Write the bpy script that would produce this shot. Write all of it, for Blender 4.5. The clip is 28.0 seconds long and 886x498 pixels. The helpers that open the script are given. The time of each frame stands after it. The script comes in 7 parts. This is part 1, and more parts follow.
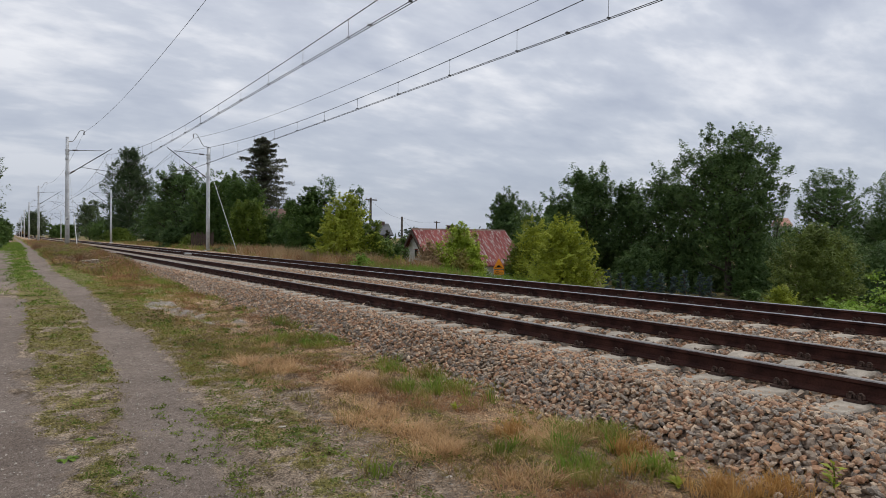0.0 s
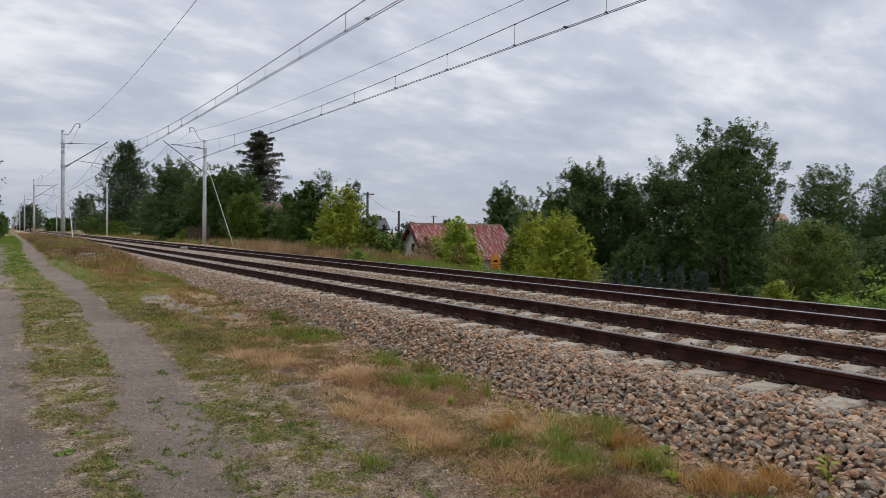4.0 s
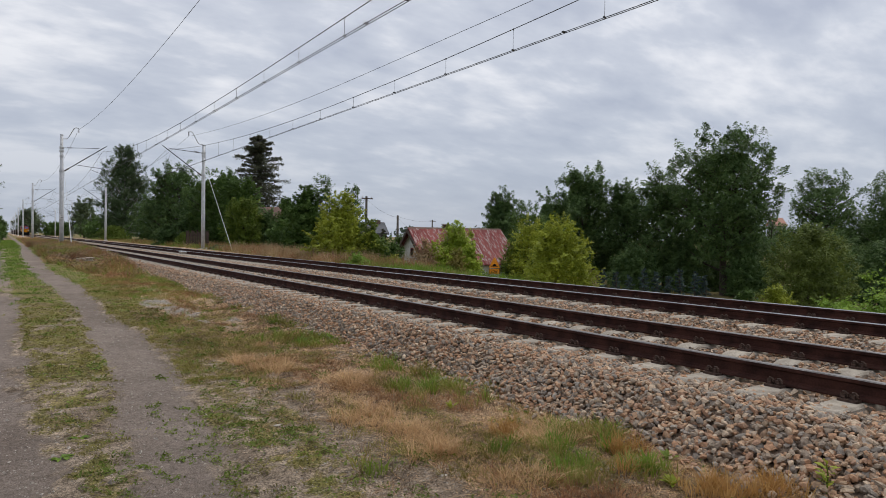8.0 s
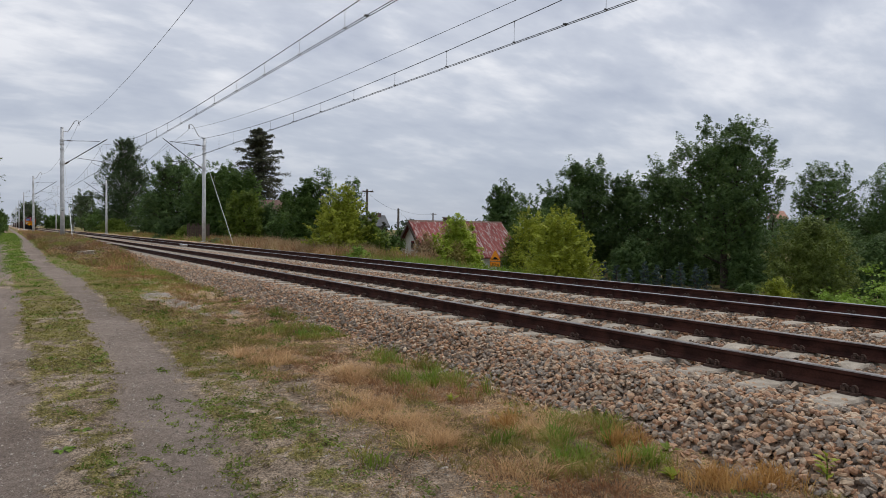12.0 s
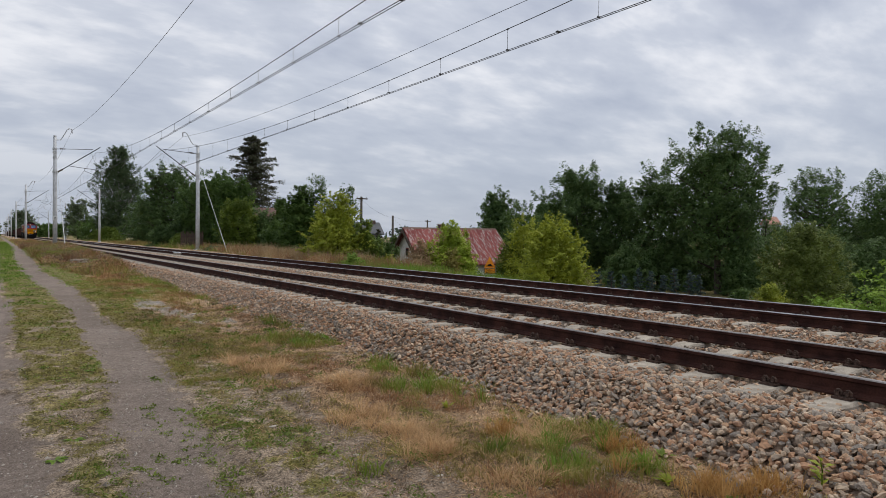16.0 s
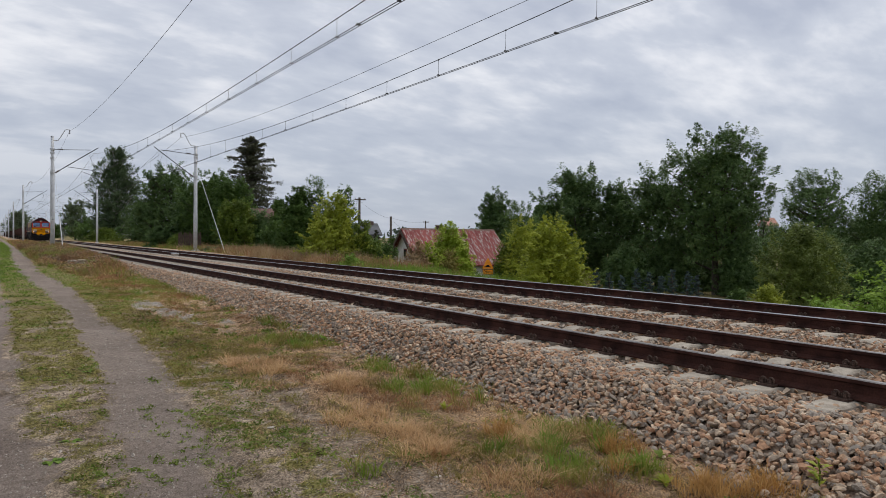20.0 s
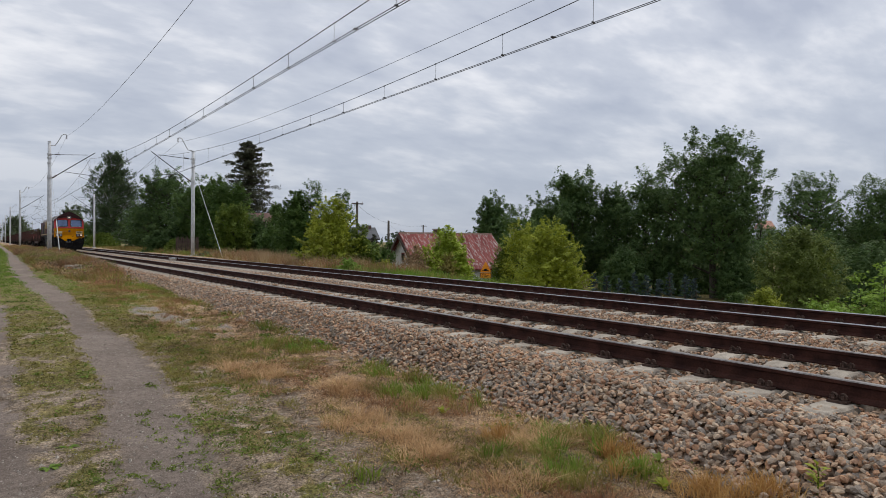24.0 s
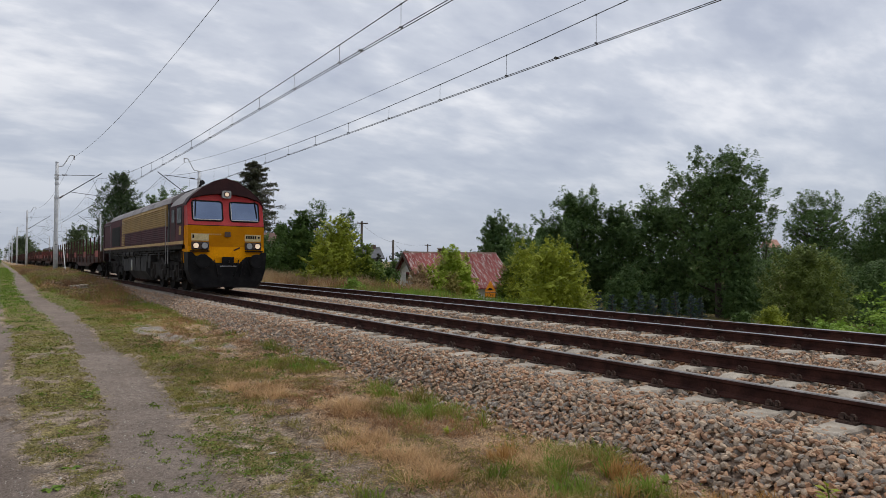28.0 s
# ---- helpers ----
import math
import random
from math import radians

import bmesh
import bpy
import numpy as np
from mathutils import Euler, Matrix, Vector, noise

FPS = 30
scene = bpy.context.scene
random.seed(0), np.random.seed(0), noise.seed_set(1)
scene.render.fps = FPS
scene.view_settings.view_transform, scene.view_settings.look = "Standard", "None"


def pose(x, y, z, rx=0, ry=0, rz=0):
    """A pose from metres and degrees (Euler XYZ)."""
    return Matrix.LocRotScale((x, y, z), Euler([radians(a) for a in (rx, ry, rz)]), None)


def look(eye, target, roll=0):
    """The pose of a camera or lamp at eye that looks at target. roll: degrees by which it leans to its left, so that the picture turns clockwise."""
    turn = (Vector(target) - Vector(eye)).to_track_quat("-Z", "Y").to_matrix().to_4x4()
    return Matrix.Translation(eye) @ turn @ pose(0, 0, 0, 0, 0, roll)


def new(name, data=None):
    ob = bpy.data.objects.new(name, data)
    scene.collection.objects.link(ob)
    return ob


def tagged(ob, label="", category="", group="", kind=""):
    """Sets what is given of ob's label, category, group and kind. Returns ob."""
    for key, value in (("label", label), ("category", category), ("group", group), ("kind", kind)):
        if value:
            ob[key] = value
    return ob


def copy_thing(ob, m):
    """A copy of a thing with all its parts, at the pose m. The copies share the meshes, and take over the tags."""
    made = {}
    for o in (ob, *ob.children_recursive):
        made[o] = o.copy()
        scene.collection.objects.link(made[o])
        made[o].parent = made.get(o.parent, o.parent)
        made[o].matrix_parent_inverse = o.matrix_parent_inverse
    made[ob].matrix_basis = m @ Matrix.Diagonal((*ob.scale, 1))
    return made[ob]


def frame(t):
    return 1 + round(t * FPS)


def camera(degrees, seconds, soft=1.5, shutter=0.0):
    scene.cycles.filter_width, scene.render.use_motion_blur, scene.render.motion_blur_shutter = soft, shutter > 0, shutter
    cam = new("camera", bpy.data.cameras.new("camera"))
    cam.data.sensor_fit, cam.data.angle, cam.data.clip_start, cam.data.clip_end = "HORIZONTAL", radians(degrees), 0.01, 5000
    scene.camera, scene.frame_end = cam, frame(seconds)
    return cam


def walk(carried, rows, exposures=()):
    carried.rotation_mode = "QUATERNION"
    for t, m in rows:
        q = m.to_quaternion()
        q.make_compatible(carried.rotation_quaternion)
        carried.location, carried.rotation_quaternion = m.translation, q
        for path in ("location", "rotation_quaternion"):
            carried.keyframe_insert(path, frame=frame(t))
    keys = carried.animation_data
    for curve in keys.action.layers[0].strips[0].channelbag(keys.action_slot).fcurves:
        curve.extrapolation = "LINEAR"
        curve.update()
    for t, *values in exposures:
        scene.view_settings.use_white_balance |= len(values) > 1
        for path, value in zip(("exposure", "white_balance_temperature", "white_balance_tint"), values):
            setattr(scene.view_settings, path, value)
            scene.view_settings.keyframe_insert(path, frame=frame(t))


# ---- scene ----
# The railway runs along +y; the top of the rails is z = 0. The camera stands beside it and only turns.
from functools import lru_cache

NEAR, FAR = 6.39, 10.44          # centre lines of the two tracks
GAUGE = 0.7535                   # half the distance between the rails
TIE = 0.6                        # sleeper spacing
SPEED = 13.0                     # the train, metres a second

cam = camera(67.95, 28.0, soft=0.6)
walk(cam, [(t, pose(0, 0, 1.077, rx, ry, rz)) for t, rx, ry, rz in (
    (0, 89.092, -0.567, -33.374),
    (0.5, 88.93, -0.453, -33.359),
    (1, 88.771, -0.528, -33.476),
    (1.5, 88.762, -0.502, -33.399),
    (2, 88.705, -0.634, -33.363),
    (2.5, 88.779, -0.629, -33.427),
    (3, 88.848, -0.614, -33.521),
    (3.5, 88.745, -0.697, -33.614),
    (5.5, 88.494, -0.688, -33.743),
    (6, 88.574, -0.733, -33.884),
    (6.5, 88.878, -0.633, -33.819),
    (7, 89.027, -0.834, -33.691),
    (7.5, 89.07, -0.749, -33.806),
    (8, 88.995, -0.726, -33.747),
    (8.5, 88.867, -0.876, -33.596),
    (9, 88.66, -0.88, -33.562),
    (9.5, 88.475, -0.768, -33.504),
    (10, 88.35, -0.657, -33.52),
    (10.5, 88.292, -0.707, -33.556),
    (11, 88.238, -0.675, -33.596),
    (11.5, 88.263, -0.734, -33.545),
    (12, 88.384, -0.721, -33.682),
    (12.5, 88.525, -0.677, -33.795),
    (14.5, 89.053, -0.585, -34.167),
    (15, 89.032, -0.594, -34.124),
    (15.5, 89.033, -0.607, -34.129),
    (16, 89.0, -0.503, -34.167),
    (16.5, 88.957, -0.452, -34.265),
    (17, 88.931, -0.306, -34.463),
    (17.5, 88.897, -0.456, -34.471),
    (18, 88.948, -0.423, -34.405),
    (18.5, 89.025, -0.629, -34.387),
    (19, 89.165, -0.651, -34.334),
    (19.5, 89.194, -0.598, -34.381),
    (20, 89.079, -0.523, -34.333),
    (20.5, 89.016, -0.351, -34.364),
    (21, 88.89, -0.386, -34.355),
    (21.5, 88.933, -0.321, -34.516),
    (23.5, 89.479, -0.436, -34.407),
    (24, 89.423, -0.344, -34.531),
    (24.5, 89.524, -0.363, -34.605),
    (25, 89.577, -0.194, -34.643),
    (25.5, 89.768, -0.364, -34.599),
    (26, 89.969, -0.253, -34.584),
    (26.5, 90.223, -0.368, -34.484),
    (27, 90.466, -0.228, -34.318),
    (27.5, 90.729, -0.302, -34.181),
    (28, 91.102, -0.265, -34.136)
)])
scene.view_settings.exposure = 0.0


# ---------------------------------------------------------------- world and sun
def make_world():
    world = bpy.data.worlds.new("overcast_sky")
    scene.world = world
    world.use_nodes = True
    nt = world.node_tree
    nt.nodes.clear()
    N, L = nt.nodes.new, nt.links.new
    out, bg = N("ShaderNodeOutputWorld"), N("ShaderNodeBackground")
    sky = N("ShaderNodeTexSky")
    sky.sky_type, sky.sun_disc = 'NISHITA', False
    sky.sun_elevation, sky.sun_rotation = radians(57), radians(75)
    sky_level = N("ShaderNodeVectorMath")
    sky_level.operation = 'SCALE'
    sky_level.inputs["Scale"].default_value = 0.09
    co, sep = N("ShaderNodeTexCoord"), N("ShaderNodeSeparateXYZ")
    L(co.outputs["Generated"], sep.inputs[0])

    def math_node(op, a, b=None, clamp=False):
        m = N("ShaderNodeMath")
        m.operation, m.use_clamp = op, clamp
        for i, v in enumerate((a, b)):
            if v is None:
                continue
            if isinstance(v, (int, float)):
                m.inputs[i].default_value = v
            else:
                L(v, m.inputs[i])
        return m.outputs[0]

    up = math_node('MAXIMUM', sep.outputs[2], 0.0)
    lift = math_node('ADD', up, 0.27)
    u, v = math_node('DIVIDE', sep.outputs[0], lift), math_node('DIVIDE', sep.outputs[1], lift)
    flat = N("ShaderNodeCombineXYZ")
    L(u, flat.inputs[0]), L(v, flat.inputs[1])

    def cloud(scale, detail, rough, turn, stretch):
        mp, nz = N("ShaderNodeMapping"), N("ShaderNodeTexNoise")
        mp.inputs["Rotation"].default_value = (0, 0, radians(turn))
        mp.inputs["Scale"].default_value = (1.0, stretch, 1.0)
        L(flat.outputs[0], mp.inputs["Vector"]), L(mp.outputs[0], nz.inputs["Vector"])
        nz.inputs["Scale"].default_value, nz.inputs["Detail"].default_value = scale, detail
        nz.inputs["Roughness"].default_value, nz.inputs["Distortion"].default_value = rough, 0.15
        return nz.outputs["Fac"]

    big, small = cloud(1.25, 3, 0.5, 25, 1.15), cloud(3.1, 4, 0.48, 55, 1.25)
    fine = cloud(6.2, 5, 0.55, 62, 1.9)
    both = math_node('ADD', math_node('ADD', math_node('MULTIPLY', big, 0.42), math_node('MULTIPLY', small, 0.36)), math_node('MULTIPLY', fine, 0.22))
    ramp = N("ShaderNodeValToRGB")
    L(both, ramp.inputs[0])
    e = ramp.color_ramp.elements
    e[0].position, e[0].color = 0.39, (0.48, 0.52, 0.625, 1)
    e[1].position, e[1].color = 0.61, (1.0, 1.0, 1.03, 1)
    mid = e.new(0.50)
    mid.color = (0.64, 0.675, 0.76, 1)
    # paler and smoother towards the horizon
    low = math_node('SUBTRACT', 1.0, math_node('MULTIPLY', up, 3.2, True), True)
    hor = N("ShaderNodeMixRGB")
    hor.inputs[2].default_value = (0.415, 0.465, 0.565, 1)
    L(math_node('MULTIPLY', low, 0.85), hor.inputs[0]), L(ramp.outputs[0], hor.inputs[1])
    mix = N("ShaderNodeMixRGB")
    mix.inputs[0].default_value = 0.92
    L(sky.outputs[0], sky_level.inputs[0])
    L(sky_level.outputs[0], mix.inputs[1]), L(hor.outputs[0], mix.inputs[2])
    L(mix.outputs[0], bg.inputs["Color"])
    bg.inputs["Strength"].default_value = 1.0
    L(bg.outputs[0], out.inputs[0])


make_world()
sun = new("sun", bpy.data.lights.new("sun", 'SUN'))
sun.data.energy, sun.data.angle, sun.data.color = 1.5, radians(30), (1.0, 0.94, 0.84)
sun.matrix_world = look((35, 4, 56), (0, 0, 0))


# ---------------------------------------------------------------- materials
def surface(name, a, b, scale=6.0, rough=0.8, metal=0.0, bump=0.25, fine=70.0, vary=0.0, island=None, wear=None, streak=1.0, spec=0.5, ramp=(0.38, 0.62)):
    """Two colours mixed by a broad noise, darkened by a fine one; island: further colours chosen per piece."""
    m = bpy.data.materials.new(name)
    m.use_nodes = True
    nt = m.node_tree
    N, L = nt.nodes.new, nt.links.new
    p = nt.nodes["Principled BSDF"]
    co = N("ShaderNodeTexCoord")
    mp = N("ShaderNodeMapping")
    mp.inputs["Scale"].default_value = streak if isinstance(streak, tuple) else (1, 1, streak)
    L(co.outputs["Object"], mp.inputs["Vector"])
    n1, n2 = N("ShaderNodeTexNoise"), N("ShaderNodeTexNoise")
    for n, s, d in ((n1, scale, 5), (n2, fine, 3)):
        L(mp.outputs[0], n.inputs["Vector"])
        n.inputs["Scale"].default_value, n.inputs["Detail"].default_value = s, d
    r = N("ShaderNodeValToRGB")
    L(n1.outputs["Fac"], r.inputs[0])
    e = r.color_ramp.elements
    e[0].position, e[0].color = ramp[0], (*a, 1)
    e[1].position, e[1].color = ramp[1], (*b, 1)
    colour = r.outputs[0]
    if island:
        geo, ri = N("ShaderNodeNewGeometry"), N("ShaderNodeValToRGB")
        L(geo.outputs["Random Per Island"], ri.inputs[0])
        ri.color_ramp.interpolation = 'CONSTANT' if len(island) > 3 else 'LINEAR'
        ei = ri.color_ramp.elements
        while len(ei) < len(island):
            ei.new(0.5)
        for i, c in enumerate(island):
            ei[i].position, ei[i].color = i / len(island), (*c, 1)
        mi = N("ShaderNodeMixRGB")
        mi.inputs[0].default_value = 0.85
        L(colour, mi.inputs[1]), L(ri.outputs[0], mi.inputs[2])
        colour = mi.outputs[0]
    if vary:
        oi, hv = N("ShaderNodeObjectInfo"), N("ShaderNodeHueSaturation")
        mr = N("ShaderNodeMapRange")
        mr.inputs["To Min"].default_value, mr.inputs["To Max"].default_value = 1 - vary, 1 + vary
        L(oi.outputs["Random"], mr.inputs["Value"]), L(mr.outputs[0], hv.inputs["Value"])
        L(colour, hv.inputs["Color"])
        colour = hv.outputs[0]
    if wear:
        n3, r3, m3 = N("ShaderNodeTexNoise"), N("ShaderNodeValToRGB"), N("ShaderNodeMixRGB")
        L(mp.outputs[0], n3.inputs["Vector"])
        n3.inputs["Scale"].default_value, n3.inputs["Detail"].default_value, n3.inputs["Roughness"].default_value = wear[1], 7, 0.65
        L(n3.outputs["Fac"], r3.inputs[0])
        r3.color_ramp.elements[0].position, r3.color_ramp.elements[1].position = wear[2], wear[2] + 0.08
        m3.inputs[2].default_value = (*wear[0], 1)
        L(r3.outputs[0], m3.inputs[0]), L(colour, m3.inputs[1])
        colour = m3.outputs[0]
    g, mr2 = N("ShaderNodeMixRGB"), N("ShaderNodeMapRange")
    g.blend_type = 'MULTIPLY'
    g.inputs[0].default_value = 1.0
    mr2.inputs["From Min"].default_value, mr2.inputs["From Max"].default_value = 0.36, 0.64
    mr2.inputs["To Min"].default_value, mr2.inputs["To Max"].default_value = 0.8, 1.08
    L(n2.outputs["Fac"], mr2.inputs["Value"]), L(colour, g.inputs[1]), L(mr2.outputs[0], g.inputs[2])
    L(g.outputs[0], p.inputs["Base Color"])
    p.inputs["Roughness"].default_value, p.inputs["Metallic"].default_value = rough, metal
    p.inputs["Specular IOR Level"].default_value = spec
    if bump:
        bp = N("ShaderNodeBump")
        bp.inputs["Strength"].default_value, bp.inputs["Distance"].default_value = bump, 0.02
        L(n2.outputs["Fac"], bp.inputs["Height"]), L(bp.outputs[0], p.inputs["Normal"])
    return m


def leaf(name, colours, through_light=0.32, rough=0.6, each=0.16):
    """Leaves: colour chosen per leaf from a ramp and by a broad noise, partly translucent."""
    m = bpy.data.materials.new(name)
    m.use_nodes = True
    nt = m.node_tree
    N, L = nt.nodes.new, nt.links.new
    p, out = nt.nodes["Principled BSDF"], nt.nodes["Material Output"]
    geo, co, nz, add, r = N("ShaderNodeNewGeometry"), N("ShaderNodeTexCoord"), N("ShaderNodeTexNoise"), N("ShaderNodeMath"), N("ShaderNodeValToRGB")
    L(co.outputs["Object"], nz.inputs["Vector"])
    nz.inputs["Scale"].default_value, nz.inputs["Detail"].default_value, nz.inputs["Roughness"].default_value = 0.9, 4, 0.75
    half = N("ShaderNodeMath")
    half.operation, half.inputs[1].default_value = 'MULTIPLY', each
    L(geo.outputs["Random Per Island"], half.inputs[0])
    add.operation = 'MULTIPLY_ADD'
    add.inputs[1].default_value = 1.9
    L(nz.outputs["Fac"], add.inputs[0]), L(half.outputs[0], add.inputs[2])
    sub = N("ShaderNodeMath")
    sub.operation, sub.inputs[1].default_value = 'SUBTRACT', 0.50 + 0.5 * each
    L(add.outputs[0], sub.inputs[0]), L(sub.outputs[0], r.inputs[0])
    e = r.color_ramp.elements
    while len(e) < len(colours):
        e.new(0.5)
    for i, c in enumerate(colours):
        e[i].position, e[i].color = i / (len(colours) - 1), (*c, 1)
    L(r.outputs[0], p.inputs["Base Color"])
    p.inputs["Roughness"].default_value, p.inputs["Specular IOR Level"].default_value = rough, 0.25
    tr, mx = N("ShaderNodeBsdfTranslucent"), N("ShaderNodeMixShader")
    L(r.outputs[0], tr.inputs["Color"])
    mx.inputs[0].default_value = through_light
    L(p.outputs[0], mx.inputs[1]), L(tr.outputs[0], mx.inputs[2]), L(mx.outputs[0], out.inputs["Surface"])
    return m


def glow(name, colour, strength):
    m = bpy.data.materials.new(name)
    m.use_nodes = True
    p = m.node_tree.nodes["Principled BSDF"]
    p.inputs["Base Color"].default_value = (*colour, 1)
    p.inputs["Emission Color"].default_value, p.inputs["Emission Strength"].default_value = (*colour, 1), strength
    return m


def ground_material():
    """Earth where feet and wheels wear it, moss and straw where plants hold; small stones in the earth."""
    m = bpy.data.materials.new("trodden_ground")
    m.use_nodes = True
    nt = m.node_tree
    N, L = nt.nodes.new, nt.links.new
    p = nt.nodes["Principled BSDF"]
    co = N("ShaderNodeTexCoord")

    def noise_node(scale, detail=5, rough=0.6):
        n = N("ShaderNodeTexNoise")
        L(co.outputs["Object"], n.inputs["Vector"])
        n.inputs["Scale"].default_value, n.inputs["Detail"].default_value, n.inputs["Roughness"].default_value = scale, detail, rough
        return n.outputs["Fac"]

    def ramp(fac, stops):
        r = N("ShaderNodeValToRGB")
        L(fac, r.inputs[0])
        e = r.color_ramp.elements
        while len(e) < len(stops):
            e.new(0.5)
        for i, (pos, c) in enumerate(stops):
            e[i].position, e[i].color = pos, (*c, 1)
        return r.outputs[0]

    def mix(fac, a, b, kind='MIX'):
        x = N("ShaderNodeMixRGB")
        x.blend_type = kind
        if isinstance(fac, float):
            x.inputs[0].default_value = fac
        else:
            L(fac, x.inputs[0])
        L(a, x.inputs[1]), L(b, x.inputs[2])
        return x.outputs[0]

    earth = ramp(noise_node(0.9), ((0.3, (0.195, 0.156, 0.130)), (0.5, (0.240, 0.195, 0.164)), (0.72, (0.302, 0.250, 0.212))))
    grit = ramp(noise_node(60, 4, 0.75), ((0.38, (0.42, 0.40, 0.38)), (0.5, (0.98, 0.98, 0.98)), (0.62, (1.6, 1.57, 1.53))))
    fine = ramp(noise_node(85, 3, 0.7), ((0.36, (0.66, 0.65, 0.64)), (0.5, (1.0, 1.0, 1.0)), (0.64, (1.30, 1.29, 1.28))))
    clods = ramp(noise_node(13, 5, 0.75), ((0.36, (0.50, 0.48, 0.46)), (0.52, (1.02, 1.02, 1.02)), (0.64, (1.36, 1.35, 1.33))))
    lumps = ramp(noise_node(19, 4, 0.7), ((0.34, (0.74, 0.73, 0.72)), (0.52, (1.0, 1.0, 1.0)), (0.66, (1.16, 1.16, 1.16))))
    earth = mix(1.0, mix(1.0, earth, fine, 'MULTIPLY'), lumps, 'MULTIPLY')
    soil = ramp(noise_node(2.2), ((0.3, (0.215, 0.167, 0.124)), (0.5, (0.288, 0.230, 0.175)), (0.72, (0.37, 0.303, 0.236))))
    soil = mix(1.0, mix(1.0, soil, grit, 'MULTIPLY'), clods, 'MULTIPLY')

    def stones_in(base, scale, lo):
        vor = N("ShaderNodeTexVoronoi")
        L(co.outputs["Object"], vor.inputs["Vector"])
        vor.inputs["Scale"].default_value = scale
        stone_mask = ramp(vor.outputs["Distance"], ((0.16, (1, 1, 1)), (0.26, (0, 0, 0))))
        pick = ramp(vor.outputs["Color"], ((lo, (0, 0, 0)), (lo + 0.03, (1, 1, 1))))
        stone = ramp(noise_node(9), ((0.3, (0.20, 0.18, 0.16)), (0.7, (0.46, 0.42, 0.37))))
        return mix(mix(1.0, stone_mask, pick, 'MULTIPLY'), base, stone)

    soil = stones_in(stones_in(soil, 34, 0.66), 16, 0.82)
    earth = stones_in(earth, 46, 0.86)
    moss = ramp(noise_node(3.3), ((0.32, (0.205, 0.158, 0.086)), (0.5, (0.198, 0.168, 0.070)), (0.68, (0.174, 0.170, 0.056))))
    moss = mix(1.0, mix(1.0, moss, grit, 'MULTIPLY'), clods, 'MULTIPLY')
    straw = ramp(noise_node(4.1), ((0.3, (0.28, 0.190, 0.120)), (0.55, (0.43, 0.305, 0.195)), (0.8, (0.60, 0.46, 0.30))))
    straw = mix(1.0, mix(1.0, straw, grit, 'MULTIPLY'), clods, 'MULTIPLY')
    pale = ramp(noise_node(24, 5, 0.8), ((0.38, (0.14, 0.125, 0.11)), (0.5, (0.30, 0.27, 0.24)), (0.62, (0.50, 0.46, 0.41))))

    def worn(name, lo, hi, amount, scale=15):
        att, a = N("ShaderNodeAttribute"), N("ShaderNodeMath")
        att.attribute_name = name
        a.operation, a.inputs[1].default_value = 'MULTIPLY_ADD', amount
        L(noise_node(scale, 6, 0.8), a.inputs[0]), L(att.outputs["Fac"], a.inputs[2])
        low = N("ShaderNodeMath")
        low.operation, low.inputs[1].default_value = 'SUBTRACT', amount * 0.5
        L(a.outputs[0], low.inputs[0])
        return ramp(low.outputs[0], ((lo, (0, 0, 0)), (hi, (1, 1, 1))))

    colour = mix(worn("dry", 0.30, 0.66, 2.2), soil, straw)
    colour = mix(worn("moss", 0.36, 0.60, 1.8, 22), colour, moss)
    colour = mix(worn("stony", 0.66, 0.95, 3.0, 7), colour, pale)
    damp = ramp(noise_node(2.4, 6, 0.7), ((0.36, (0.70, 0.68, 0.66)), (0.47, (0.98, 0.97, 0.96)), (0.62, (1.22, 1.22, 1.22))))
    colour = mix(1.0, colour, damp, 'MULTIPLY')
    colour = mix(worn("bare", 0.30, 0.66, 1.0, 26), colour, earth)
    L(colour, p.inputs["Base Color"])
    p.inputs["Roughness"].default_value, p.inputs["Specular IOR Level"].default_value = 0.95, 0.15
    bp = N("ShaderNodeBump")
    bp.inputs["Strength"].default_value, bp.inputs["Distance"].default_value = 0.9, 0.03
    L(noise_node(30, 6, 0.8), bp.inputs["Height"]), L(bp.outputs[0], p.inputs["Normal"])
    return m


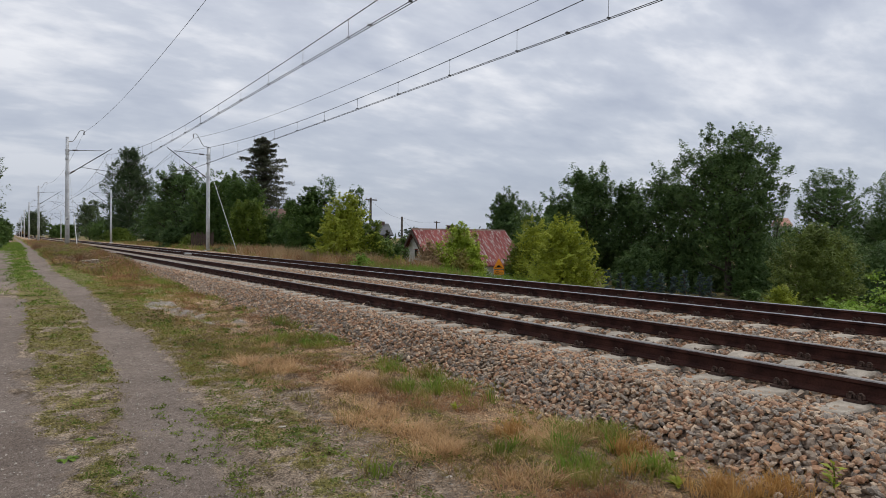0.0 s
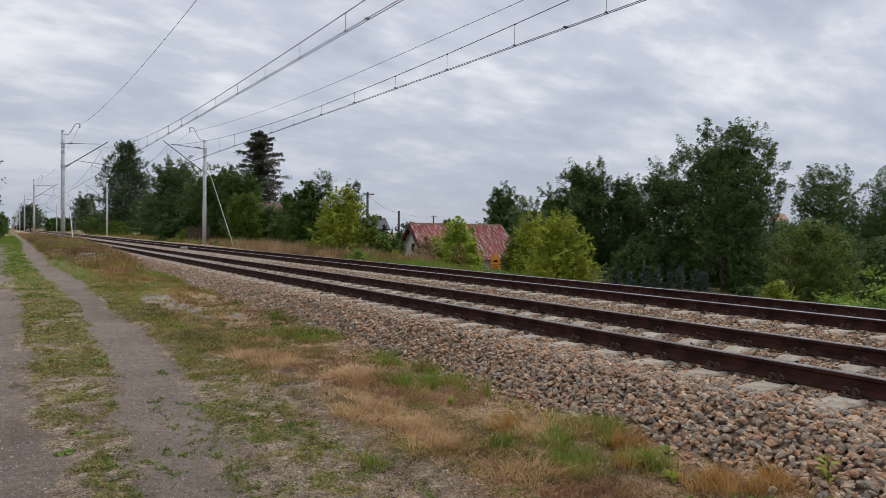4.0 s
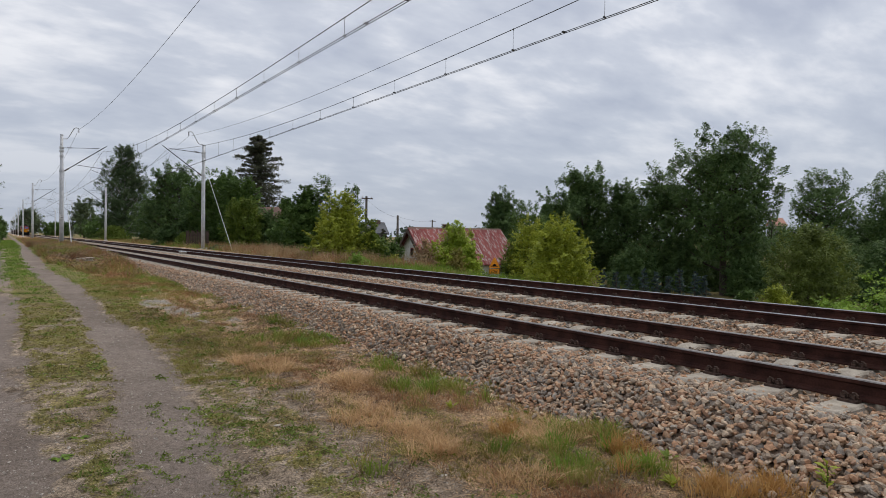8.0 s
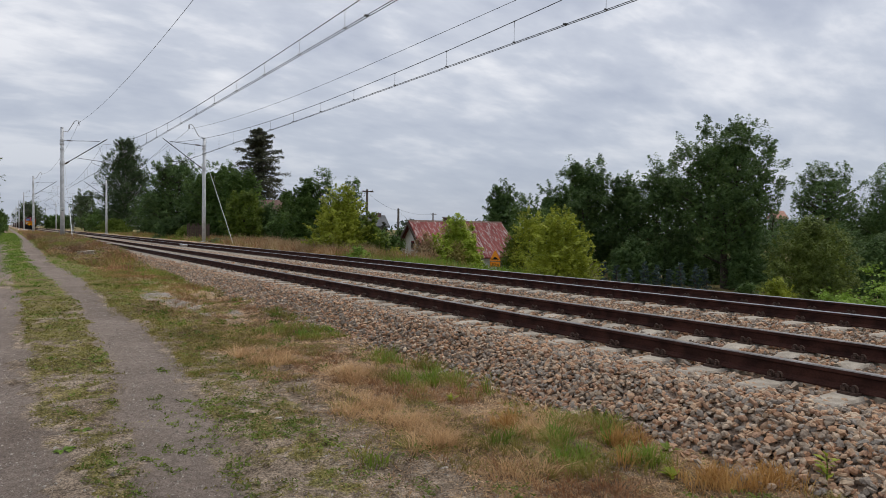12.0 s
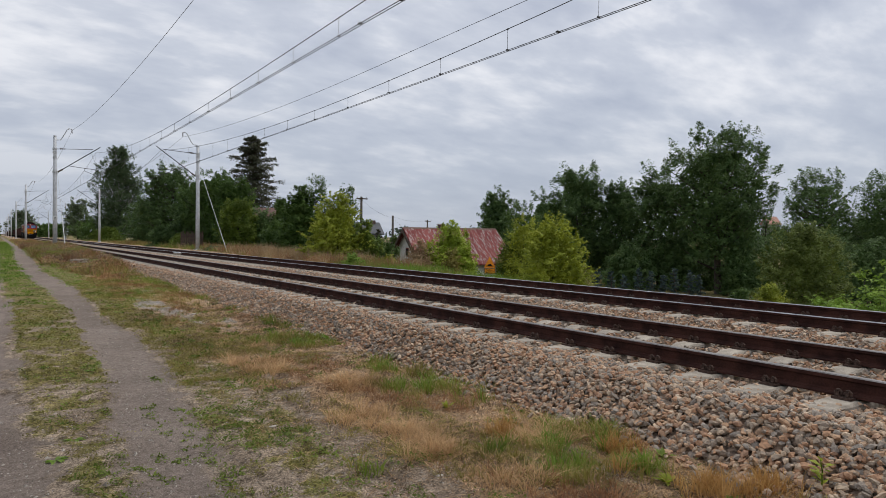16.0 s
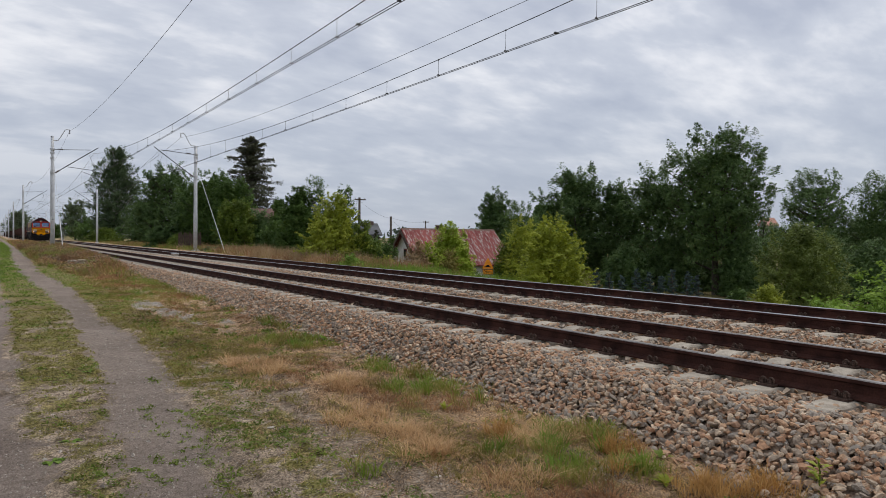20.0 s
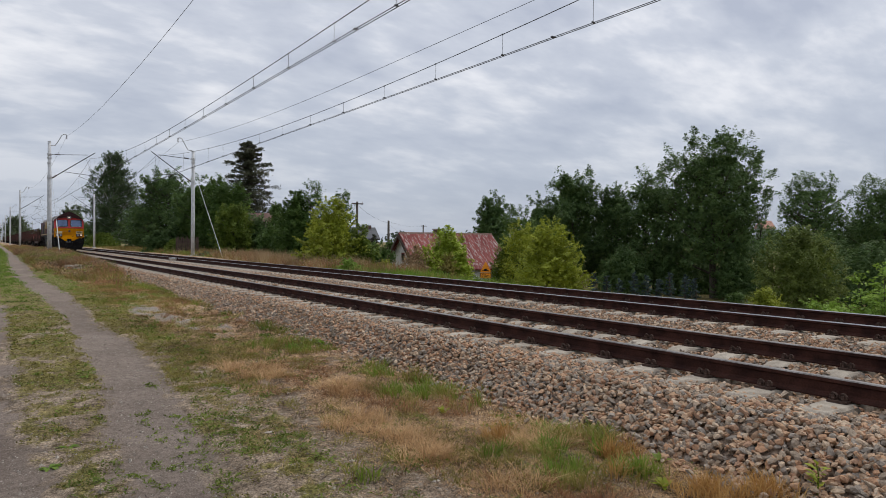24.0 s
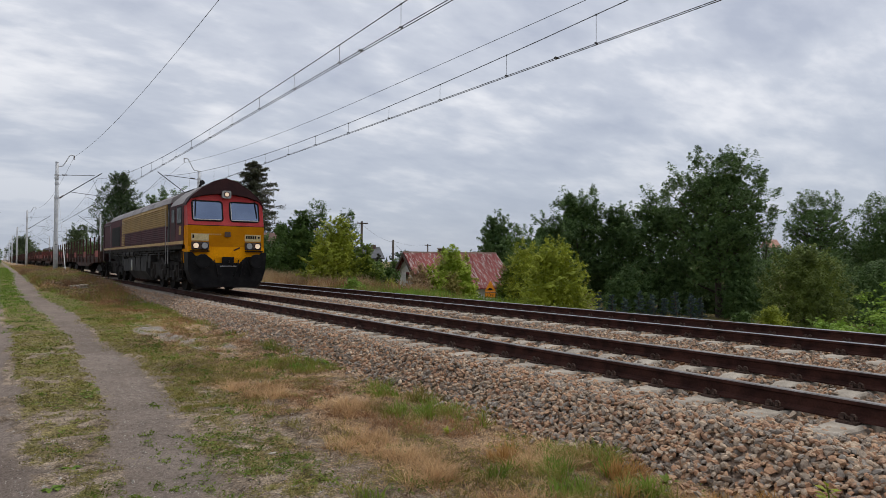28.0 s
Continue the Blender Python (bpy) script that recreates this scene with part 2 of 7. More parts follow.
STONES = ((0.452, 0.254, 0.144), (0.289, 0.233, 0.178), (0.524, 0.356, 0.232), (0.258, 0.225, 0.189), (0.479, 0.297, 0.178), (0.379, 0.305, 0.229), (0.614, 0.475, 0.341), (0.396, 0.237, 0.15), (0.335, 0.301, 0.258))
M = {
    "ground": ground_material(),
    "ballast": surface("ballast_gravel", (0.10, 0.072, 0.054), (0.47, 0.35, 0.26), 17, 0.95, 0, 1.0, 24, spec=0.15, ramp=(0.40, 0.56)),
    "stone": surface("ballast_stone", (0.36, 0.265, 0.20), (0.50, 0.39, 0.31), 5, 0.9, 0, 0.4, 50, island=STONES, spec=0.2),
    "grit": surface("path_grit", (0.20, 0.18, 0.155), (0.32, 0.285, 0.25), 5, 0.9, 0, 0.2, 50, island=((0.12, 0.10, 0.085), (0.28, 0.24, 0.20), (0.50, 0.45, 0.39)), spec=0.2),
    "rail": surface("rusty_rail_side", (0.030, 0.0135, 0.011), (0.066, 0.028, 0.021), 5, 0.85, 0.0, 0.3, 60, spec=0.12),
    "shine": surface("polished_rail_head", (0.17, 0.155, 0.148), (0.28, 0.26, 0.25), 3, 0.48, 0.85, 0.05, 40),
    "brightshine": surface("bright_rail_head", (0.34, 0.34, 0.35), (0.46, 0.46, 0.47), 3, 0.30, 0.95, 0.03, 40),
    "clip": surface("rusty_spring_clip", (0.045, 0.028, 0.022), (0.10, 0.062, 0.048), 20, 0.7, 0.1, 0.2, 90, spec=0.2),
    "concrete": surface("pale_concrete", (0.32, 0.28, 0.23), (0.47, 0.415, 0.345), 7, 0.9, 0, 0.3, 80, vary=0.12, spec=0.3),
    "galvanised": surface("galvanised_steel", (0.50, 0.515, 0.535), (0.63, 0.645, 0.665), 3, 0.6, 0.1, 0.05, 30),
    "wire": surface("dark_wire", (0.035, 0.035, 0.037), (0.06, 0.06, 0.06), 3, 0.6, 0.3, 0),
    "insulator": surface("brown_insulator", (0.06, 0.035, 0.025), (0.1, 0.06, 0.04), 9, 0.3, 0, 0),
    "whitepaint": surface("white_paint", (0.66, 0.67, 0.66), (0.76, 0.77, 0.76), 4, 0.6, 0, 0.05, 40),
    "black": surface("black_paint", (0.005, 0.005, 0.006), (0.012, 0.012, 0.013), 4, 0.65, 0, 0.1, 40, wear=((0.028, 0.024, 0.020), 3.0, 0.6), spec=0.12),
    "undergear": surface("grimy_undergear", (0.007, 0.006, 0.006), (0.028, 0.024, 0.021), 3, 0.8, 0.0, 0.3, 30, spec=0.15),
    "maroon": surface("maroon_paint", (0.060, 0.014, 0.021), (0.090, 0.023, 0.031), 1.2, 0.6, 0, 0.03, 30, spec=0.15),
    "darkmaroon": surface("dark_maroon_roof", (0.024, 0.006, 0.008), (0.045, 0.012, 0.013), 1.8, 0.6, 0, 0.05, 30, spec=0.25),
    "red": surface("red_window_surround", (0.40, 0.035, 0.038), (0.50, 0.062, 0.06), 1.5, 0.5, 0, 0.03, 30, spec=0.2),
    "yellow": surface("warning_yellow", (0.60, 0.225, 0.001), (0.72, 0.295, 0.002), 1.6, 0.7, 0, 0.03, 40, wear=((0.38, 0.14, 0.01), 2.4, 0.64), spec=0.06),
    # the front's yellow with the shade of its upright face mixed in
    "shaded_yellow": surface("shaded_warning_yellow", (0.44, 0.165, 0.002), (0.53, 0.215, 0.003), 1.6, 0.65, 0, 0.03, 40, wear=((0.30, 0.12, 0.01), 2.4, 0.66), spec=0.08),
    "gold": surface("gold_paint", (0.31, 0.19, 0.045), (0.41, 0.26, 0.07), 1.6, 0.55, 0, 0.03, 40, spec=0.25),
    "cream": surface("gold_stripe", (0.40, 0.235, 0.07), (0.50, 0.31, 0.10), 2, 0.5, 0, 0.03, 40),
    "locoroof": surface("dusty_grey_roof", (0.25, 0.225, 0.22), (0.35, 0.32, 0.315), 1.0, 0.6, 0, 0.08, 20, wear=((0.14, 0.12, 0.115), 0.9, 0.56)),
    "glass": surface("dark_window_glass", (0.135, 0.175, 0.265), (0.165, 0.21, 0.305), 1.1, 0.07, 1.0, 0),
    "darkglass": surface("dark_side_glass", (0.010, 0.012, 0.015), (0.018, 0.021, 0.026), 1.6, 0.2, 0.0, 0, spec=0.25),
    "tank": surface("dusty_grey_tank", (0.014, 0.0135, 0.013), (0.040, 0.038, 0.036), 2.0, 0.75, 0.1, 0.15, 30, spec=0.25),
    "plate": surface("cream_plate", (0.52, 0.42, 0.20), (0.62, 0.52, 0.28), 4, 0.5, 0, 0.03, 40),
    "lamp": glow("lit_lamp", (0.90, 0.68, 0.50), 0.42),
    "lamp_off": surface("unlit_lamp", (0.3, 0.3, 0.3), (0.42, 0.42, 0.42), 4, 0.2, 0.4, 0),
    "rust": surface("rusty_brown_steel", (0.035, 0.017, 0.012), (0.085, 0.034, 0.024), 2.2, 0.85, 0.1, 0.2, 30),
    "wagonred": surface("faded_red_paint", (0.25, 0.042, 0.035), (0.36, 0.078, 0.062), 1.5, 0.7, 0, 0.1, 30, wear=((0.10, 0.048, 0.036), 2.0, 0.53), vary=0.25),
    "roofred": surface("flaking_red_roof_sheet", (0.165, 0.030, 0.030), (0.26, 0.066, 0.06), 1.1, 0.7, 0, 0.2, 25, wear=((0.36, 0.285, 0.27), 8.0, 0.52), streak=(1.0, 0.2, 0.2), spec=0.2),
    "plaster": surface("white_plaster", (0.62, 0.61, 0.58), (0.74, 0.73, 0.70), 1.5, 0.9, 0, 0.15, 40, wear=((0.52, 0.49, 0.45), 1.2, 0.62)),
    "timber": surface("dark_brown_timber", (0.055, 0.035, 0.026), (0.10, 0.065, 0.048), 3, 0.8, 0, 0.2, 40),
    "brownroof": surface("brown_tile_roof", (0.13, 0.075, 0.06), (0.20, 0.12, 0.095), 3, 0.85, 0, 0.4, 20),
    "greyroof": surface("grey_sheet_roof", (0.055, 0.06, 0.07), (0.09, 0.095, 0.105), 2, 0.7, 0, 0.2, 20),
    "shedwall": surface("weathered_grey_boards", (0.09, 0.09, 0.082), (0.15, 0.148, 0.135), 3, 0.9, 0, 0.2, 40, vary=0.15),
    "greywall": surface("grey_render", (0.22, 0.22, 0.21), (0.30, 0.30, 0.29), 1.4, 0.9, 0, 0.1, 30),
    "brick": surface("sooty_brick", (0.11, 0.07, 0.055), (0.17, 0.11, 0.09), 6, 0.9, 0, 0.3, 30),
    "orange": surface("orange_sign", (0.85, 0.29, 0.008), (0.90, 0.33, 0.012), 3, 0.5, 0, 0, 40),
    "bark": surface("grey_brown_bark", (0.055, 0.045, 0.036), (0.12, 0.10, 0.082), 4, 0.95, 0, 0.8, 14, streak=0.3),
    "birchbark": surface("white_birch_bark", (0.38, 0.37, 0.35), (0.52, 0.51, 0.49), 3, 0.85, 0, 0.3, 20, wear=((0.05, 0.05, 0.05), 4, 0.6)),
    "pole": surface("weathered_wood_pole", (0.06, 0.05, 0.042), (0.11, 0.095, 0.08), 4, 0.9, 0, 0.3, 40),
    "broadleaf": leaf("dark_broad_leaves", ((0.042, 0.082, 0.030), (0.115, 0.190, 0.061), (0.25, 0.355, 0.115))),
    "midleaf": leaf("mid_green_leaves", ((0.037, 0.074, 0.016), (0.10, 0.172, 0.038), (0.215, 0.31, 0.075))),
    "limeleaf": leaf("yellow_green_leaves", ((0.12, 0.160, 0.018), (0.37, 0.42, 0.048), (0.68, 0.70, 0.13))),
    "sageleaf": leaf("soft_green_leaves", ((0.06, 0.10, 0.015), (0.165, 0.232, 0.036), (0.33, 0.41, 0.08))),
    "springleaf": leaf("spring_green_leaves", ((0.135, 0.195, 0.022), (0.37, 0.47, 0.056), (0.64, 0.70, 0.14))),
    "brightleaf": leaf("bright_green_leaves", ((0.10, 0.175, 0.026), (0.27, 0.41, 0.066), (0.52, 0.64, 0.17))),
    "oliveleaf": leaf("dull_olive_leaves", ((0.064, 0.094, 0.024), (0.172, 0.226, 0.050), (0.32, 0.385, 0.09))),
    "needles": leaf("blackish_spruce_needles", ((0.030, 0.038, 0.021), (0.072, 0.078, 0.043), (0.15, 0.138, 0.08)), 0.1),
    "bluefir": leaf("blue_green_conifer", ((0.03, 0.055, 0.048), (0.075, 0.118, 0.105), (0.14, 0.195, 0.175)), 0.1),
    # leaf green greyed to carry the haze of the birch's distance
    "birchleaf": leaf("hazed_birch_leaves", ((0.040, 0.068, 0.034), (0.098, 0.148, 0.066), (0.19, 0.255, 0.12))),
    "paleleaf": leaf("pale_grey_green_leaves", ((0.070, 0.102, 0.052), (0.155, 0.205, 0.100), (0.29, 0.345, 0.18))),
    # distance haze is mixed into the far woods' leaf colours
    "haze": leaf("hazed_distant_woods", ((0.035, 0.052, 0.034), (0.055, 0.078, 0.05), (0.08, 0.105, 0.066)), 0.1),
    "drygrass": leaf("dry_straw_grass", ((0.30, 0.175, 0.085), (0.62, 0.41, 0.215), (0.85, 0.66, 0.39)), 0.35, 0.75, 0.36),
    "goldgrass": leaf("golden_dry_grass", ((0.20, 0.10, 0.03), (0.46, 0.26, 0.085), (0.70, 0.47, 0.20)), 0.35, 0.75, 0.36),
    "strawgrass": leaf("pale_straw_plumes", ((0.20, 0.13, 0.065), (0.42, 0.30, 0.17), (0.70, 0.56, 0.35)), 0.35, 0.75, 0.36),
    "redgrass": leaf("russet_dry_weeds", ((0.155, 0.072, 0.036), (0.35, 0.185, 0.092), (0.55, 0.335, 0.17)), 0.3, 0.8, 0.36),
    "deadstem": leaf("dead_brown_stems", ((0.085, 0.058, 0.040), (0.18, 0.125, 0.082), (0.32, 0.235, 0.155)), 0.2, 0.8, 0.36),
    "grass": leaf("green_grass", ((0.085, 0.13, 0.018), (0.19, 0.26, 0.036), (0.34, 0.40, 0.08)), 0.35, 0.6, 0.36),
    "fadedgrass": leaf("faded_grass", ((0.14, 0.115, 0.035), (0.27, 0.235, 0.06), (0.44, 0.37, 0.13)), 0.35, 0.7, 0.36),
    "turfleaf": leaf("low_olive_turf", ((0.125, 0.108, 0.036), (0.250, 0.225, 0.066), (0.42, 0.37, 0.135)), 0.3, 0.7, 0.36),
    "greenturf": leaf("low_green_turf", ((0.070, 0.098, 0.018), (0.155, 0.205, 0.034), (0.28, 0.34, 0.070)), 0.3, 0.65, 0.36),
    "litter": leaf("brown_dead_litter", ((0.15, 0.10, 0.066), (0.30, 0.21, 0.138), (0.52, 0.40, 0.26)), 0.2, 0.85, 0.36),
    "freshgrass": leaf("fresh_green_grass", ((0.075, 0.145, 0.018), (0.17, 0.27, 0.035), (0.29, 0.38, 0.075)), 0.35, 0.55, 0.36),
}


# ---------------------------------------------------------------- mesh helpers
def link(name, mesh, material, parent=None, label=""):
    if not mesh.materials:
        mesh.materials.append(material)
    ob = new(name, mesh)
    if parent:
        ob.parent = parent
    return tagged(ob, label)


def part(name, bm, material, parent=None, label="", smooth=False):
    mesh = bpy.data.meshes.new(name)
    bmesh.ops.recalc_face_normals(bm, faces=bm.faces)
    for f in bm.faces:
        f.smooth = smooth
    bm.to_mesh(mesh)
    bm.free()
    return link(name, mesh, material, parent, label)


def thing(name, label, category, at=(0, 0, 0), turn=0.0, group="", kind=""):
    ob = new(name)
    ob.empty_display_size = 0.2
    ob.matrix_basis = pose(*at, 0, 0, turn)
    return tagged(ob, label, category, group, kind)


def raw(name, verts, faces, material, parent=None, label="", smooth=False):
    """A mesh from numpy arrays: verts (n, 3), faces (m, 3 or 4)."""
    mesh = bpy.data.meshes.new(name)
    k = faces.shape[1]
    mesh.vertices.add(len(verts))
    mesh.vertices.foreach_set("co", np.ascontiguousarray(verts, dtype=np.float32).ravel())
    mesh.loops.add(faces.size)
    mesh.loops.foreach_set("vertex_index", np.ascontiguousarray(faces, dtype=np.int32).ravel())
    mesh.polygons.add(len(faces))
    mesh.polygons.foreach_set("loop_start", np.arange(0, faces.size, k, dtype=np.int32))
    mesh.polygons.foreach_set("loop_total", np.full(len(faces), k, dtype=np.int32))
    mesh.update(calc_edges=True)
    mesh.polygons.foreach_set("use_smooth", np.full(len(faces), smooth, dtype=bool))
    return link(name, mesh, material, parent, label)


def box(bm, x0, x1, y0, y1, z0, z1, bevel=0.0):
    v = [bm.verts.new((x, y, z)) for z in (z0, z1) for y in (y0, y1) for x in (x0, x1)]
    fs = [bm.faces.new([v[i] for i in q]) for q in ((0, 2, 3, 1), (4, 5, 7, 6), (0, 1, 5, 4), (2, 6, 7, 3), (0, 4, 6, 2), (1, 3, 7, 5))]
    if bevel:
        edges = list({e for f in fs for e in f.edges})
        bmesh.ops.bevel(bm, geom=edges, offset=bevel, segments=1, affect='EDGES', profile=0.5)
    return bm


def boxed(*args, **kw):
    return box(bmesh.new(), *args, **kw)


def tube(bm, pts, radii, sides=8, caps=True):
    """A round tube through points."""
    pts = [Vector(p) for p in pts]
    if isinstance(radii, (int, float)):
        radii = [radii] * len(pts)
    rings = []
    for i, p in enumerate(pts):
        d = (pts[min(i + 1, len(pts) - 1)] - pts[max(i - 1, 0)]).normalized()
        a = d.cross(Vector((0, 0, 1)) if abs(d.z) < 0.9 else Vector((0, 1, 0))).normalized()
        b = d.cross(a)
        rings.append([bm.verts.new(p + (a * math.cos(2 * math.pi * k / sides) + b * math.sin(2 * math.pi * k / sides)) * radii[i]) for k in range(sides)])
    for r, s in zip(rings, rings[1:]):
        for k in range(sides):
            bm.faces.new((r[k], r[(k + 1) % sides], s[(k + 1) % sides], s[k]))
    if caps:
        bm.faces.new(rings[0]), bm.faces.new(rings[-1])
    return bm


def tubed(pts, radii, sides=8):
    return tube(bmesh.new(), pts, radii, sides)


def prism(bm, outline, axis, a, b):
    """An outline of two coordinates pushed along one axis from a to b."""
    def at(p, w):
        return {"x": (w, p[0], p[1]), "y": (p[0], w, p[1]), "z": (p[0], p[1], w)}[axis]
    lo, hi = [bm.verts.new(at(p, a)) for p in outline], [bm.verts.new(at(p, b)) for p in outline]
    n = len(outline)
    for i in range(n):
        bm.faces.new((lo[i], lo[(i + 1) % n], hi[(i + 1) % n], hi[i]))
    bm.faces.new(lo), bm.faces.new(hi)
    return bm


def prismed(outline, axis, a, b):
    return prism(bmesh.new(), outline, axis, a, b)


def smoothstep(a, b, x):
    t = np.clip((x - a) / (b - a), 0, 1)
    return t * t * (3 - 2 * t)


def vnoise(x, y, seed=0):
    """Smooth value noise of two coordinates, 0 to 1."""
    xi, yi = np.floor(x), np.floor(y)
    fx, fy = x - xi, y - yi
    fx, fy = fx * fx * (3 - 2 * fx), fy * fy * (3 - 2 * fy)

    def h(a, b):
        s = np.sin(a * 127.1 + b * 311.7 + seed * 74.7) * 43758.5453
        return s - np.floor(s)
    return (h(xi, yi) * (1 - fx) + h(xi + 1, yi) * fx) * (1 - fy) + (h(xi, yi + 1) * (1 - fx) + h(xi + 1, yi + 1) * fx) * fy


def fbm(x, y, seed=0):
    return 0.5 * vnoise(x, y, seed) + 0.3 * vnoise(2.1 * x + 7, 2.1 * y + 3, seed + 1) + 0.2 * vnoise(4.3 * x, 4.3 * y, seed + 2)


# ---------------------------------------------------------------- ground
def window(x, a, b, soft):
    return smoothstep(a - soft, a + soft, x) * (1 - smoothstep(b - soft, b + soft, x))


PATH_Y = [4.3, 6.0, 7.2, 8.4, 10.0, 12.8, 14.6, 17.0, 20.0, 22.0, 24.2, 27.0, 30.0, 34.0, 40.0, 47.0, 63.0]
PATH_L = [0.72, 0.82, 0.90, 1.02, 1.12, 1.15, 1.24, 1.26, 1.16, 1.06, 0.93, 0.86, 0.76, 0.71, 0.71, 0.78, 1.02]
PATH_R = [1.25, 1.45, 1.60, 1.72, 1.83, 1.81, 1.69, 1.84, 1.86, 1.89, 1.77, 1.56, 1.45, 1.48, 1.51, 1.46, 1.56]


def path_bare(x, y):
    """How bare the ground is worn: a winding footpath and the wheel track beside it."""
    x, y = np.asarray(x, float), np.asarray(y, float)
    l, r = np.interp(y, PATH_Y, PATH_L), np.interp(y, PATH_Y, PATH_R)
    wob = (fbm(x * 2.4, y * 1.5, 3) - 0.5) * 0.26 + (fbm(x * 8, y * 6, 4) - 0.5) * 0.34
    near = smoothstep(8.5, 5.0, y)
    soft = 0.09 + 0.13 * near
    a = smoothstep(l - soft, l + soft, x + wob) * (1 - smoothstep(r - soft - 0.05 * near, r + soft + 0.08 * near, x + wob))
    edge = np.interp(y, [4.6, 5.7, 6.6, 8, 12, 16, 19, 24, 30, 47], [0.26, 0.26, 0.18, 0.15, 0.14, 0.30, 0.28, 0.12, 0.0, -0.07])
    far = smoothstep(20.5, 22.5, y)
    b = smoothstep(-1.25, -1.05, x + wob + 0.75 * far) * (1 - smoothstep(edge - 0.12, edge + 0.1, x + wob * 1.3)) * (1 - 0.85 * window(y, 19.5, 23.0, 0.8)) * smoothstep(60, 45, y)
    return np.clip(np.maximum(a, 0.92 * b), 0, 1)


def gravelly(x, y):
    """A pale stony patch between the path and the ballast."""
    wob = (fbm(x * 2.2, y * 1.1, 35) - 0.5) * 0.9
    return smoothstep(1.2, 0.75, np.hypot((x - 3.12 + 0.10 * (y - 14.6)) / 0.48, (y - 14.6) / 3.3) + wob) * smoothstep(0.36, 0.58, fbm(x * 4.5, y * 1.9, 36))


def mossy(x, y):
    """Low green growth in ragged patches: between the paths, beside them, and thicker further off."""
    x, y = np.asarray(x, float), np.asarray(y, float)
    l, r = np.interp(y, PATH_Y, PATH_L), np.interp(y, PATH_Y, PATH_R)
    strip = window(x, 0.2, 1.3, 0.1) * (0.56 + 0.16 * smoothstep(6.0, 9.0, y) + 0.12 * smoothstep(13, 18, y)) * (1 - 0.3 * smoothstep(6.6, 5.0, y) * smoothstep(0.55, 0.4, x))
    beside = smoothstep(r - 0.05, r + 0.06, x) * (1 - smoothstep(r + 0.6, r + 1.25, x)) * (0.50 + 0.26 * smoothstep(8, 12, y))
    w = strip + beside + 0.45 * smoothstep(-0.2, -1.2, x) + 0.85 * smoothstep(-0.9, -1.3, x) + 0.36 * window(x, 2.6, 12.0, 0.5) + 0.3 * smoothstep(15, 19, y) * window(x, -0.1, 2.5, 0.25)
    n = 0.5 + 0.55 * (fbm(x * 2.1, y * 1.5, 41) - 0.5) + 0.55 * (fbm(x * 8.5, y * 7.0, 42) - 0.5)
    n = n - 0.4 * gravelly(x, y)
    far = smoothstep(12.6, 14, x)
    return np.clip(np.maximum(smoothstep(0.32, 0.76, n + (w - 0.5) * 0.55) * (1 - path_bare(x, y)), far * 0.7), 0, 1)


def dryness(x, y):
    """Matted straw towards the ballast, with bare earth and gravel showing through."""
    x, y = np.asarray(x, float), np.asarray(y, float)
    n = fbm(x * 1.6, y * 1.1, 21) + 0.55 * (fbm(x * 7, y * 7, 22) - 0.5)
    w = smoothstep(1.95, 2.6, x + (fbm(x * 0.9, y * 0.8, 23) - 0.5) - 0.25 * smoothstep(7.5, 5.0, y))
    return np.clip(smoothstep(0.34, 0.62, n + (w - 0.66) * 0.6) * w, 0, 1) * smoothstep(16, 13.5, x) * (1 - 0.8 * gravelly(x, y))


def ground_z(x, y):
    x, y = np.asarray(x, float), np.asarray(y, float)
    left = -0.55 + 0.5 * smoothstep(9, 58, y) + 0.10 * smoothstep(2.8, 4.2, x) * smoothstep(15, 58, y) + 0.7 * smoothstep(-1.2, -3.6, x) * smoothstep(22, 40, y)
    drop = 2.75 * (1 - smoothstep(40, 64, y))
    right = -0.36 + 0.28 * smoothstep(25, 50, y) - drop * smoothstep(0, 1, (x - 12.9 - 2.6 * smoothstep(14, 26, y)) / 5.0) - 0.9 * smoothstep(30, 55, x) * (1 - smoothstep(40, 64, y))
    bed = -0.66
    z = left + (bed - left) * smoothstep(4.35, 4.75, x)
    z = z + (right - z) * smoothstep(11.9, 12.6, x)
    rough = (fbm(x * 1.4, y * 1.4, 5) - 0.5) * 0.10 + (fbm(x * 5, y * 5, 8) - 0.5) * 0.035 + (fbm(x * 14, y * 14, 9) - 0.5) * 0.016 * (1 - 0.5 * path_bare(x, y))
    near = smoothstep(60, 25, y) * smoothstep(-25, -8, x) + 0.0
    return z + rough * (0.35 + 0.65 * near) - 0.035 * path_bare(x, y) * near


def stretch(a, first, ratio, end):
    out, s = [], first
    while a < end:
        a, s = a + s, s * ratio
        out.append(a)
    return out


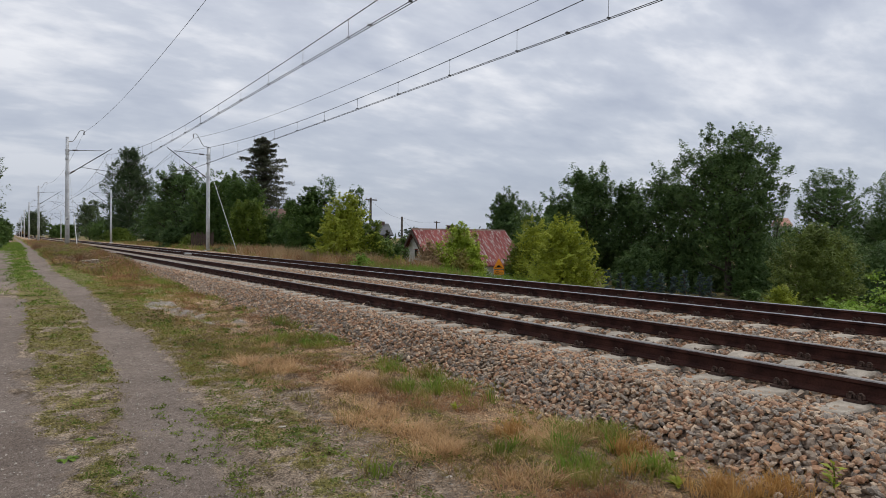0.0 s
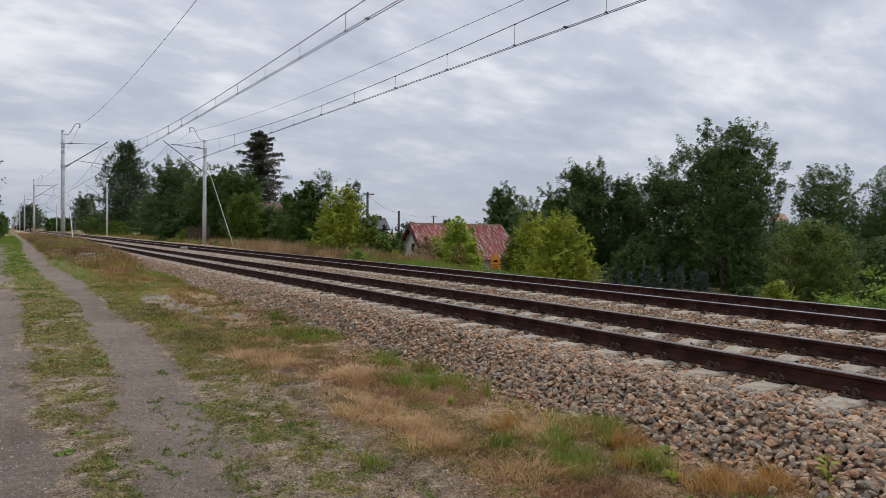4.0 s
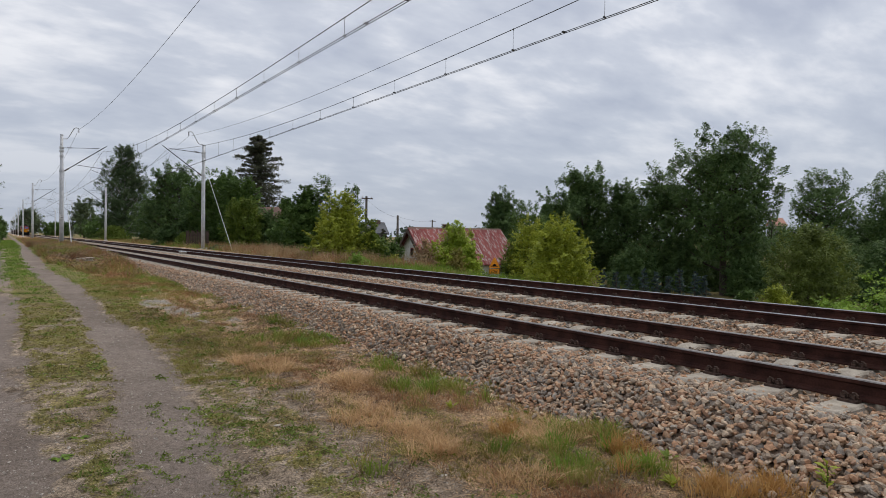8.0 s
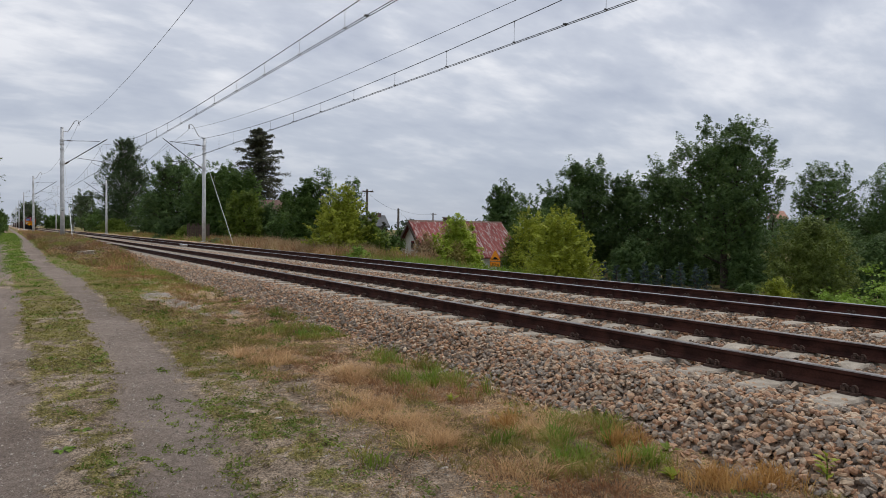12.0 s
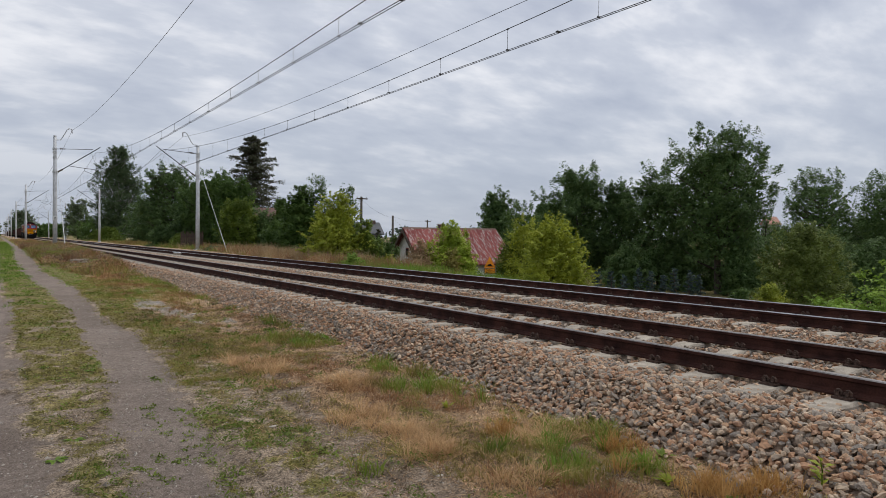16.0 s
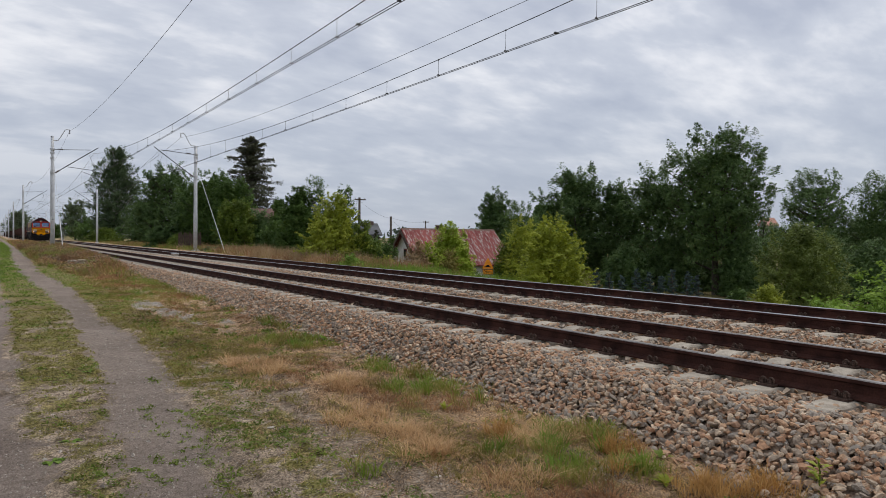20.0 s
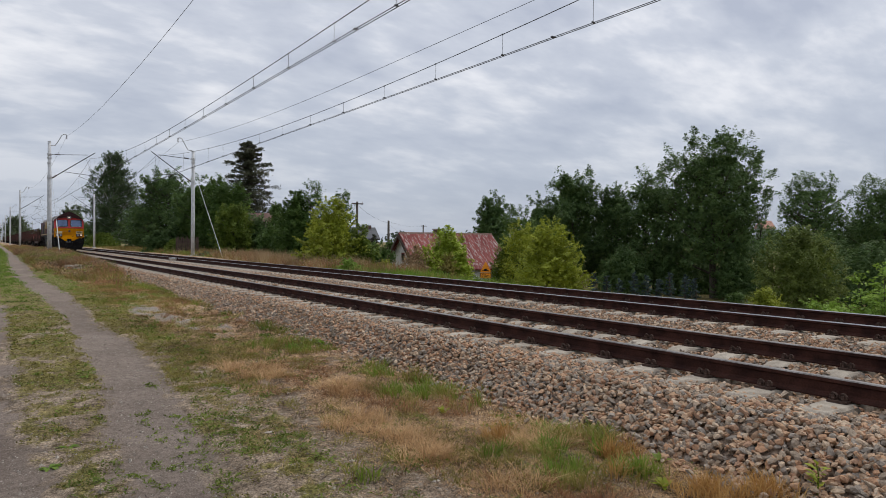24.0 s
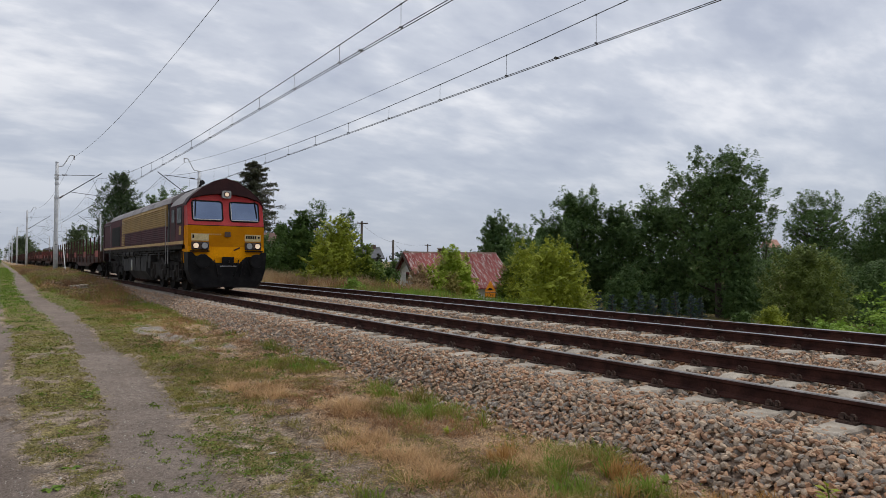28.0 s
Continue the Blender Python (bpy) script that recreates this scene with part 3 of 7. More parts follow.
def make_ground():
    xs = [-v for v in reversed(stretch(3.0, 0.3, 1.22, 2600))] + list(np.arange(-3.0, -0.6, 0.12)) + list(np.arange(-0.6, 4.8, 0.06)) + list(np.arange(4.8, 12.4, 0.8)) + list(np.arange(12.4, 24, 0.3)) + stretch(24, 0.6, 1.18, 2600)
    ys = [-v for v in reversed(stretch(0.0, 0.4, 1.25, 2600))] + list(np.arange(0.0, 2.4, 0.3)) + list(np.arange(2.4, 11, 0.06)) + list(np.arange(11, 34, 0.2)) + list(np.arange(34, 100, 0.6)) + stretch(100, 1.2, 1.15, 2600)
    X, Y = np.meshgrid(np.array(xs), np.array(ys))
    v = np.stack([X, Y, ground_z(X, Y)], -1).reshape(-1, 3)
    h, w = X.shape
    i = (np.arange(h - 1)[:, None] * w + np.arange(w - 1)[None]).ravel()
    ob = raw("ground", v, np.stack([i, i + 1, i + w + 1, i + w], -1), M["ground"], smooth=True)
    tagged(ob, "trodden earth with moss, sparse grass and two worn paths", "ground", kind="structure")
    for name, values in (("moss", mossy(X, Y)), ("dry", dryness(X, Y)), ("bare", path_bare(X, Y)), ("stony", gravelly(X, Y))):
        ob.data.attributes.new(name, 'FLOAT', 'POINT').data.foreach_set("value", np.ascontiguousarray(values, dtype=np.float32).ravel())


make_ground()


# ---------------------------------------------------------------- the two tracks
def ballast_z(x):
    """The top of the stone bed across the line."""
    return np.interp(x, [4.10, 4.74, 5.2, 7.6, 8.4, 9.2, 11.6, 12.15, 12.8], [-0.66, -0.215, -0.208, -0.208, -0.23, -0.208, -0.208, -0.215, -0.68])


def make_ballast():
    prof = [4.10, 4.45, 4.74, 5.2, 7.6, 8.4, 9.2, 11.6, 12.15, 12.45, 12.8]
    ys = np.array(list(np.arange(-60, 0, 6.0)) + list(np.arange(0, 60, 0.5)) + stretch(60, 2, 1.1, 1300))
    xs = np.array(prof)
    X, Y = np.meshgrid(xs, ys)
    Z = ballast_z(X) + (fbm(X * 3, Y * 3, 31) - 0.5) * 0.05 - 0.035 * smoothstep(17, 9, Y)
    h, w = X.shape
    i = (np.arange(h - 1)[:, None] * w + np.arange(w - 1)[None]).ravel()
    bed = raw("ballast_bed", np.stack([X, Y, Z], -1).reshape(-1, 3), np.stack([i, i + 1, i + w + 1, i + w], -1), M["ballast"])
    tagged(bed, "bed of crushed stone ballast under both tracks", "ballast", kind="structure")


BLOCK = np.array([(-1, -1, -1), (1, -1, -1), (1, 1, -1), (-1, 1, -1), (-1, -1, 1), (1, -1, 1), (1, 1, 1), (-1, 1, 1)]) * 0.6
BLOCK_TRI = np.array([(4, 5, 6), (4, 6, 7), (0, 1, 5), (0, 5, 4), (1, 2, 6), (1, 6, 5), (2, 3, 7), (2, 7, 6), (3, 0, 4), (3, 4, 7)])


GOLD = (1 + 5 ** 0.5) / 2
NUGGET = np.array([(a * p, b * q, 0) for p, q in ((1, GOLD),) for a in (-1, 1) for b in (-1, 1)] + [(0, a, b * GOLD) for a in (-1, 1) for b in (-1, 1)] + [(a * GOLD, 0, b) for a in (-1, 1) for b in (-1, 1)]) * 0.46
NUGGET_TRI = np.array([t for t in ((i, j, k) for i in range(12) for j in range(i + 1, 12) for k in range(j + 1, 12)) if max(np.linalg.norm(NUGGET[t[a]] - NUGGET[t[b]]) for a, b in ((0, 1), (1, 2), (0, 2))) < 1.0])
NUGGET_TRI = np.array([t if np.dot(np.cross(NUGGET[t[1]] - NUGGET[t[0]], NUGGET[t[2]] - NUGGET[t[0]]), NUGGET[t[0]]) > 0 else t[::-1] for t in NUGGET_TRI])


def shards(x, y, z, r, rng, flat=(0.45, 0.85), tilt=0.7, shape=BLOCK, tris=BLOCK_TRI, wild=0.45):
    """Angular broken stones: a block or nugget with dislocated corners each, turned at random."""
    n, m = len(x), len(shape)
    v = shape[None] * (1 + rng.uniform(-wild - 0.1, wild - 0.1, (n, m, 3)))
    v = v * (r[:, None] * np.stack([rng.uniform(1.0, 1.7, n), rng.uniform(0.75, 1.15, n), rng.uniform(flat[0], flat[1], n)], -1))[:, None]
    a, t, q = rng.uniform(0, 6.28, n), rng.uniform(-tilt, tilt, n), rng.uniform(-tilt, tilt, n)
    X, Y, Z = v[..., 0], v[..., 1], v[..., 2]
    c, s = np.cos(t)[:, None], np.sin(t)[:, None]
    Y, Z = Y * c - Z * s, Y * s + Z * c
    c, s = np.cos(q)[:, None], np.sin(q)[:, None]
    X, Z = X * c - Z * s, X * s + Z * c
    c, s = np.cos(a)[:, None], np.sin(a)[:, None]
    X, Y = X * c - Y * s, X * s + Y * c
    v = np.stack([X + x[:, None], Y + y[:, None], Z + z[:, None]], -1).reshape(-1, 3)
    return v, (np.arange(n)[:, None, None] * m + tris[None]).reshape(-1, 3)


def make_stones():
    rng = np.random.default_rng(5)
    spots = []
    for x0, x1, y0, y1, dens, size in ((4.02, 5.25, 0.6, 6, 1480, 1.10), (4.02, 5.25, 6, 14, 860, 1.08), (4.02, 5.25, 14, 30, 360, 1.1), (4.1, 5.25, 30, 46, 140, 1.35), (5.25, 12.5, 1.6, 10, 400, 1.06), (5.25, 12.5, 10, 26, 150, 1.25)):
        n = int((x1 - x0) * (y1 - y0) * dens)
        spots.append(np.stack([rng.uniform(x0, x1, n), rng.uniform(y0, y1, n), np.full(n, size)], -1))
    p = np.concatenate(spots)
    keep = np.ones(len(p), bool)
    for c in (NEAR, FAR):
        for s in (-GAUGE, GAUGE):
            keep &= np.abs(p[:, 0] - c - s) > 0.10
        reach = 1.17 - 0.14 * vnoise(p[:, 1] * 1.7, p[:, 0] * 0, 3)
        over = (np.abs(p[:, 0] - c) < reach) & (np.abs((p[:, 1] - PHASE[c] + 0.3) % TIE - 0.3) < 0.115)
        keep &= ~(over & (rng.random(len(p)) > 0.10))
    # the foot of the slope is ragged
    keep &= (p[:, 0] > 4.2 + 0.25 * (fbm(p[:, 0] * 0, p[:, 1] * 1.2, 33) - 0.4)) | (rng.random(len(p)) < 0.12)
    p = p[keep]
    r = rng.uniform(0.016, 0.036, len(p)) * p[:, 2]
    z = np.maximum(ballast_z(p[:, 0]), np.where(p[:, 0] < 4.8, ground_z(p[:, 0], p[:, 1]) * (p[:, 0] < 4.35) - 9 * (p[:, 0] >= 4.35), -9)) + rng.uniform(-0.022, 0.030, len(p))
    close = (p[:, 0] < 5.25) & (p[:, 1] < 9)
    q = ~close
    v, f = shards(p[q, 0], p[q, 1], z[q], r[q], rng)
    v2, f2 = shards(p[close, 0], p[close, 1], z[close], r[close], rng, (0.55, 0.9), 0.8, NUGGET, NUGGET_TRI, 0.36)
    v, f = np.concatenate([v, v2]), np.concatenate([f, f2 + len(v)])
    tagged(raw("ballast_stones", v, f, M["stone"]), "loose tan, pink and grey crushed ballast stones", "ballast stones", kind="stuff")
    # grit and pebbles trodden into the paths, and a gravelly patch by the ballast
    n = 46000
    y = 3.0 + 15 * rng.random(n) ** 1.7
    x = rng.uniform(-2.2, 4.1, n)
    chance = 0.25 + 0.3 * path_bare(x, y) + 0.9 * gravelly(x, y)
    k = rng.random(n) < chance
    x, y = x[k], y[k]
    n = len(x)
    r = rng.uniform(0.004, 0.011, n) * np.where(rng.random(n) < 0.06, 2.0, 1.0)
    chip = np.array([(-1, -0.7, -0.2), (1, -0.6, -0.2), (0.1, 1, -0.2), (0, 0, 0.75)])
    v = chip[None] * (1 + rng.uniform(-0.5, 0.5, (n, 4, 3))) * r[:, None, None]
    a = rng.uniform(0, 6.28, n)
    ca, sa = np.cos(a)[:, None], np.sin(a)[:, None]
    v = np.stack([v[..., 0] * ca - v[..., 1] * sa + x[:, None], v[..., 0] * sa + v[..., 1] * ca + y[:, None], v[..., 2] + ground_z(x, y)[:, None]], -1).reshape(-1, 3)
    f = (np.arange(n)[:, None, None] * 4 + np.array([(0, 1, 3), (1, 2, 3), (2, 0, 3), (0, 2, 1)])[None]).reshape(-1, 3)
    tagged(raw("path_gravel", v, f, M["grit"]), "fine grey grit and pebbles lying on the paths", "gravel", kind="stuff")


PHASE = {NEAR: 2.496, FAR: 2.62}


def sleeper_mesh():
    bm = bmesh.new()
    # half sections along the sleeper: x, half width at top, top height
    rows = [(-1.30, 0.095, -0.02), (-1.26, 0.105, 0.0), (-0.45, 0.105, 0.0), (-0.3, 0.09, -0.035), (0.3, 0.09, -0.035), (0.45, 0.105, 0.0), (1.26, 0.105, 0.0), (1.30, 0.095, -0.02)]
    rings = [[bm.verts.new(q) for q in ((x, -w - 0.045, -0.16), (x, -w - 0.02, z - 0.02), (x, -w, z), (x, w, z), (x, w + 0.02, z - 0.02), (x, w + 0.045, -0.16))] for x, w, z in rows]
    for r, s in zip(rings, rings[1:]):
        for k in range(5):
            bm.faces.new((r[k], r[k + 1], s[k + 1], s[k]))
    bm.faces.new(rings[0]), bm.faces.new(rings[-1])
    bmesh.ops.recalc_face_normals(bm, faces=bm.faces)
    mesh = bpy.data.meshes.new("sleeper")
    bm.to_mesh(mesh), bm.free()
    mesh.materials.append(M["concrete"])
    return mesh


def clip_mesh():
    """A pair of spring coils with their seat, on one side of a rail."""
    bm = bmesh.new()
    box(bm, -0.045, 0.05, -0.075, 0.075, -0.02, 0.010)
    for s in (-0.036, 0.036):
        ring = [(0.01, s + 0.026 * math.cos(a), 0.036 + 0.026 * math.sin(a)) for a in (-1.2, -0.4, 0.4, 1.2, 2.0, 2.8, 3.6, 4.4)]
        tube(bm, ring, 0.0105, 5)
        tube(bm, [(-0.04, s * 0.6, 0.012), (0.01, s, 0.012), (0.03, s, 0.03)], 0.012, 5)
        box(bm, -0.01, 0.03, s - 0.012, s + 0.012, 0.01, 0.05)
    bmesh.ops.recalc_face_normals(bm, faces=bm.faces)
    mesh = bpy.data.meshes.new("spring_clip")
    bm.to_mesh(mesh), bm.free()
    mesh.materials.append(M["clip"])
    return mesh


RAIL = [(0.036, -0.008), (0.036, -0.035), (0.012, -0.05), (0.009, -0.12), (0.03, -0.138), (0.075, -0.148), (0.075, -0.16)]


def make_tracks():
    tie, clip = sleeper_mesh(), clip_mesh()
    for c, words in ((NEAR, "track nearer the path with dark rusty rails on concrete sleepers"), (FAR, "second track with dark rusty rails on concrete sleepers")):
        track = thing("railway_track", words, "railway track", (c, 0, 0), group="railway tracks")
        for s in (-GAUGE, GAUGE):
            outline = [(s + x, z) for x, z in RAIL] + [(s - x, z) for x, z in reversed(RAIL)]
            rail = part("rail", prismed(outline, "y", -60, 1300), M["rail"], track)
            head = [(s - 0.036, -0.008), (s - 0.028, 0.0), (s + 0.028, 0.0), (s + 0.036, -0.008)]
            part("running_surface", prismed(head, "y", -60, 1300), M["brightshine" if c == FAR else "shine"], rail, "worn bright steel rail head")
        far_v, far_f, count = [], [], 0
        first = PHASE[c] - TIE * 6
        base_v = np.array([v.co[:] for v in tie.vertices])
        base_f = [tuple(p.vertices) for p in tie.polygons]
        for k in range(420):
            y = first + k * TIE
            if y < 44:
                sl = link("sleeper", tie, M["concrete"], track)
                sl.location = (0, y, -0.172)
                if 0.5 < y < 15:
                    for s in (-GAUGE, GAUGE):
                        for o in (-0.1, 0.1):
                            cl = link("spring_clip", clip, M["clip"], sl)
                            cl.location, cl.rotation_euler = (s + o, 0, 0.01), (0, 0, 0 if o > 0 else math.pi)
            else:
                far_v.append(base_v + (0, y, -0.172))
                far_f += [tuple(i + count for i in f) for f in base_f]
                count += len(base_v)
        mesh = bpy.data.meshes.new("sleeper_run")
        mesh.from_pydata(np.concatenate(far_v).tolist(), [], far_f)
        tagged(link("sleeper_run", mesh, M["concrete"], track), kind="stuff")
        cv, cf = np.array([v.co[:] for v in clip.vertices]), [tuple(p.vertices) for p in clip.polygons]
        vs, fs, count = [], [], 0
        for k in range(46):
            y = first + k * TIE
            if y >= 15:
                for s in (-GAUGE, GAUGE):
                    for o in (-0.1, 0.1):
                        vs.append(cv * (1 if o > 0 else -1, 1, 1) + (s + o, y, -0.162))
                        fs += [tuple(i + count for i in f) for f in cf]
                        count += len(cv)
        mesh = bpy.data.meshes.new("clip_run")
        mesh.from_pydata(np.concatenate(vs).tolist(), [], fs)
        tagged(link("clip_run", mesh, M["clip"], track), kind="stuff")


make_ballast()
make_tracks()
make_stones()


# ---------------------------------------------------------------- overhead line
SPAN = 60.0


def make_mast(x, y, side, base, stay, words):
    """A stepped tubular mast with a cantilever over the track; side: +1 when the track lies towards +x."""
    m = thing("catenary_mast", words, "catenary mast", (x, y, base), group="catenary masts")
    top = (8.45 if side > 0 else 8.1) - base
    part("pole", tubed([(0, 0, 0.05), (0, 0, 2.9), (0, 0, 2.95), (0, 0, 5.9), (0, 0, 5.95), (0, 0, top)], [0.155, 0.155, 0.145, 0.14, 0.115, 0.11], 12), M["galvanised"], m, smooth=True)
    part("cap", tubed([(0, 0, top), (0, 0, top + 0.06)], [0.125, 0.1], 12), M["galvanised"], m)
    foot = bmesh.new()
    box(foot, -0.27, 0.27, -0.27, 0.27, -0.5, 0.05, 0.02)
    for a in range(4):
        dx, dy = (0.2, 0.2, -0.2, -0.2)[a], (0.2, -0.2, 0.2, -0.2)[a]
        tube(foot, [(dx, dy, 0.05), (dx, dy, 0.13)], 0.02, 6)
    part("base_plate", foot, M["galvanised"], m)
    z = -base
    for h, r in ((7.5, 0.16), (7.25, 0.15), (5.75, 0.165), (6.85, 0.14)):
        part("collar", tubed([(0, 0, h + z - 0.07), (0, 0, h + z + 0.07)], r, 12), M["galvanised"], m)
    s = side
    part("tie_rod", tubed([(s * 0.12, 0, 7.5 + z), (s * 2.55, 0, 7.66 + z)], 0.022, 6), M["wire"], m)
    ins = bmesh.new()
    for k in range(6):
        q = 0.35 + k * 0.06
        tube(ins, [(s * q, 0, 7.513 + z + q * 0.062), (s * (q + 0.03), 0, 7.513 + z + q * 0.062)], 0.06, 8)
    part("insulator", ins, M["insulator"], m)
    part("diagonal_tube", tubed([(s * 0.14, 0, 5.72 + z), (s * 3.05, 0, 7.86 + z)], 0.032, 8), M["wire"], m, "dark grey steel tube")
    ins = bmesh.new()
    for k in range(6):
        q = 0.2 + k * 0.05
        tube(ins, [(s * q, 0, 5.72 + z + (q - 0.14) * 0.735), (s * (q + 0.025), 0, 5.738 + z + (q - 0.14) * 0.735)], 0.07, 8)
    part("insulator", ins, M["insulator"], m)
    part("registration_tube", tubed([(s * 0.9, 0, 6.27 + z), (s * 2.95, 0, 6.07 + z)], 0.02, 6), M["wire"], m)
    part("steady_arm", tubed([(s * 1.95, 0, 6.14 + z), (s * 1.97, 0, 5.96 + z), (s * 2.72, 0, 5.66 + z)], 0.015, 6), M["wire"], m)
    part("support_wire", tubed([(s * 2.4, 0, 7.42 + z), (s * 2.9, 0, 6.09 + z)], 0.008, 5), M["wire"], m)
    hook = [(s * 0.08, 0, 8.18 + z), (s * 0.36, 0, 8.2 + z), (s * 0.5, 0, 8.4 + z), (s * 0.82, 0, 9.02 + z), (s * 0.95, 0, 9.1 + z), (s * 1.15, 0, 9.07 + z)]
    part("hooked_bracket", tubed(hook, 0.032, 8), M["galvanised"], m)
    drop = bmesh.new()
    for k in range(4):
        tube(drop, [(s * 1.13, 0, 9.03 + z - k * 0.075), (s * 1.13, 0, 8.99 + z - k * 0.075)], 0.05, 8)
    part("hanging_insulator", drop, M["insulator"], m)
    if side > 0:
        plate = part("number_plate", boxed(-0.15, 0.15, -0.178, -0.168, 2.1 + z, 2.45 + z, 0.003), M["whitepaint"], m)
        bars = bmesh.new()
        for q in (2.32, 2.2):
            box(bars, -0.06, 0.06, -0.186, -0.18, q + z, q + 0.045 + z)
        part("dark_bar", bars, M["greyroof"], plate)
    if stay == "white":
        part("stay_wire", tubed([(0.05, -0.1, 7.0 + z), (0.42, -3.5, 0.0)], 0.012, 5), M["galvanised"], m)
        part("stay_sleeve", tubed([(0.29, -2.33, 2.4), (0.43, -3.6, -0.2)], 0.032, 8), M["whitepaint"], m, "white sleeve round the foot of the stay")
    elif stay == "long":
        part("stay_rod", tubed([(0.0, -0.1, 6.75 + z), (0.0, -8.4, -0.25)], 0.02, 8), M["galvanised"], m)
        part("stay_anchor", boxed(-0.25, 0.25, -8.75, -8.25, -0.5, -0.02, 0.02), M["concrete"], m)
    return m


def make_line():
    for k in range(-1, 9):
        make_mast(3.64, 57.5 + SPAN * k, 1, 0.05 if k >= 0 else -0.5, "white" if k == 0 else "", "pale grey tubular mast with cantilever, hooked bracket and number plate")
        make_mast(13.14, 53.9 + SPAN * k, -1, -0.08 if k >= 0 else -0.36, "long" if k == 0 else "", "pale grey tubular mast with cantilever over the second track")

    def wire(x, first, low, rise, spans, r, start=None):
        bm = bmesh.new()
        pts = []
        for k in range(spans):
            for i in range(24 if k < 2 else 8):
                t = i / (24 if k < 2 else 8)
                pts.append((x, first + SPAN * (k + t), low + (start if start and k == 0 and t < 0.5 else rise) * (2 * t - 1) ** 2))
        tube(bm, pts, r, 5)
        return bm

    for c, first, low, level, phase, gap, start, words in ((NEAR, -2.5, 5.90, 5.59, 27.47, 2.76, 0.5, "over the track nearer the path"), (FAR, -6.1, 6.06, 5.71, 27.47, 2.97, 1.2, "over the second track")):
        cat = thing("overhead_line", "overhead catenary and twin contact wires " + words, "overhead line", group="overhead lines")
        part("carrying_wire", wire(c, first, low, 1.52, 9, 0.010, start), M["wire"], cat)
        for o in (-0.035, 0.035):
            part("contact_wire", tubed([(c + o, first, level), (c + o, first + 30, level - 0.02), (c + o, first + 540, level)], 0.0085, 5), M["wire"], cat)
        n = int((phase - first) / gap)
        for k in range(-n, 40):
            y = phase + gap * k
            t = ((y - first) / SPAN) % 1.0
            top = low + (start if y < first + 30 else 1.52) * (2 * t - 1) ** 2
            d = part("dropper", tubed([(c, y, top), (c, y, level)], 0.005 if k < 6 else 0.003, 5), M["wire"], cat)
            if k < 6:
                part("clamp", boxed(c - 0.04, c + 0.04, y - 0.012, y + 0.012, level - 0.01, level + 0.025), M["wire"], d)
                part("clamp", boxed(c - 0.014, c + 0.014, y - 0.015, y + 0.015, top - 0.02, top + 0.015), M["wire"], d)
        y = 12.6 if c == NEAR else 10.85
        part("connector", boxed(c - 0.05, c + 0.05, y - 0.03, y + 0.03, level - 0.012, level + 0.025, 0.006), M["wire"], cat)
    for x, first, low, rise, start, words in ((4.77, -2.5, 7.88, 1.10, 1.10, "single thin earth wire sagging between the masts by the path"), (12.02, -6.1, 7.58, 1.15, 0.1, "single thin earth wire sagging between the far masts")):
        tagged(part("earth_wire", wire(x, first, low, rise, 9, 0.008, start), M["wire"]), words, "wire")


make_line()


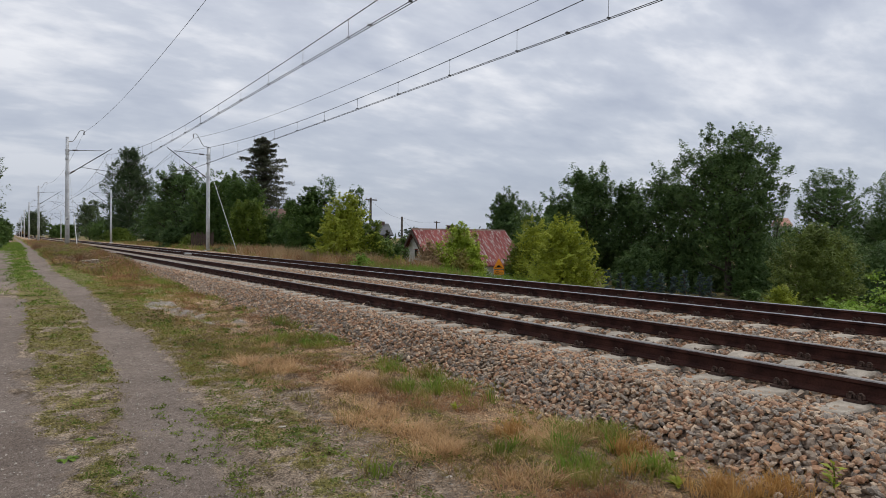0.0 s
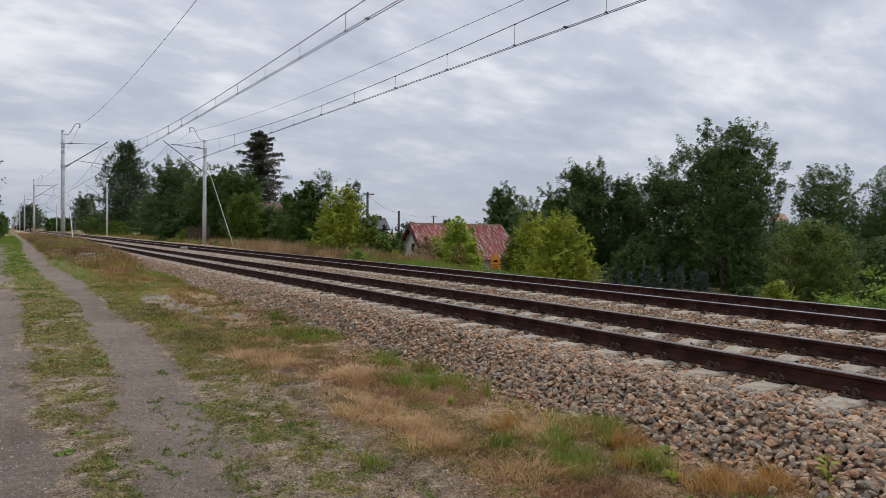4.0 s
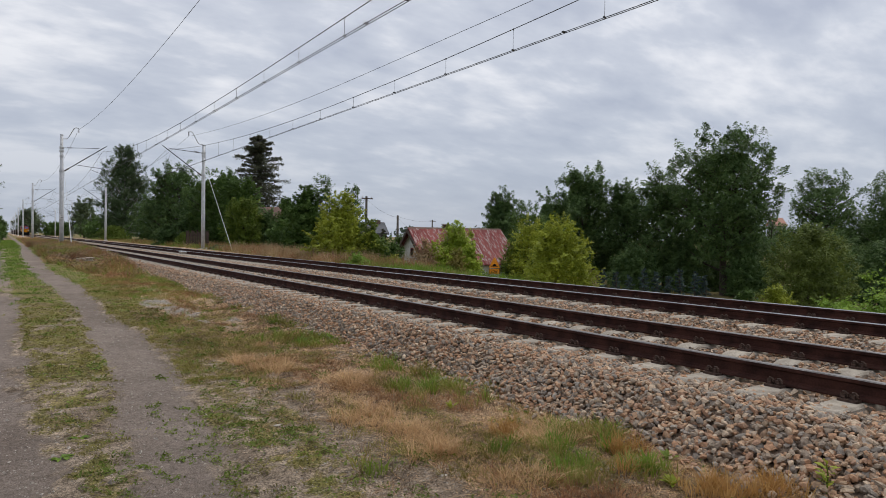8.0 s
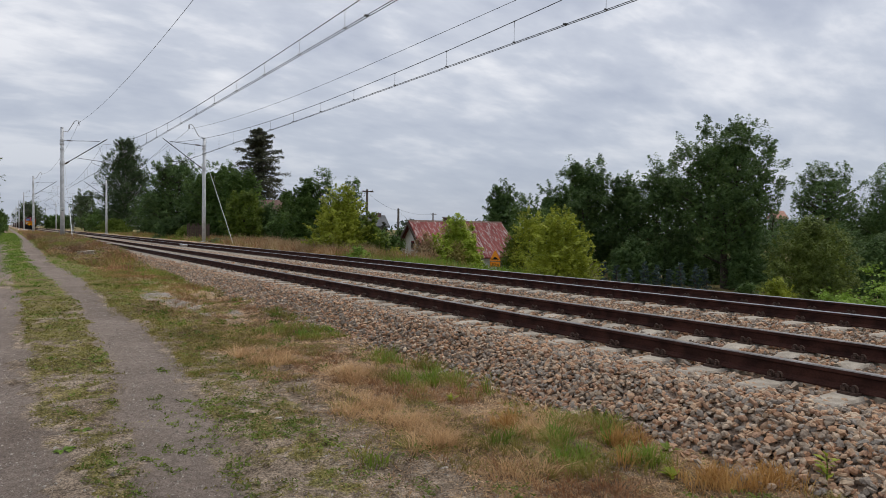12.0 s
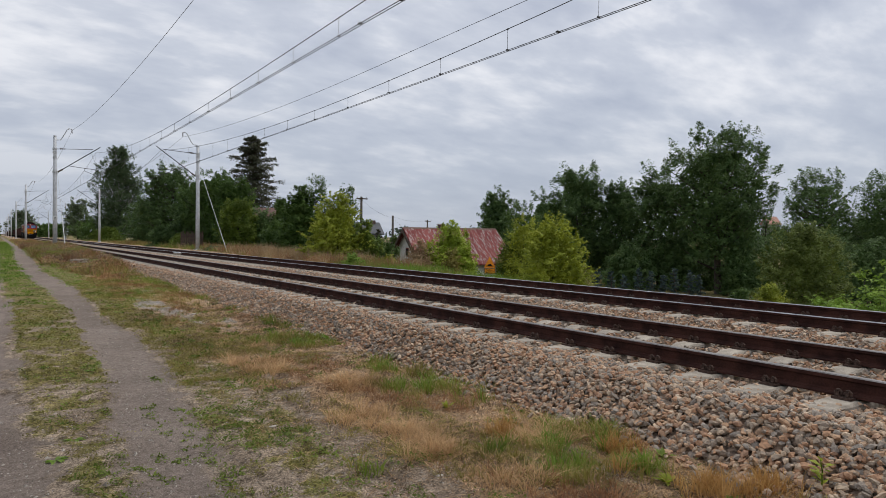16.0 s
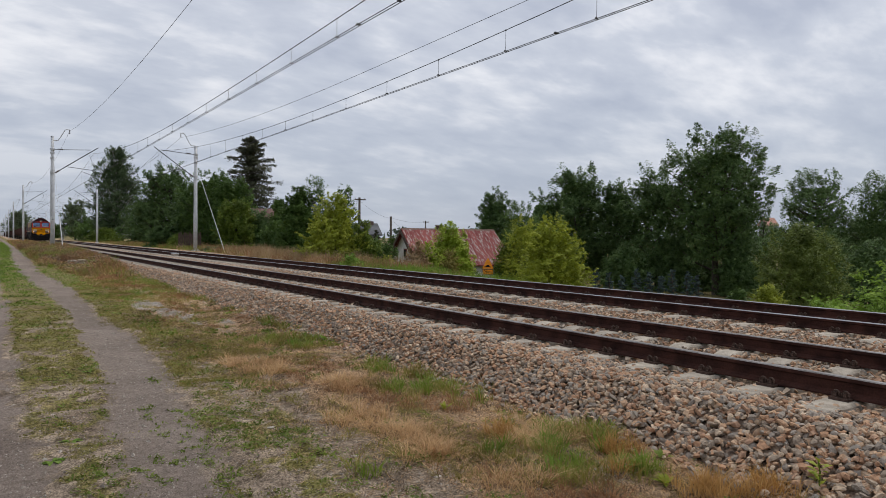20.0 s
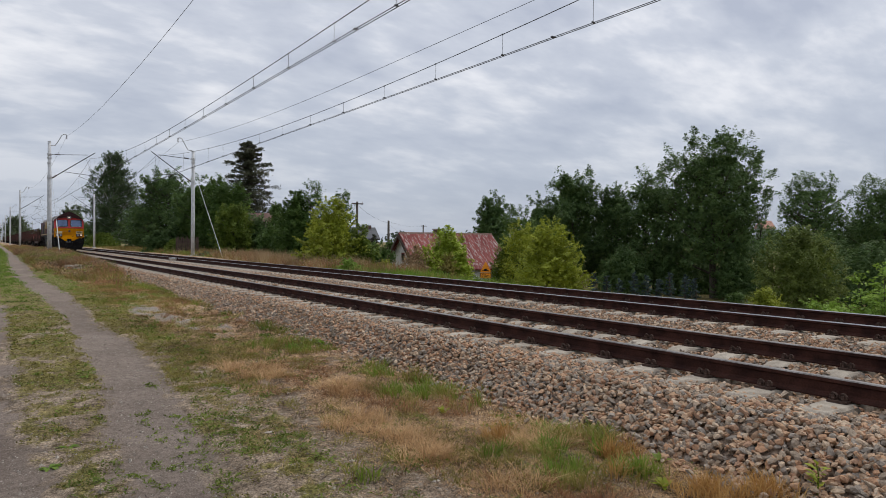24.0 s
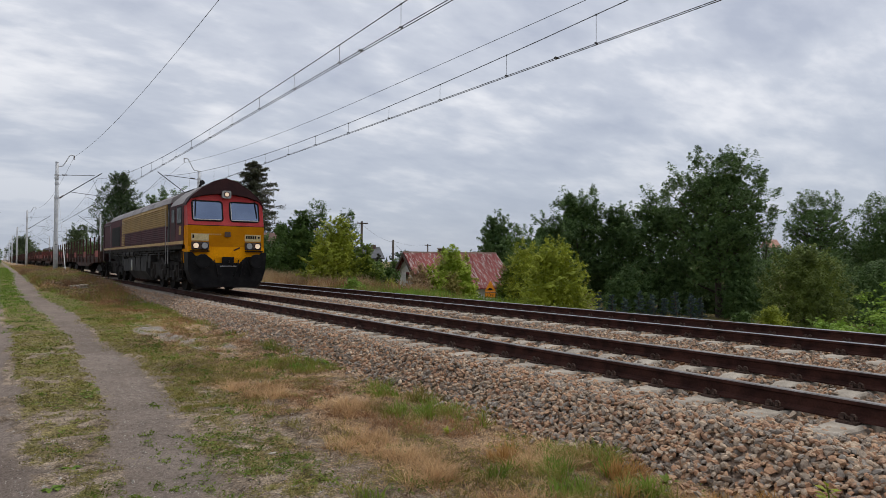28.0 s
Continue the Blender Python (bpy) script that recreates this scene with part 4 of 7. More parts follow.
# ---------------------------------------------------------------- houses, fence, poles, sign and trackside bits
def make_red_house():
    h = thing("small_house", "small white house with a flaking red sheet roof", "house", (24.8, 41.2, 0), math.degrees(math.atan2(-0.147, 0.989)))
    L, w, ridge, eave, foot = 7.1, 2.95, 1.74, -0.575, -4.2
    gable = [(-w, foot), (w, foot), (w, eave), (0, ridge - 0.1), (-w, eave)]
    walls = bmesh.new()
    prism(walls, gable, "x", 0.0, 0.3), prism(walls, gable, "x", L - 0.3, L)
    box(walls, 0.3, L - 0.3, -w, -w + 0.3, foot, eave), box(walls, 0.3, L - 0.3, w - 0.3, w, foot, eave)
    wall = part("wall", walls, M["plaster"], h, "patchy white plaster")
    slope = math.hypot(w + 0.35, (ridge - eave) * (w + 0.35) / w)
    for s in (-1, 1):
        drop = (ridge - eave) / w
        bm = bmesh.new()
        n = 46
        top, bot = [], []
        for i in range(n + 1):
            x = -0.35 + (L + 0.7) * i / n
            lift = 0.03 if i % 4 == 0 else 0.0
            top.append((bm.verts.new((x, 0, ridge + 0.03 + lift)), bm.verts.new((x, s * (w + 0.35), ridge + 0.03 + lift - drop * (w + 0.35)))))
            bot.append((bm.verts.new((x, 0, ridge - 0.04)), bm.verts.new((x, s * (w + 0.35), ridge - 0.04 - drop * (w + 0.35)))))
        for i in range(n):
            for q in (top, bot):
                bm.faces.new((q[i][0], q[i + 1][0], q[i + 1][1], q[i][1]))
            bm.faces.new((top[i][1], top[i + 1][1], bot[i + 1][1], bot[i][1]))
        for i in (0, n):
            bm.faces.new((top[i][0], top[i][1], bot[i][1], bot[i][0]))
        part("roof", bm, M["roofred"], h, "flaking red painted sheet metal")
        board = [(0, ridge - 0.05), (0, ridge - 0.3), (s * (w + 0.3), ridge - 0.3 - drop * (w + 0.3)), (s * (w + 0.3), ridge - 0.05 - drop * (w + 0.3))]
        part("barge_board", prismed(board, "x", -0.42, -0.352), M["timber"], h, "dark brown timber board")
    part("ridge_cap", prismed([(-0.12, ridge - 0.05), (0, ridge + 0.075), (0.12, ridge - 0.05)], "x", -0.36, L + 0.36), M["brownroof"], h)
    win = part("gable_window", boxed(-0.03, 0.0, -0.34, 0.2, -0.35, 0.3), M["roofred"], h, "small window with a red frame")
    for y0 in (-0.27, -0.04):
        part("pane", boxed(-0.045, -0.034, y0, y0 + 0.17, -0.27, 0.22), M["glass"], win)
    ch = part("chimney", boxed(2.6, 3.0, -0.05, 0.35, 0.9, 2.02, 0.02), M["brick"], h, "short sooty brick chimney")
    part("chimney_cap", boxed(2.55, 3.05, -0.1, 0.4, 2.02, 2.09), M["concrete"], ch)


def make_house(name, words, x, y, turn, L, w, eave, ridge, foot, wall, roof, chimney=0.55):
    h = thing(name, words, "house", (x, y, 0), turn)
    gable = [(-w, foot), (w, foot), (w, eave), (0, ridge - 0.1), (-w, eave)]
    walls = bmesh.new()
    prism(walls, gable, "x", 0.0, L)
    wl = part("wall", walls, wall, h)
    drop = (ridge - eave) / w
    for s in (-1, 1):
        o = [(0, ridge + 0.06), (0, ridge - 0.08), (s * (w + 0.4), ridge - 0.08 - drop * (w + 0.4)), (s * (w + 0.4), ridge + 0.06 - drop * (w + 0.4))]
        part("roof", prismed(o, "x", -0.4, L + 0.4), roof, h)
    if chimney:
        part("chimney", boxed(L * 0.8, L * 0.8 + 0.5, -0.6, -0.1, ridge - 0.8, ridge + chimney), M["brick"], h)
    for k in range(2 if L > 3 else 0):
        x0 = L * (0.2 + 0.42 * k)
        win = part("window", boxed(x0, x0 + 1.1, -w - 0.04, -w, eave - 1.6, eave - 0.4), M["whitepaint"], h)
        part("pane", boxed(x0 + 0.08, x0 + 1.02, -w - 0.052, -w - 0.043, eave - 1.52, eave - 0.48), M["glass"], win)


make_red_house()
make_house("far_house", "grey house with a low dark sheet roof", 30.3, 62.5, -20, 3.0, 3.0, 1.5, 2.55, -2.0, M["greywall"], M["greyroof"], 0.25)
make_house("brown_roofed_house", "old house with a brown tiled roof among trees", 20.3, 63.0, -24, 2.6, 2.6, 1.9, 3.75, -0.5, M["greywall"], M["brownroof"], 0)
make_house("distant_house", "distant house with a pale orange roof", 146.6, 81.5, 150, 2.2, 1.6, 5.0, 6.4, -4.0, M["greywall"], surface("orange_tile_roof", (0.42, 0.22, 0.16), (0.50, 0.28, 0.21), 2, 0.8))


def make_pole(x, y, base, top, arms, words):
    p = thing("utility_pole", words, "utility pole", (x, y, base), group="utility poles")
    part("post", tubed([(0, 0, -0.5), (0, 0, top - base)], [0.15, 0.10], 10), M["pole"], p, smooth=True)
    for k in range(arms):
        h = top - base - 0.25 - 0.45 * k
        arm = part("cross_arm", boxed(-0.55, 0.55, -0.18, -0.1, h, h + 0.1), M["timber"], p)
        for q in (-0.48, 0.48):
            part("pin_insulator", tubed([(q, -0.12, h + 0.1), (q, -0.12, h + 0.17), (q, -0.12, h + 0.24)], [0.02, 0.045, 0.03], 8), M["whitepaint"], arm)


make_pole(27.6, 54.0, -1.8, 4.75, 1, "dark wooden utility pole with a short cross arm")
make_pole(32.4, 56.6, -1.9, 3.2, 0, "bare wooden utility pole behind the red-roofed house")
make_pole(58.0, 90.0, -2.5, 3.9, 1, "distant wooden utility pole with a cross arm")
for a, b in (((27.6, 54.0, 4.5), (32.4, 56.6, 3.0)), ((32.4, 56.6, 3.1), (58.0, 90.0, 3.75)), ((32.4, 56.6, 2.95), (27.2, 42.5, 1.1))):
    a, b = Vector(a), Vector(b)
    pts = [a.lerp(b, t / 10) - Vector((0, 0, 1.2 * (t / 10) * (1 - t / 10))) for t in range(11)]
    tagged(part("house_wire", tubed(pts, 0.008, 5), M["wire"]), "thin dark wire sagging between utility poles", "wire", "pole wires")


def make_sign():
    s = thing("warning_sign", "orange triangular warning sign with a plate below, on a post", "sign", (26.1, 33.1, -2.95), -40)
    part("post", tubed([(0, 0.05, -0.3), (0, 0.05, 2.7)], 0.03, 8), M["galvanised"], s)
    b = 1.66
    tri = part("triangle", prismed([(-0.33, b + 0.46), (0.33, b + 0.46), (0.35, b + 0.50), (0.035, b + 1.12), (-0.035, b + 1.12), (-0.35, b + 0.50)], "y", -0.008, 0.008), M["orange"], s)
    part("bump_symbol", prismed([(-0.23, b + 0.55), (0.23, b + 0.55), (0.23, b + 0.58), (0.14, b + 0.60), (0.06, b + 0.70), (-0.06, b + 0.70), (-0.14, b + 0.60), (-0.23, b + 0.58)], "y", -0.016, -0.012), M["black"], tri)
    pl = part("plate", boxed(-0.34, 0.34, -0.008, 0.008, b + 0.08, b + 0.42, 0.002), M["orange"], s)
    fr = bmesh.new()
    for a in ((-0.335, 0.335, 0.085, 0.105), (-0.335, 0.335, 0.395, 0.415), (-0.335, -0.315, 0.105, 0.395), (0.315, 0.335, 0.105, 0.395)):
        box(fr, a[0], a[1], -0.016, -0.012, b + a[2], b + a[3])
    part("border", fr, M["black"], pl)
    txt = bpy.data.curves.new("lettering", 'FONT')
    txt.body, txt.size, txt.align_x, txt.extrude = "20m", 0.29, 'CENTER', 0.003
    txt.materials.append(M["black"])
    t = new("lettering", txt)
    t.parent = pl
    t.matrix_basis = pose(0, -0.016, b + 0.15, 90)


make_sign()


def make_fence():
    f = thing("board_fence", "weathered dark board fence beside the trees", "fence", (13.9, 63.2, -0.1), -32)
    for k in range(13):
        part("board", boxed(k * 0.16, k * 0.16 + 0.13, 0, 0.025, 0, 1.45 + 0.14 * math.sin(k * 2.3)), M["timber"], f)
    for k in range(2):
        part("post", boxed(k * 1.9, k * 1.9 + 0.1, 0.03, 0.13, -0.3, 1.3), M["timber"], f)
    for z in (0.35, 1.05):
        part("rail", boxed(0, 2.08, 0.03, 0.07, z, z + 0.08), M["timber"], f)


make_fence()


def make_shed():
    """A low garden shed of dark boards under the trees."""
    s = thing("garden_shed", "low dark grey board shed under the trees", "shed", (16.9, 60.2, -0.25), -32)
    for k in range(15):
        part("board", boxed(k * 0.2, k * 0.2 + 0.185, 0, 0.03, 0, 1.95), M["shedwall"], s)
    part("wall", boxed(0, 3.0, 0.035, 2.2, 0, 1.94), M["shedwall"], s)
    part("roof", boxed(-0.2, 3.2, -0.25, 2.4, 1.96, 2.06, 0.02), M["greyroof"], s)
    d = part("door", boxed(1.9, 2.7, -0.04, -0.004, 0.05, 1.8, 0.005), M["timber"], s, "dark brown plank door")
    part("handle", boxed(2.0, 2.04, -0.07, -0.04, 0.85, 1.0), M["galvanised"], d)


make_shed()


def make_slabs():
    z = float(ground_z(3.2, 35.2)) + 0.02
    s = thing("cable_trough", "pale concrete cable trough with a displaced lid in dry weeds", "concrete trough", (3.2, 35.2, z), -10)
    part("trough", boxed(-0.34, 0.34, -0.3, 0.3, -0.1, 0.07, 0.015), M["concrete"], s)
    for a, q in ((-0.36, 0.0), (0.02, 0.03)):
        part("lid", boxed(a, a + 0.35, -0.34, 0.34, 0.074 + q, 0.125 + q, 0.012), M["concrete"], s)
    for x, y, w in ((5.42, 46.5, "low grey cable box beside the rail"), (9.5, 44.0, "low grey cable box between the tracks"), (5.45, 93.0, "low grey cable box beside the rail")):
        b = thing("cable_box", w, "cable box", (x, y, -0.22), group="cable boxes")
        part("body", boxed(-0.18, 0.18, -0.3, 0.3, -0.05, 0.17, 0.015), M["concrete"], b)
        part("lid", boxed(-0.2, 0.2, -0.32, 0.32, 0.174, 0.21, 0.01), M["galvanised"], b)
    for x, y, r in ((1.94, 5.41, 0.022), (2.2, 4.35, 0.024), (2.61, 6.67, 0.022), (3.36, 13.9, 0.06), (-0.06, 7.35, 0.02), (2.5, 3.7, 0.02)):
        bm = bmesh.new()
        bmesh.ops.create_icosphere(bm, subdivisions=2, radius=r)
        for v in bm.verts:
            v.co = Vector((v.co.x * 1.5, v.co.y, v.co.z * 0.35)) * (1 + 0.4 * (noise.noise(v.co * 25 + Vector((x, y, 0)))))
        st = part("pale_stone", bm, M["grit"])
        st.location = (x, y, float(ground_z(x, y)) + r * 0.15)
        tagged(st, "flat pale stone lying in the grass", "stone", "loose stones")


make_slabs()


# ---------------------------------------------------------------- plants
def leaves(centres, normals, size, rng, narrow=0.55, corners=4):
    """Bent four-cornered leaves, or plain three-cornered ones, at the centres, facing roughly along the normals."""
    n = len(centres)
    nrm = normals + rng.normal(0, 0.26, (n, 3))
    nrm /= np.linalg.norm(nrm, axis=1)[:, None] + 1e-9
    a = np.cross(nrm, rng.normal(0, 1, (n, 3)))
    a /= np.linalg.norm(a, axis=1)[:, None] + 1e-9
    b = np.cross(nrm, a)
    s = (size * rng.uniform(0.6, 1.35, n))[:, None]
    base, tip = centres - a * s * 0.5, centres + a * s * 0.5 - nrm * s * 0.12
    if corners == 3:
        v = np.stack([base - b * s * narrow * 0.5, base + b * s * narrow * 0.5, tip], 1).reshape(-1, 3)
        return v, np.arange(3 * n).reshape(-1, 3)
    l, r = centres + b * s * narrow * 0.5 + nrm * s * 0.06, centres - b * s * narrow * 0.5 + nrm * s * 0.06
    v = np.stack([base, r, tip, l], 1).reshape(-1, 3)
    f = np.arange(4 * n).reshape(-1, 4)
    return v, f


def envelope(kind, t):
    """Half width of a crown at the height t, 0 at its foot to 1 at its top."""
    if kind == "spruce":
        return 1.15 * (1 - t) ** 0.5 * (0.75 + 0.35 * math.sin(t * 37.0) ** 2) + 0.03
    if kind == "tall":
        return math.sin(math.pi * min(1, 0.26 + t * 0.70)) ** 0.7
    if kind in ("shrub", "spray"):
        return math.sqrt(max(0.06, 1 - t ** 2.4))
    if kind == "broad":
        return (0.72 + 0.28 * math.sin(math.pi * min(1, t * 0.75))) * math.sqrt(max(0.30, 1 - t ** 8))
    return math.sin(math.pi * min(1, 0.24 + t * 0.69)) ** 0.5


def unit(v):
    return v / (np.linalg.norm(v, axis=-1, keepdims=True) + 1e-9)


def spruce_foliage(rng, H, R, low, n, count):
    """Drooping boughs in loose tiers round the stem: leaf places, facings and the boughs' ends."""
    t = np.sort((np.arange(n) + rng.random(n)) / n)
    reach = R * 1.02 * (1.01 - t) ** 0.5 * rng.uniform(0.55, 1.12, n) + 0.06
    z0 = low + (H * 0.985 - low) * t
    a = np.arange(n) * 2.4 + rng.uniform(-0.5, 0.5, n)
    k = max(20, count // n)
    u = rng.random((n, k)) ** 0.75
    rise = rng.uniform(-0.10, 0.16, n) + 0.35 * t
    droop = 0.34 * (1 - 0.8 * t)
    out = np.stack([np.cos(a), np.sin(a), 0 * a], -1)
    side = np.stack([-np.sin(a), np.cos(a), 0 * a], -1)
    wide = (0.16 + 0.42 * np.sin(np.pi * np.clip(u * 0.85 + 0.1, 0, 1))) * (reach[:, None] * 0.5)
    w = rng.normal(0, 0.55, (n, k)) * wide
    hang = -np.abs(rng.normal(0, 0.10, (n, k))) * reach[:, None] ** 0.5
    z = z0[:, None] + reach[:, None] * (rise[:, None] * u - droop[:, None] * u * u) + hang - 0.12 * np.abs(w)
    pos = out[:, None] * (reach[:, None] * u)[..., None] + side[:, None] * w[..., None]
    pos[..., 2] = z
    nrm = np.broadcast_to(out[:, None] * 0.35 + (0, 0, 0.9), pos.shape) + rng.normal(0, 0.4, pos.shape)
    ends = out * reach[:, None] * 0.85 + np.stack([0 * a, 0 * a, z0 + reach * (rise * 0.85 - droop * 0.72)], -1)
    return pos.reshape(-1, 3), nrm.reshape(-1, 3), ends


def leafy_foliage(kind, rng, H, R, low, n, count, open_, seed):
    """Leafy twigs all over an uneven crown: leaf places, facings, the twigs' middles and their size."""
    size = 1.05 * math.sqrt(2 * R * (H - low) * 0.8 / n)
    spray = kind == "spray"

    def shell(m, fill):
        """Places over the uneven outline of the crown, with the turn and the height of each."""
        t = rng.random(m) ** (0.70 if kind == "broad" else 1.0)
        a = rng.uniform(0, 2 * np.pi, m)
        p = np.array([envelope(kind, q) for q in t])
        lump = np.array([noise.noise(Vector((1.5 * math.cos(q), 1.5 * math.sin(q), 2.6 * h)) + Vector((seed * 7.3, seed * 3.1, 0))) for q, h in zip(a, t)])
        return t, a, p, p * R * (1 + (0.16 if kind == "tall" else 0.36) * lump), rng.random(m) ** fill

    t, a, p, edge, depth = shell(n, 0.34 if open_ else 0.24)
    rad = np.maximum(0.0, edge - size * 0.55) * depth
    top = low + (H * (1 + 0.05 * np.sin(5 * a + seed)) - size * 0.8 - low) * t
    mid = np.stack([rad * np.cos(a), rad * np.sin(a), top], -1)
    # most twigs sit on the upper side of heavy boughs, with shade between these
    boughs = max(9, n // 15)
    bt, ba, bp, be, bd = shell(boughs, 0.3)
    br = R * rng.uniform(0.26, 0.44, boughs) * (0.6 + 0.4 * bp)
    br = np.minimum(br, 0.22 * H)
    brad = np.maximum(0.0, be - br * 0.9) * bd
    centre = np.stack([brad * np.cos(ba), brad * np.sin(ba), low + np.maximum(0.04 * H, H - br * 0.8 - low) * bt], -1)
    pick = rng.integers(0, boughs, n)
    face = unit(rng.normal(0, 1, (n, 3)) + np.stack([0.55 * np.cos(ba[pick]), 0.55 * np.sin(ba[pick]), np.full(n, 0.6)], -1))
    on = rng.random(n) < (0.45 if spray else 0.40 if kind == "shrub" else 0.60)
    mid[on] = (centre[pick] + face * (br[pick] * rng.uniform(0.6, 1.0, n))[:, None] * (1, 1, 0.72))[on]
    a, t = np.where(on, np.arctan2(mid[:, 1], mid[:, 0]), a), np.clip((mid[:, 2] - low) / (H - low), 0, 1)
    if open_:
        keep = np.array([noise.noise(Vector(q) * (1.5 / R) * 2.2 + Vector((seed, 0, 3))) for q in mid]) > -0.42 + 0.62 * open_ - 0.2
        mid, a, t = mid[keep], a[keep], t[keep]
        n = len(mid)
    up = (0.12 + 0.75 * t[:, None] ** 2) if spray else (0.35 + 0.9 * t[:, None])
    axis = unit(np.stack([np.cos(a), np.sin(a), 0 * a], -1) * (1.15 - 0.8 * t[:, None]) + up * np.array((0, 0, 1.0)) + rng.normal(0, 0.38, (n, 3)))
    k = max(12, count // n)
    scale = size * rng.uniform(0.65, 1.3, (n, 1))
    u = rng.uniform(-1.0, 1.05, (n, k))
    length, width = (1.35, 0.34) if spray else (1.0, 0.46)
    off = rng.normal(0, 1, (n, k, 3))
    off -= (off * axis[:, None]).sum(-1, keepdims=True) * axis[:, None]
    taper = np.where(u > 0, 1 - 0.72 * u, 1.0)
    reach = np.where(rng.random((n, 1)) < 0.14, 1.5, 1.0)
    pos = mid[:, None] + axis[:, None] * (u * scale * length * reach)[..., None] + off * (scale * width * taper)[..., None] * np.array((1, 1, 0.55 if spray else 0.75))
    nrm = axis[:, None] * 0.35 + unit(off) * 0.45 + np.array((0, 0, 0.85))
    return pos.reshape(-1, 3), nrm.reshape(-1, 3), mid, size


def make_tree(name, words, x, y, base, H, R, low=0.25, kind="round", mat="midleaf", bark="bark", leaf_size=0.28, count=16000, clumps=46, seed=1, trunk=None, lean=0.0, open_=0.0):
    rng = np.random.default_rng(seed)
    shrub = kind in ("shrub", "spray")
    tree = thing(name, words, "bush" if shrub else "tree", (x, y, base), rng.uniform(0, 360), "shrubs" if shrub else "trees")
    total = int(count * (1.85 - 0.6 * open_))
    leaf_size *= 0.63
    r0 = trunk or (0.05 if shrub else 0.018 * H + 0.04)
    top = H * (0.95 if kind in ("spruce", "tall") else 0.72)
    if kind == "spruce":
        pos, nrm, mid = spruce_foliage(rng, H, R, low * H, int(clumps * 1.1), total)
        size = np.full(len(pos), leaf_size)
    else:
        pos, nrm, mid, twig = leafy_foliage(kind, rng, H, R, low * H, int(clumps * 7), int(total * 0.88), open_, seed)
        size = np.full(len(pos), leaf_size)
        # larger leaves fill the heart of the crown
        k = int(0.20 * total * (1 - 0.8 * open_))
        t = rng.random(k)
        a, rad = rng.uniform(0, 2 * np.pi, k), np.array([envelope(kind, q) for q in t]) * R * 0.70 * np.sqrt(rng.random(k))
        heart = np.stack([rad * np.cos(a), rad * np.sin(a), low * H + (H * 0.84 - low * H) * t], -1)
        pos, nrm, size = np.concatenate([pos, heart]), np.concatenate([nrm, rng.normal(0, 1, (k, 3))]), np.concatenate([size, np.full(k, leaf_size * 1.7)])
    pts = [(lean * t * t + 0.12 * math.sin(3 * t + seed), 0.1 * math.sin(4 * t + 2 * seed), t * top) for t in (0, 0.15, 0.35, 0.55, 0.75, 1.0)]
    part("trunk", tubed([(pts[0][0], pts[0][1], -0.3)] + pts, [r0 * 1.35, r0 * 1.15, r0, r0 * 0.8, r0 * 0.6, r0 * 0.4, r0 * 0.15], 8), M[bark], tree, smooth=True)
    limbs = bmesh.new()
    step = 1 if kind == "spruce" else (4 if open_ else 9)
    for c in mid[::step]:
        z0 = max(0.08 * H, c[2] - (0.0 if kind == "spruce" else 0.45) * math.hypot(c[0], c[1]) - 0.04 * H)
        if z0 < top:
            tube(limbs, [(0, 0, z0), (c[0] * 0.5, c[1] * 0.5, (z0 + c[2]) / 2 - 0.02 * H), tuple(c)], [r0 * 0.34, r0 * 0.18, r0 * 0.06], 4, False)
    part("branchwork", limbs, M[bark], tree)
    keep = (pos[:, 2] > 0.012 * H) & (pos[:, 2] < H * 1.03)
    v, f = leaves(pos[keep], nrm[keep], size[keep], rng, 0.30 if kind == "spruce" else 0.66, 3)
    raw("crown", v, f, M[mat], tree)
    return tree


make_tree("oak_tree", "tall broad dark green oak with a full crown", 54.98, 35.83, -4.10, 15.57, 5.35, low=0.22, kind="broad", mat="broadleaf", leaf_size=0.30, count=32000, clumps=80, seed=3)
make_tree("deciduous_tree", "dark green tree in the row behind the house", 55.55, 42.58, -4.10, 12.80, 3.60, low=0.12, mat="broadleaf", leaf_size=0.32, count=15000, seed=4)
make_tree("deciduous_tree", "dark green tree in the row behind the house", 53.10, 51.40, -4.10, 13.42, 4.18, low=0.15, mat="broadleaf", leaf_size=0.33, count=20000, clumps=60, seed=5)
make_tree("deciduous_tree", "dark green tree in the row behind the house", 55.15, 47.63, -4.10, 11.85, 3.31, low=0.1, mat="broadleaf", leaf_size=0.33, count=15000, seed=6)
make_tree("deciduous_tree", "dark rounded tree behind the red-roofed house", 51.83, 64.18, -4.10, 11.43, 3.00, low=0.2, mat="broadleaf", leaf_size=0.36, count=11000, seed=7)
make_tree("deciduous_tree", "dark green tree in the row behind the house", 45.84, 48.94, -4.10, 10.26, 2.55, low=0.1, mat="broadleaf", leaf_size=0.32, count=13000, seed=8)
make_tree("young_tree", "green young tree beside the red-roofed house", 37.08, 42.70, -3.40, 7.66, 2.29, low=0.12, mat="midleaf", leaf_size=0.2, count=9000, seed=9)
make_tree("robinia_bush", "yellow-green feathery bush beyond the second track", 19.02, 19.82, -2.40, 4.45, 1.82, low=0.05, kind="spray", mat="limeleaf", leaf_size=0.14, count=16000, clumps=60, seed=10)
make_tree("robinia_bush", "yellow-green feathery bush beyond the second track", 30.59, 34.97, -2.90, 5.72, 1.94, low=0.05, kind="spray", mat="limeleaf", leaf_size=0.14, count=10000, clumps=46, seed=11)
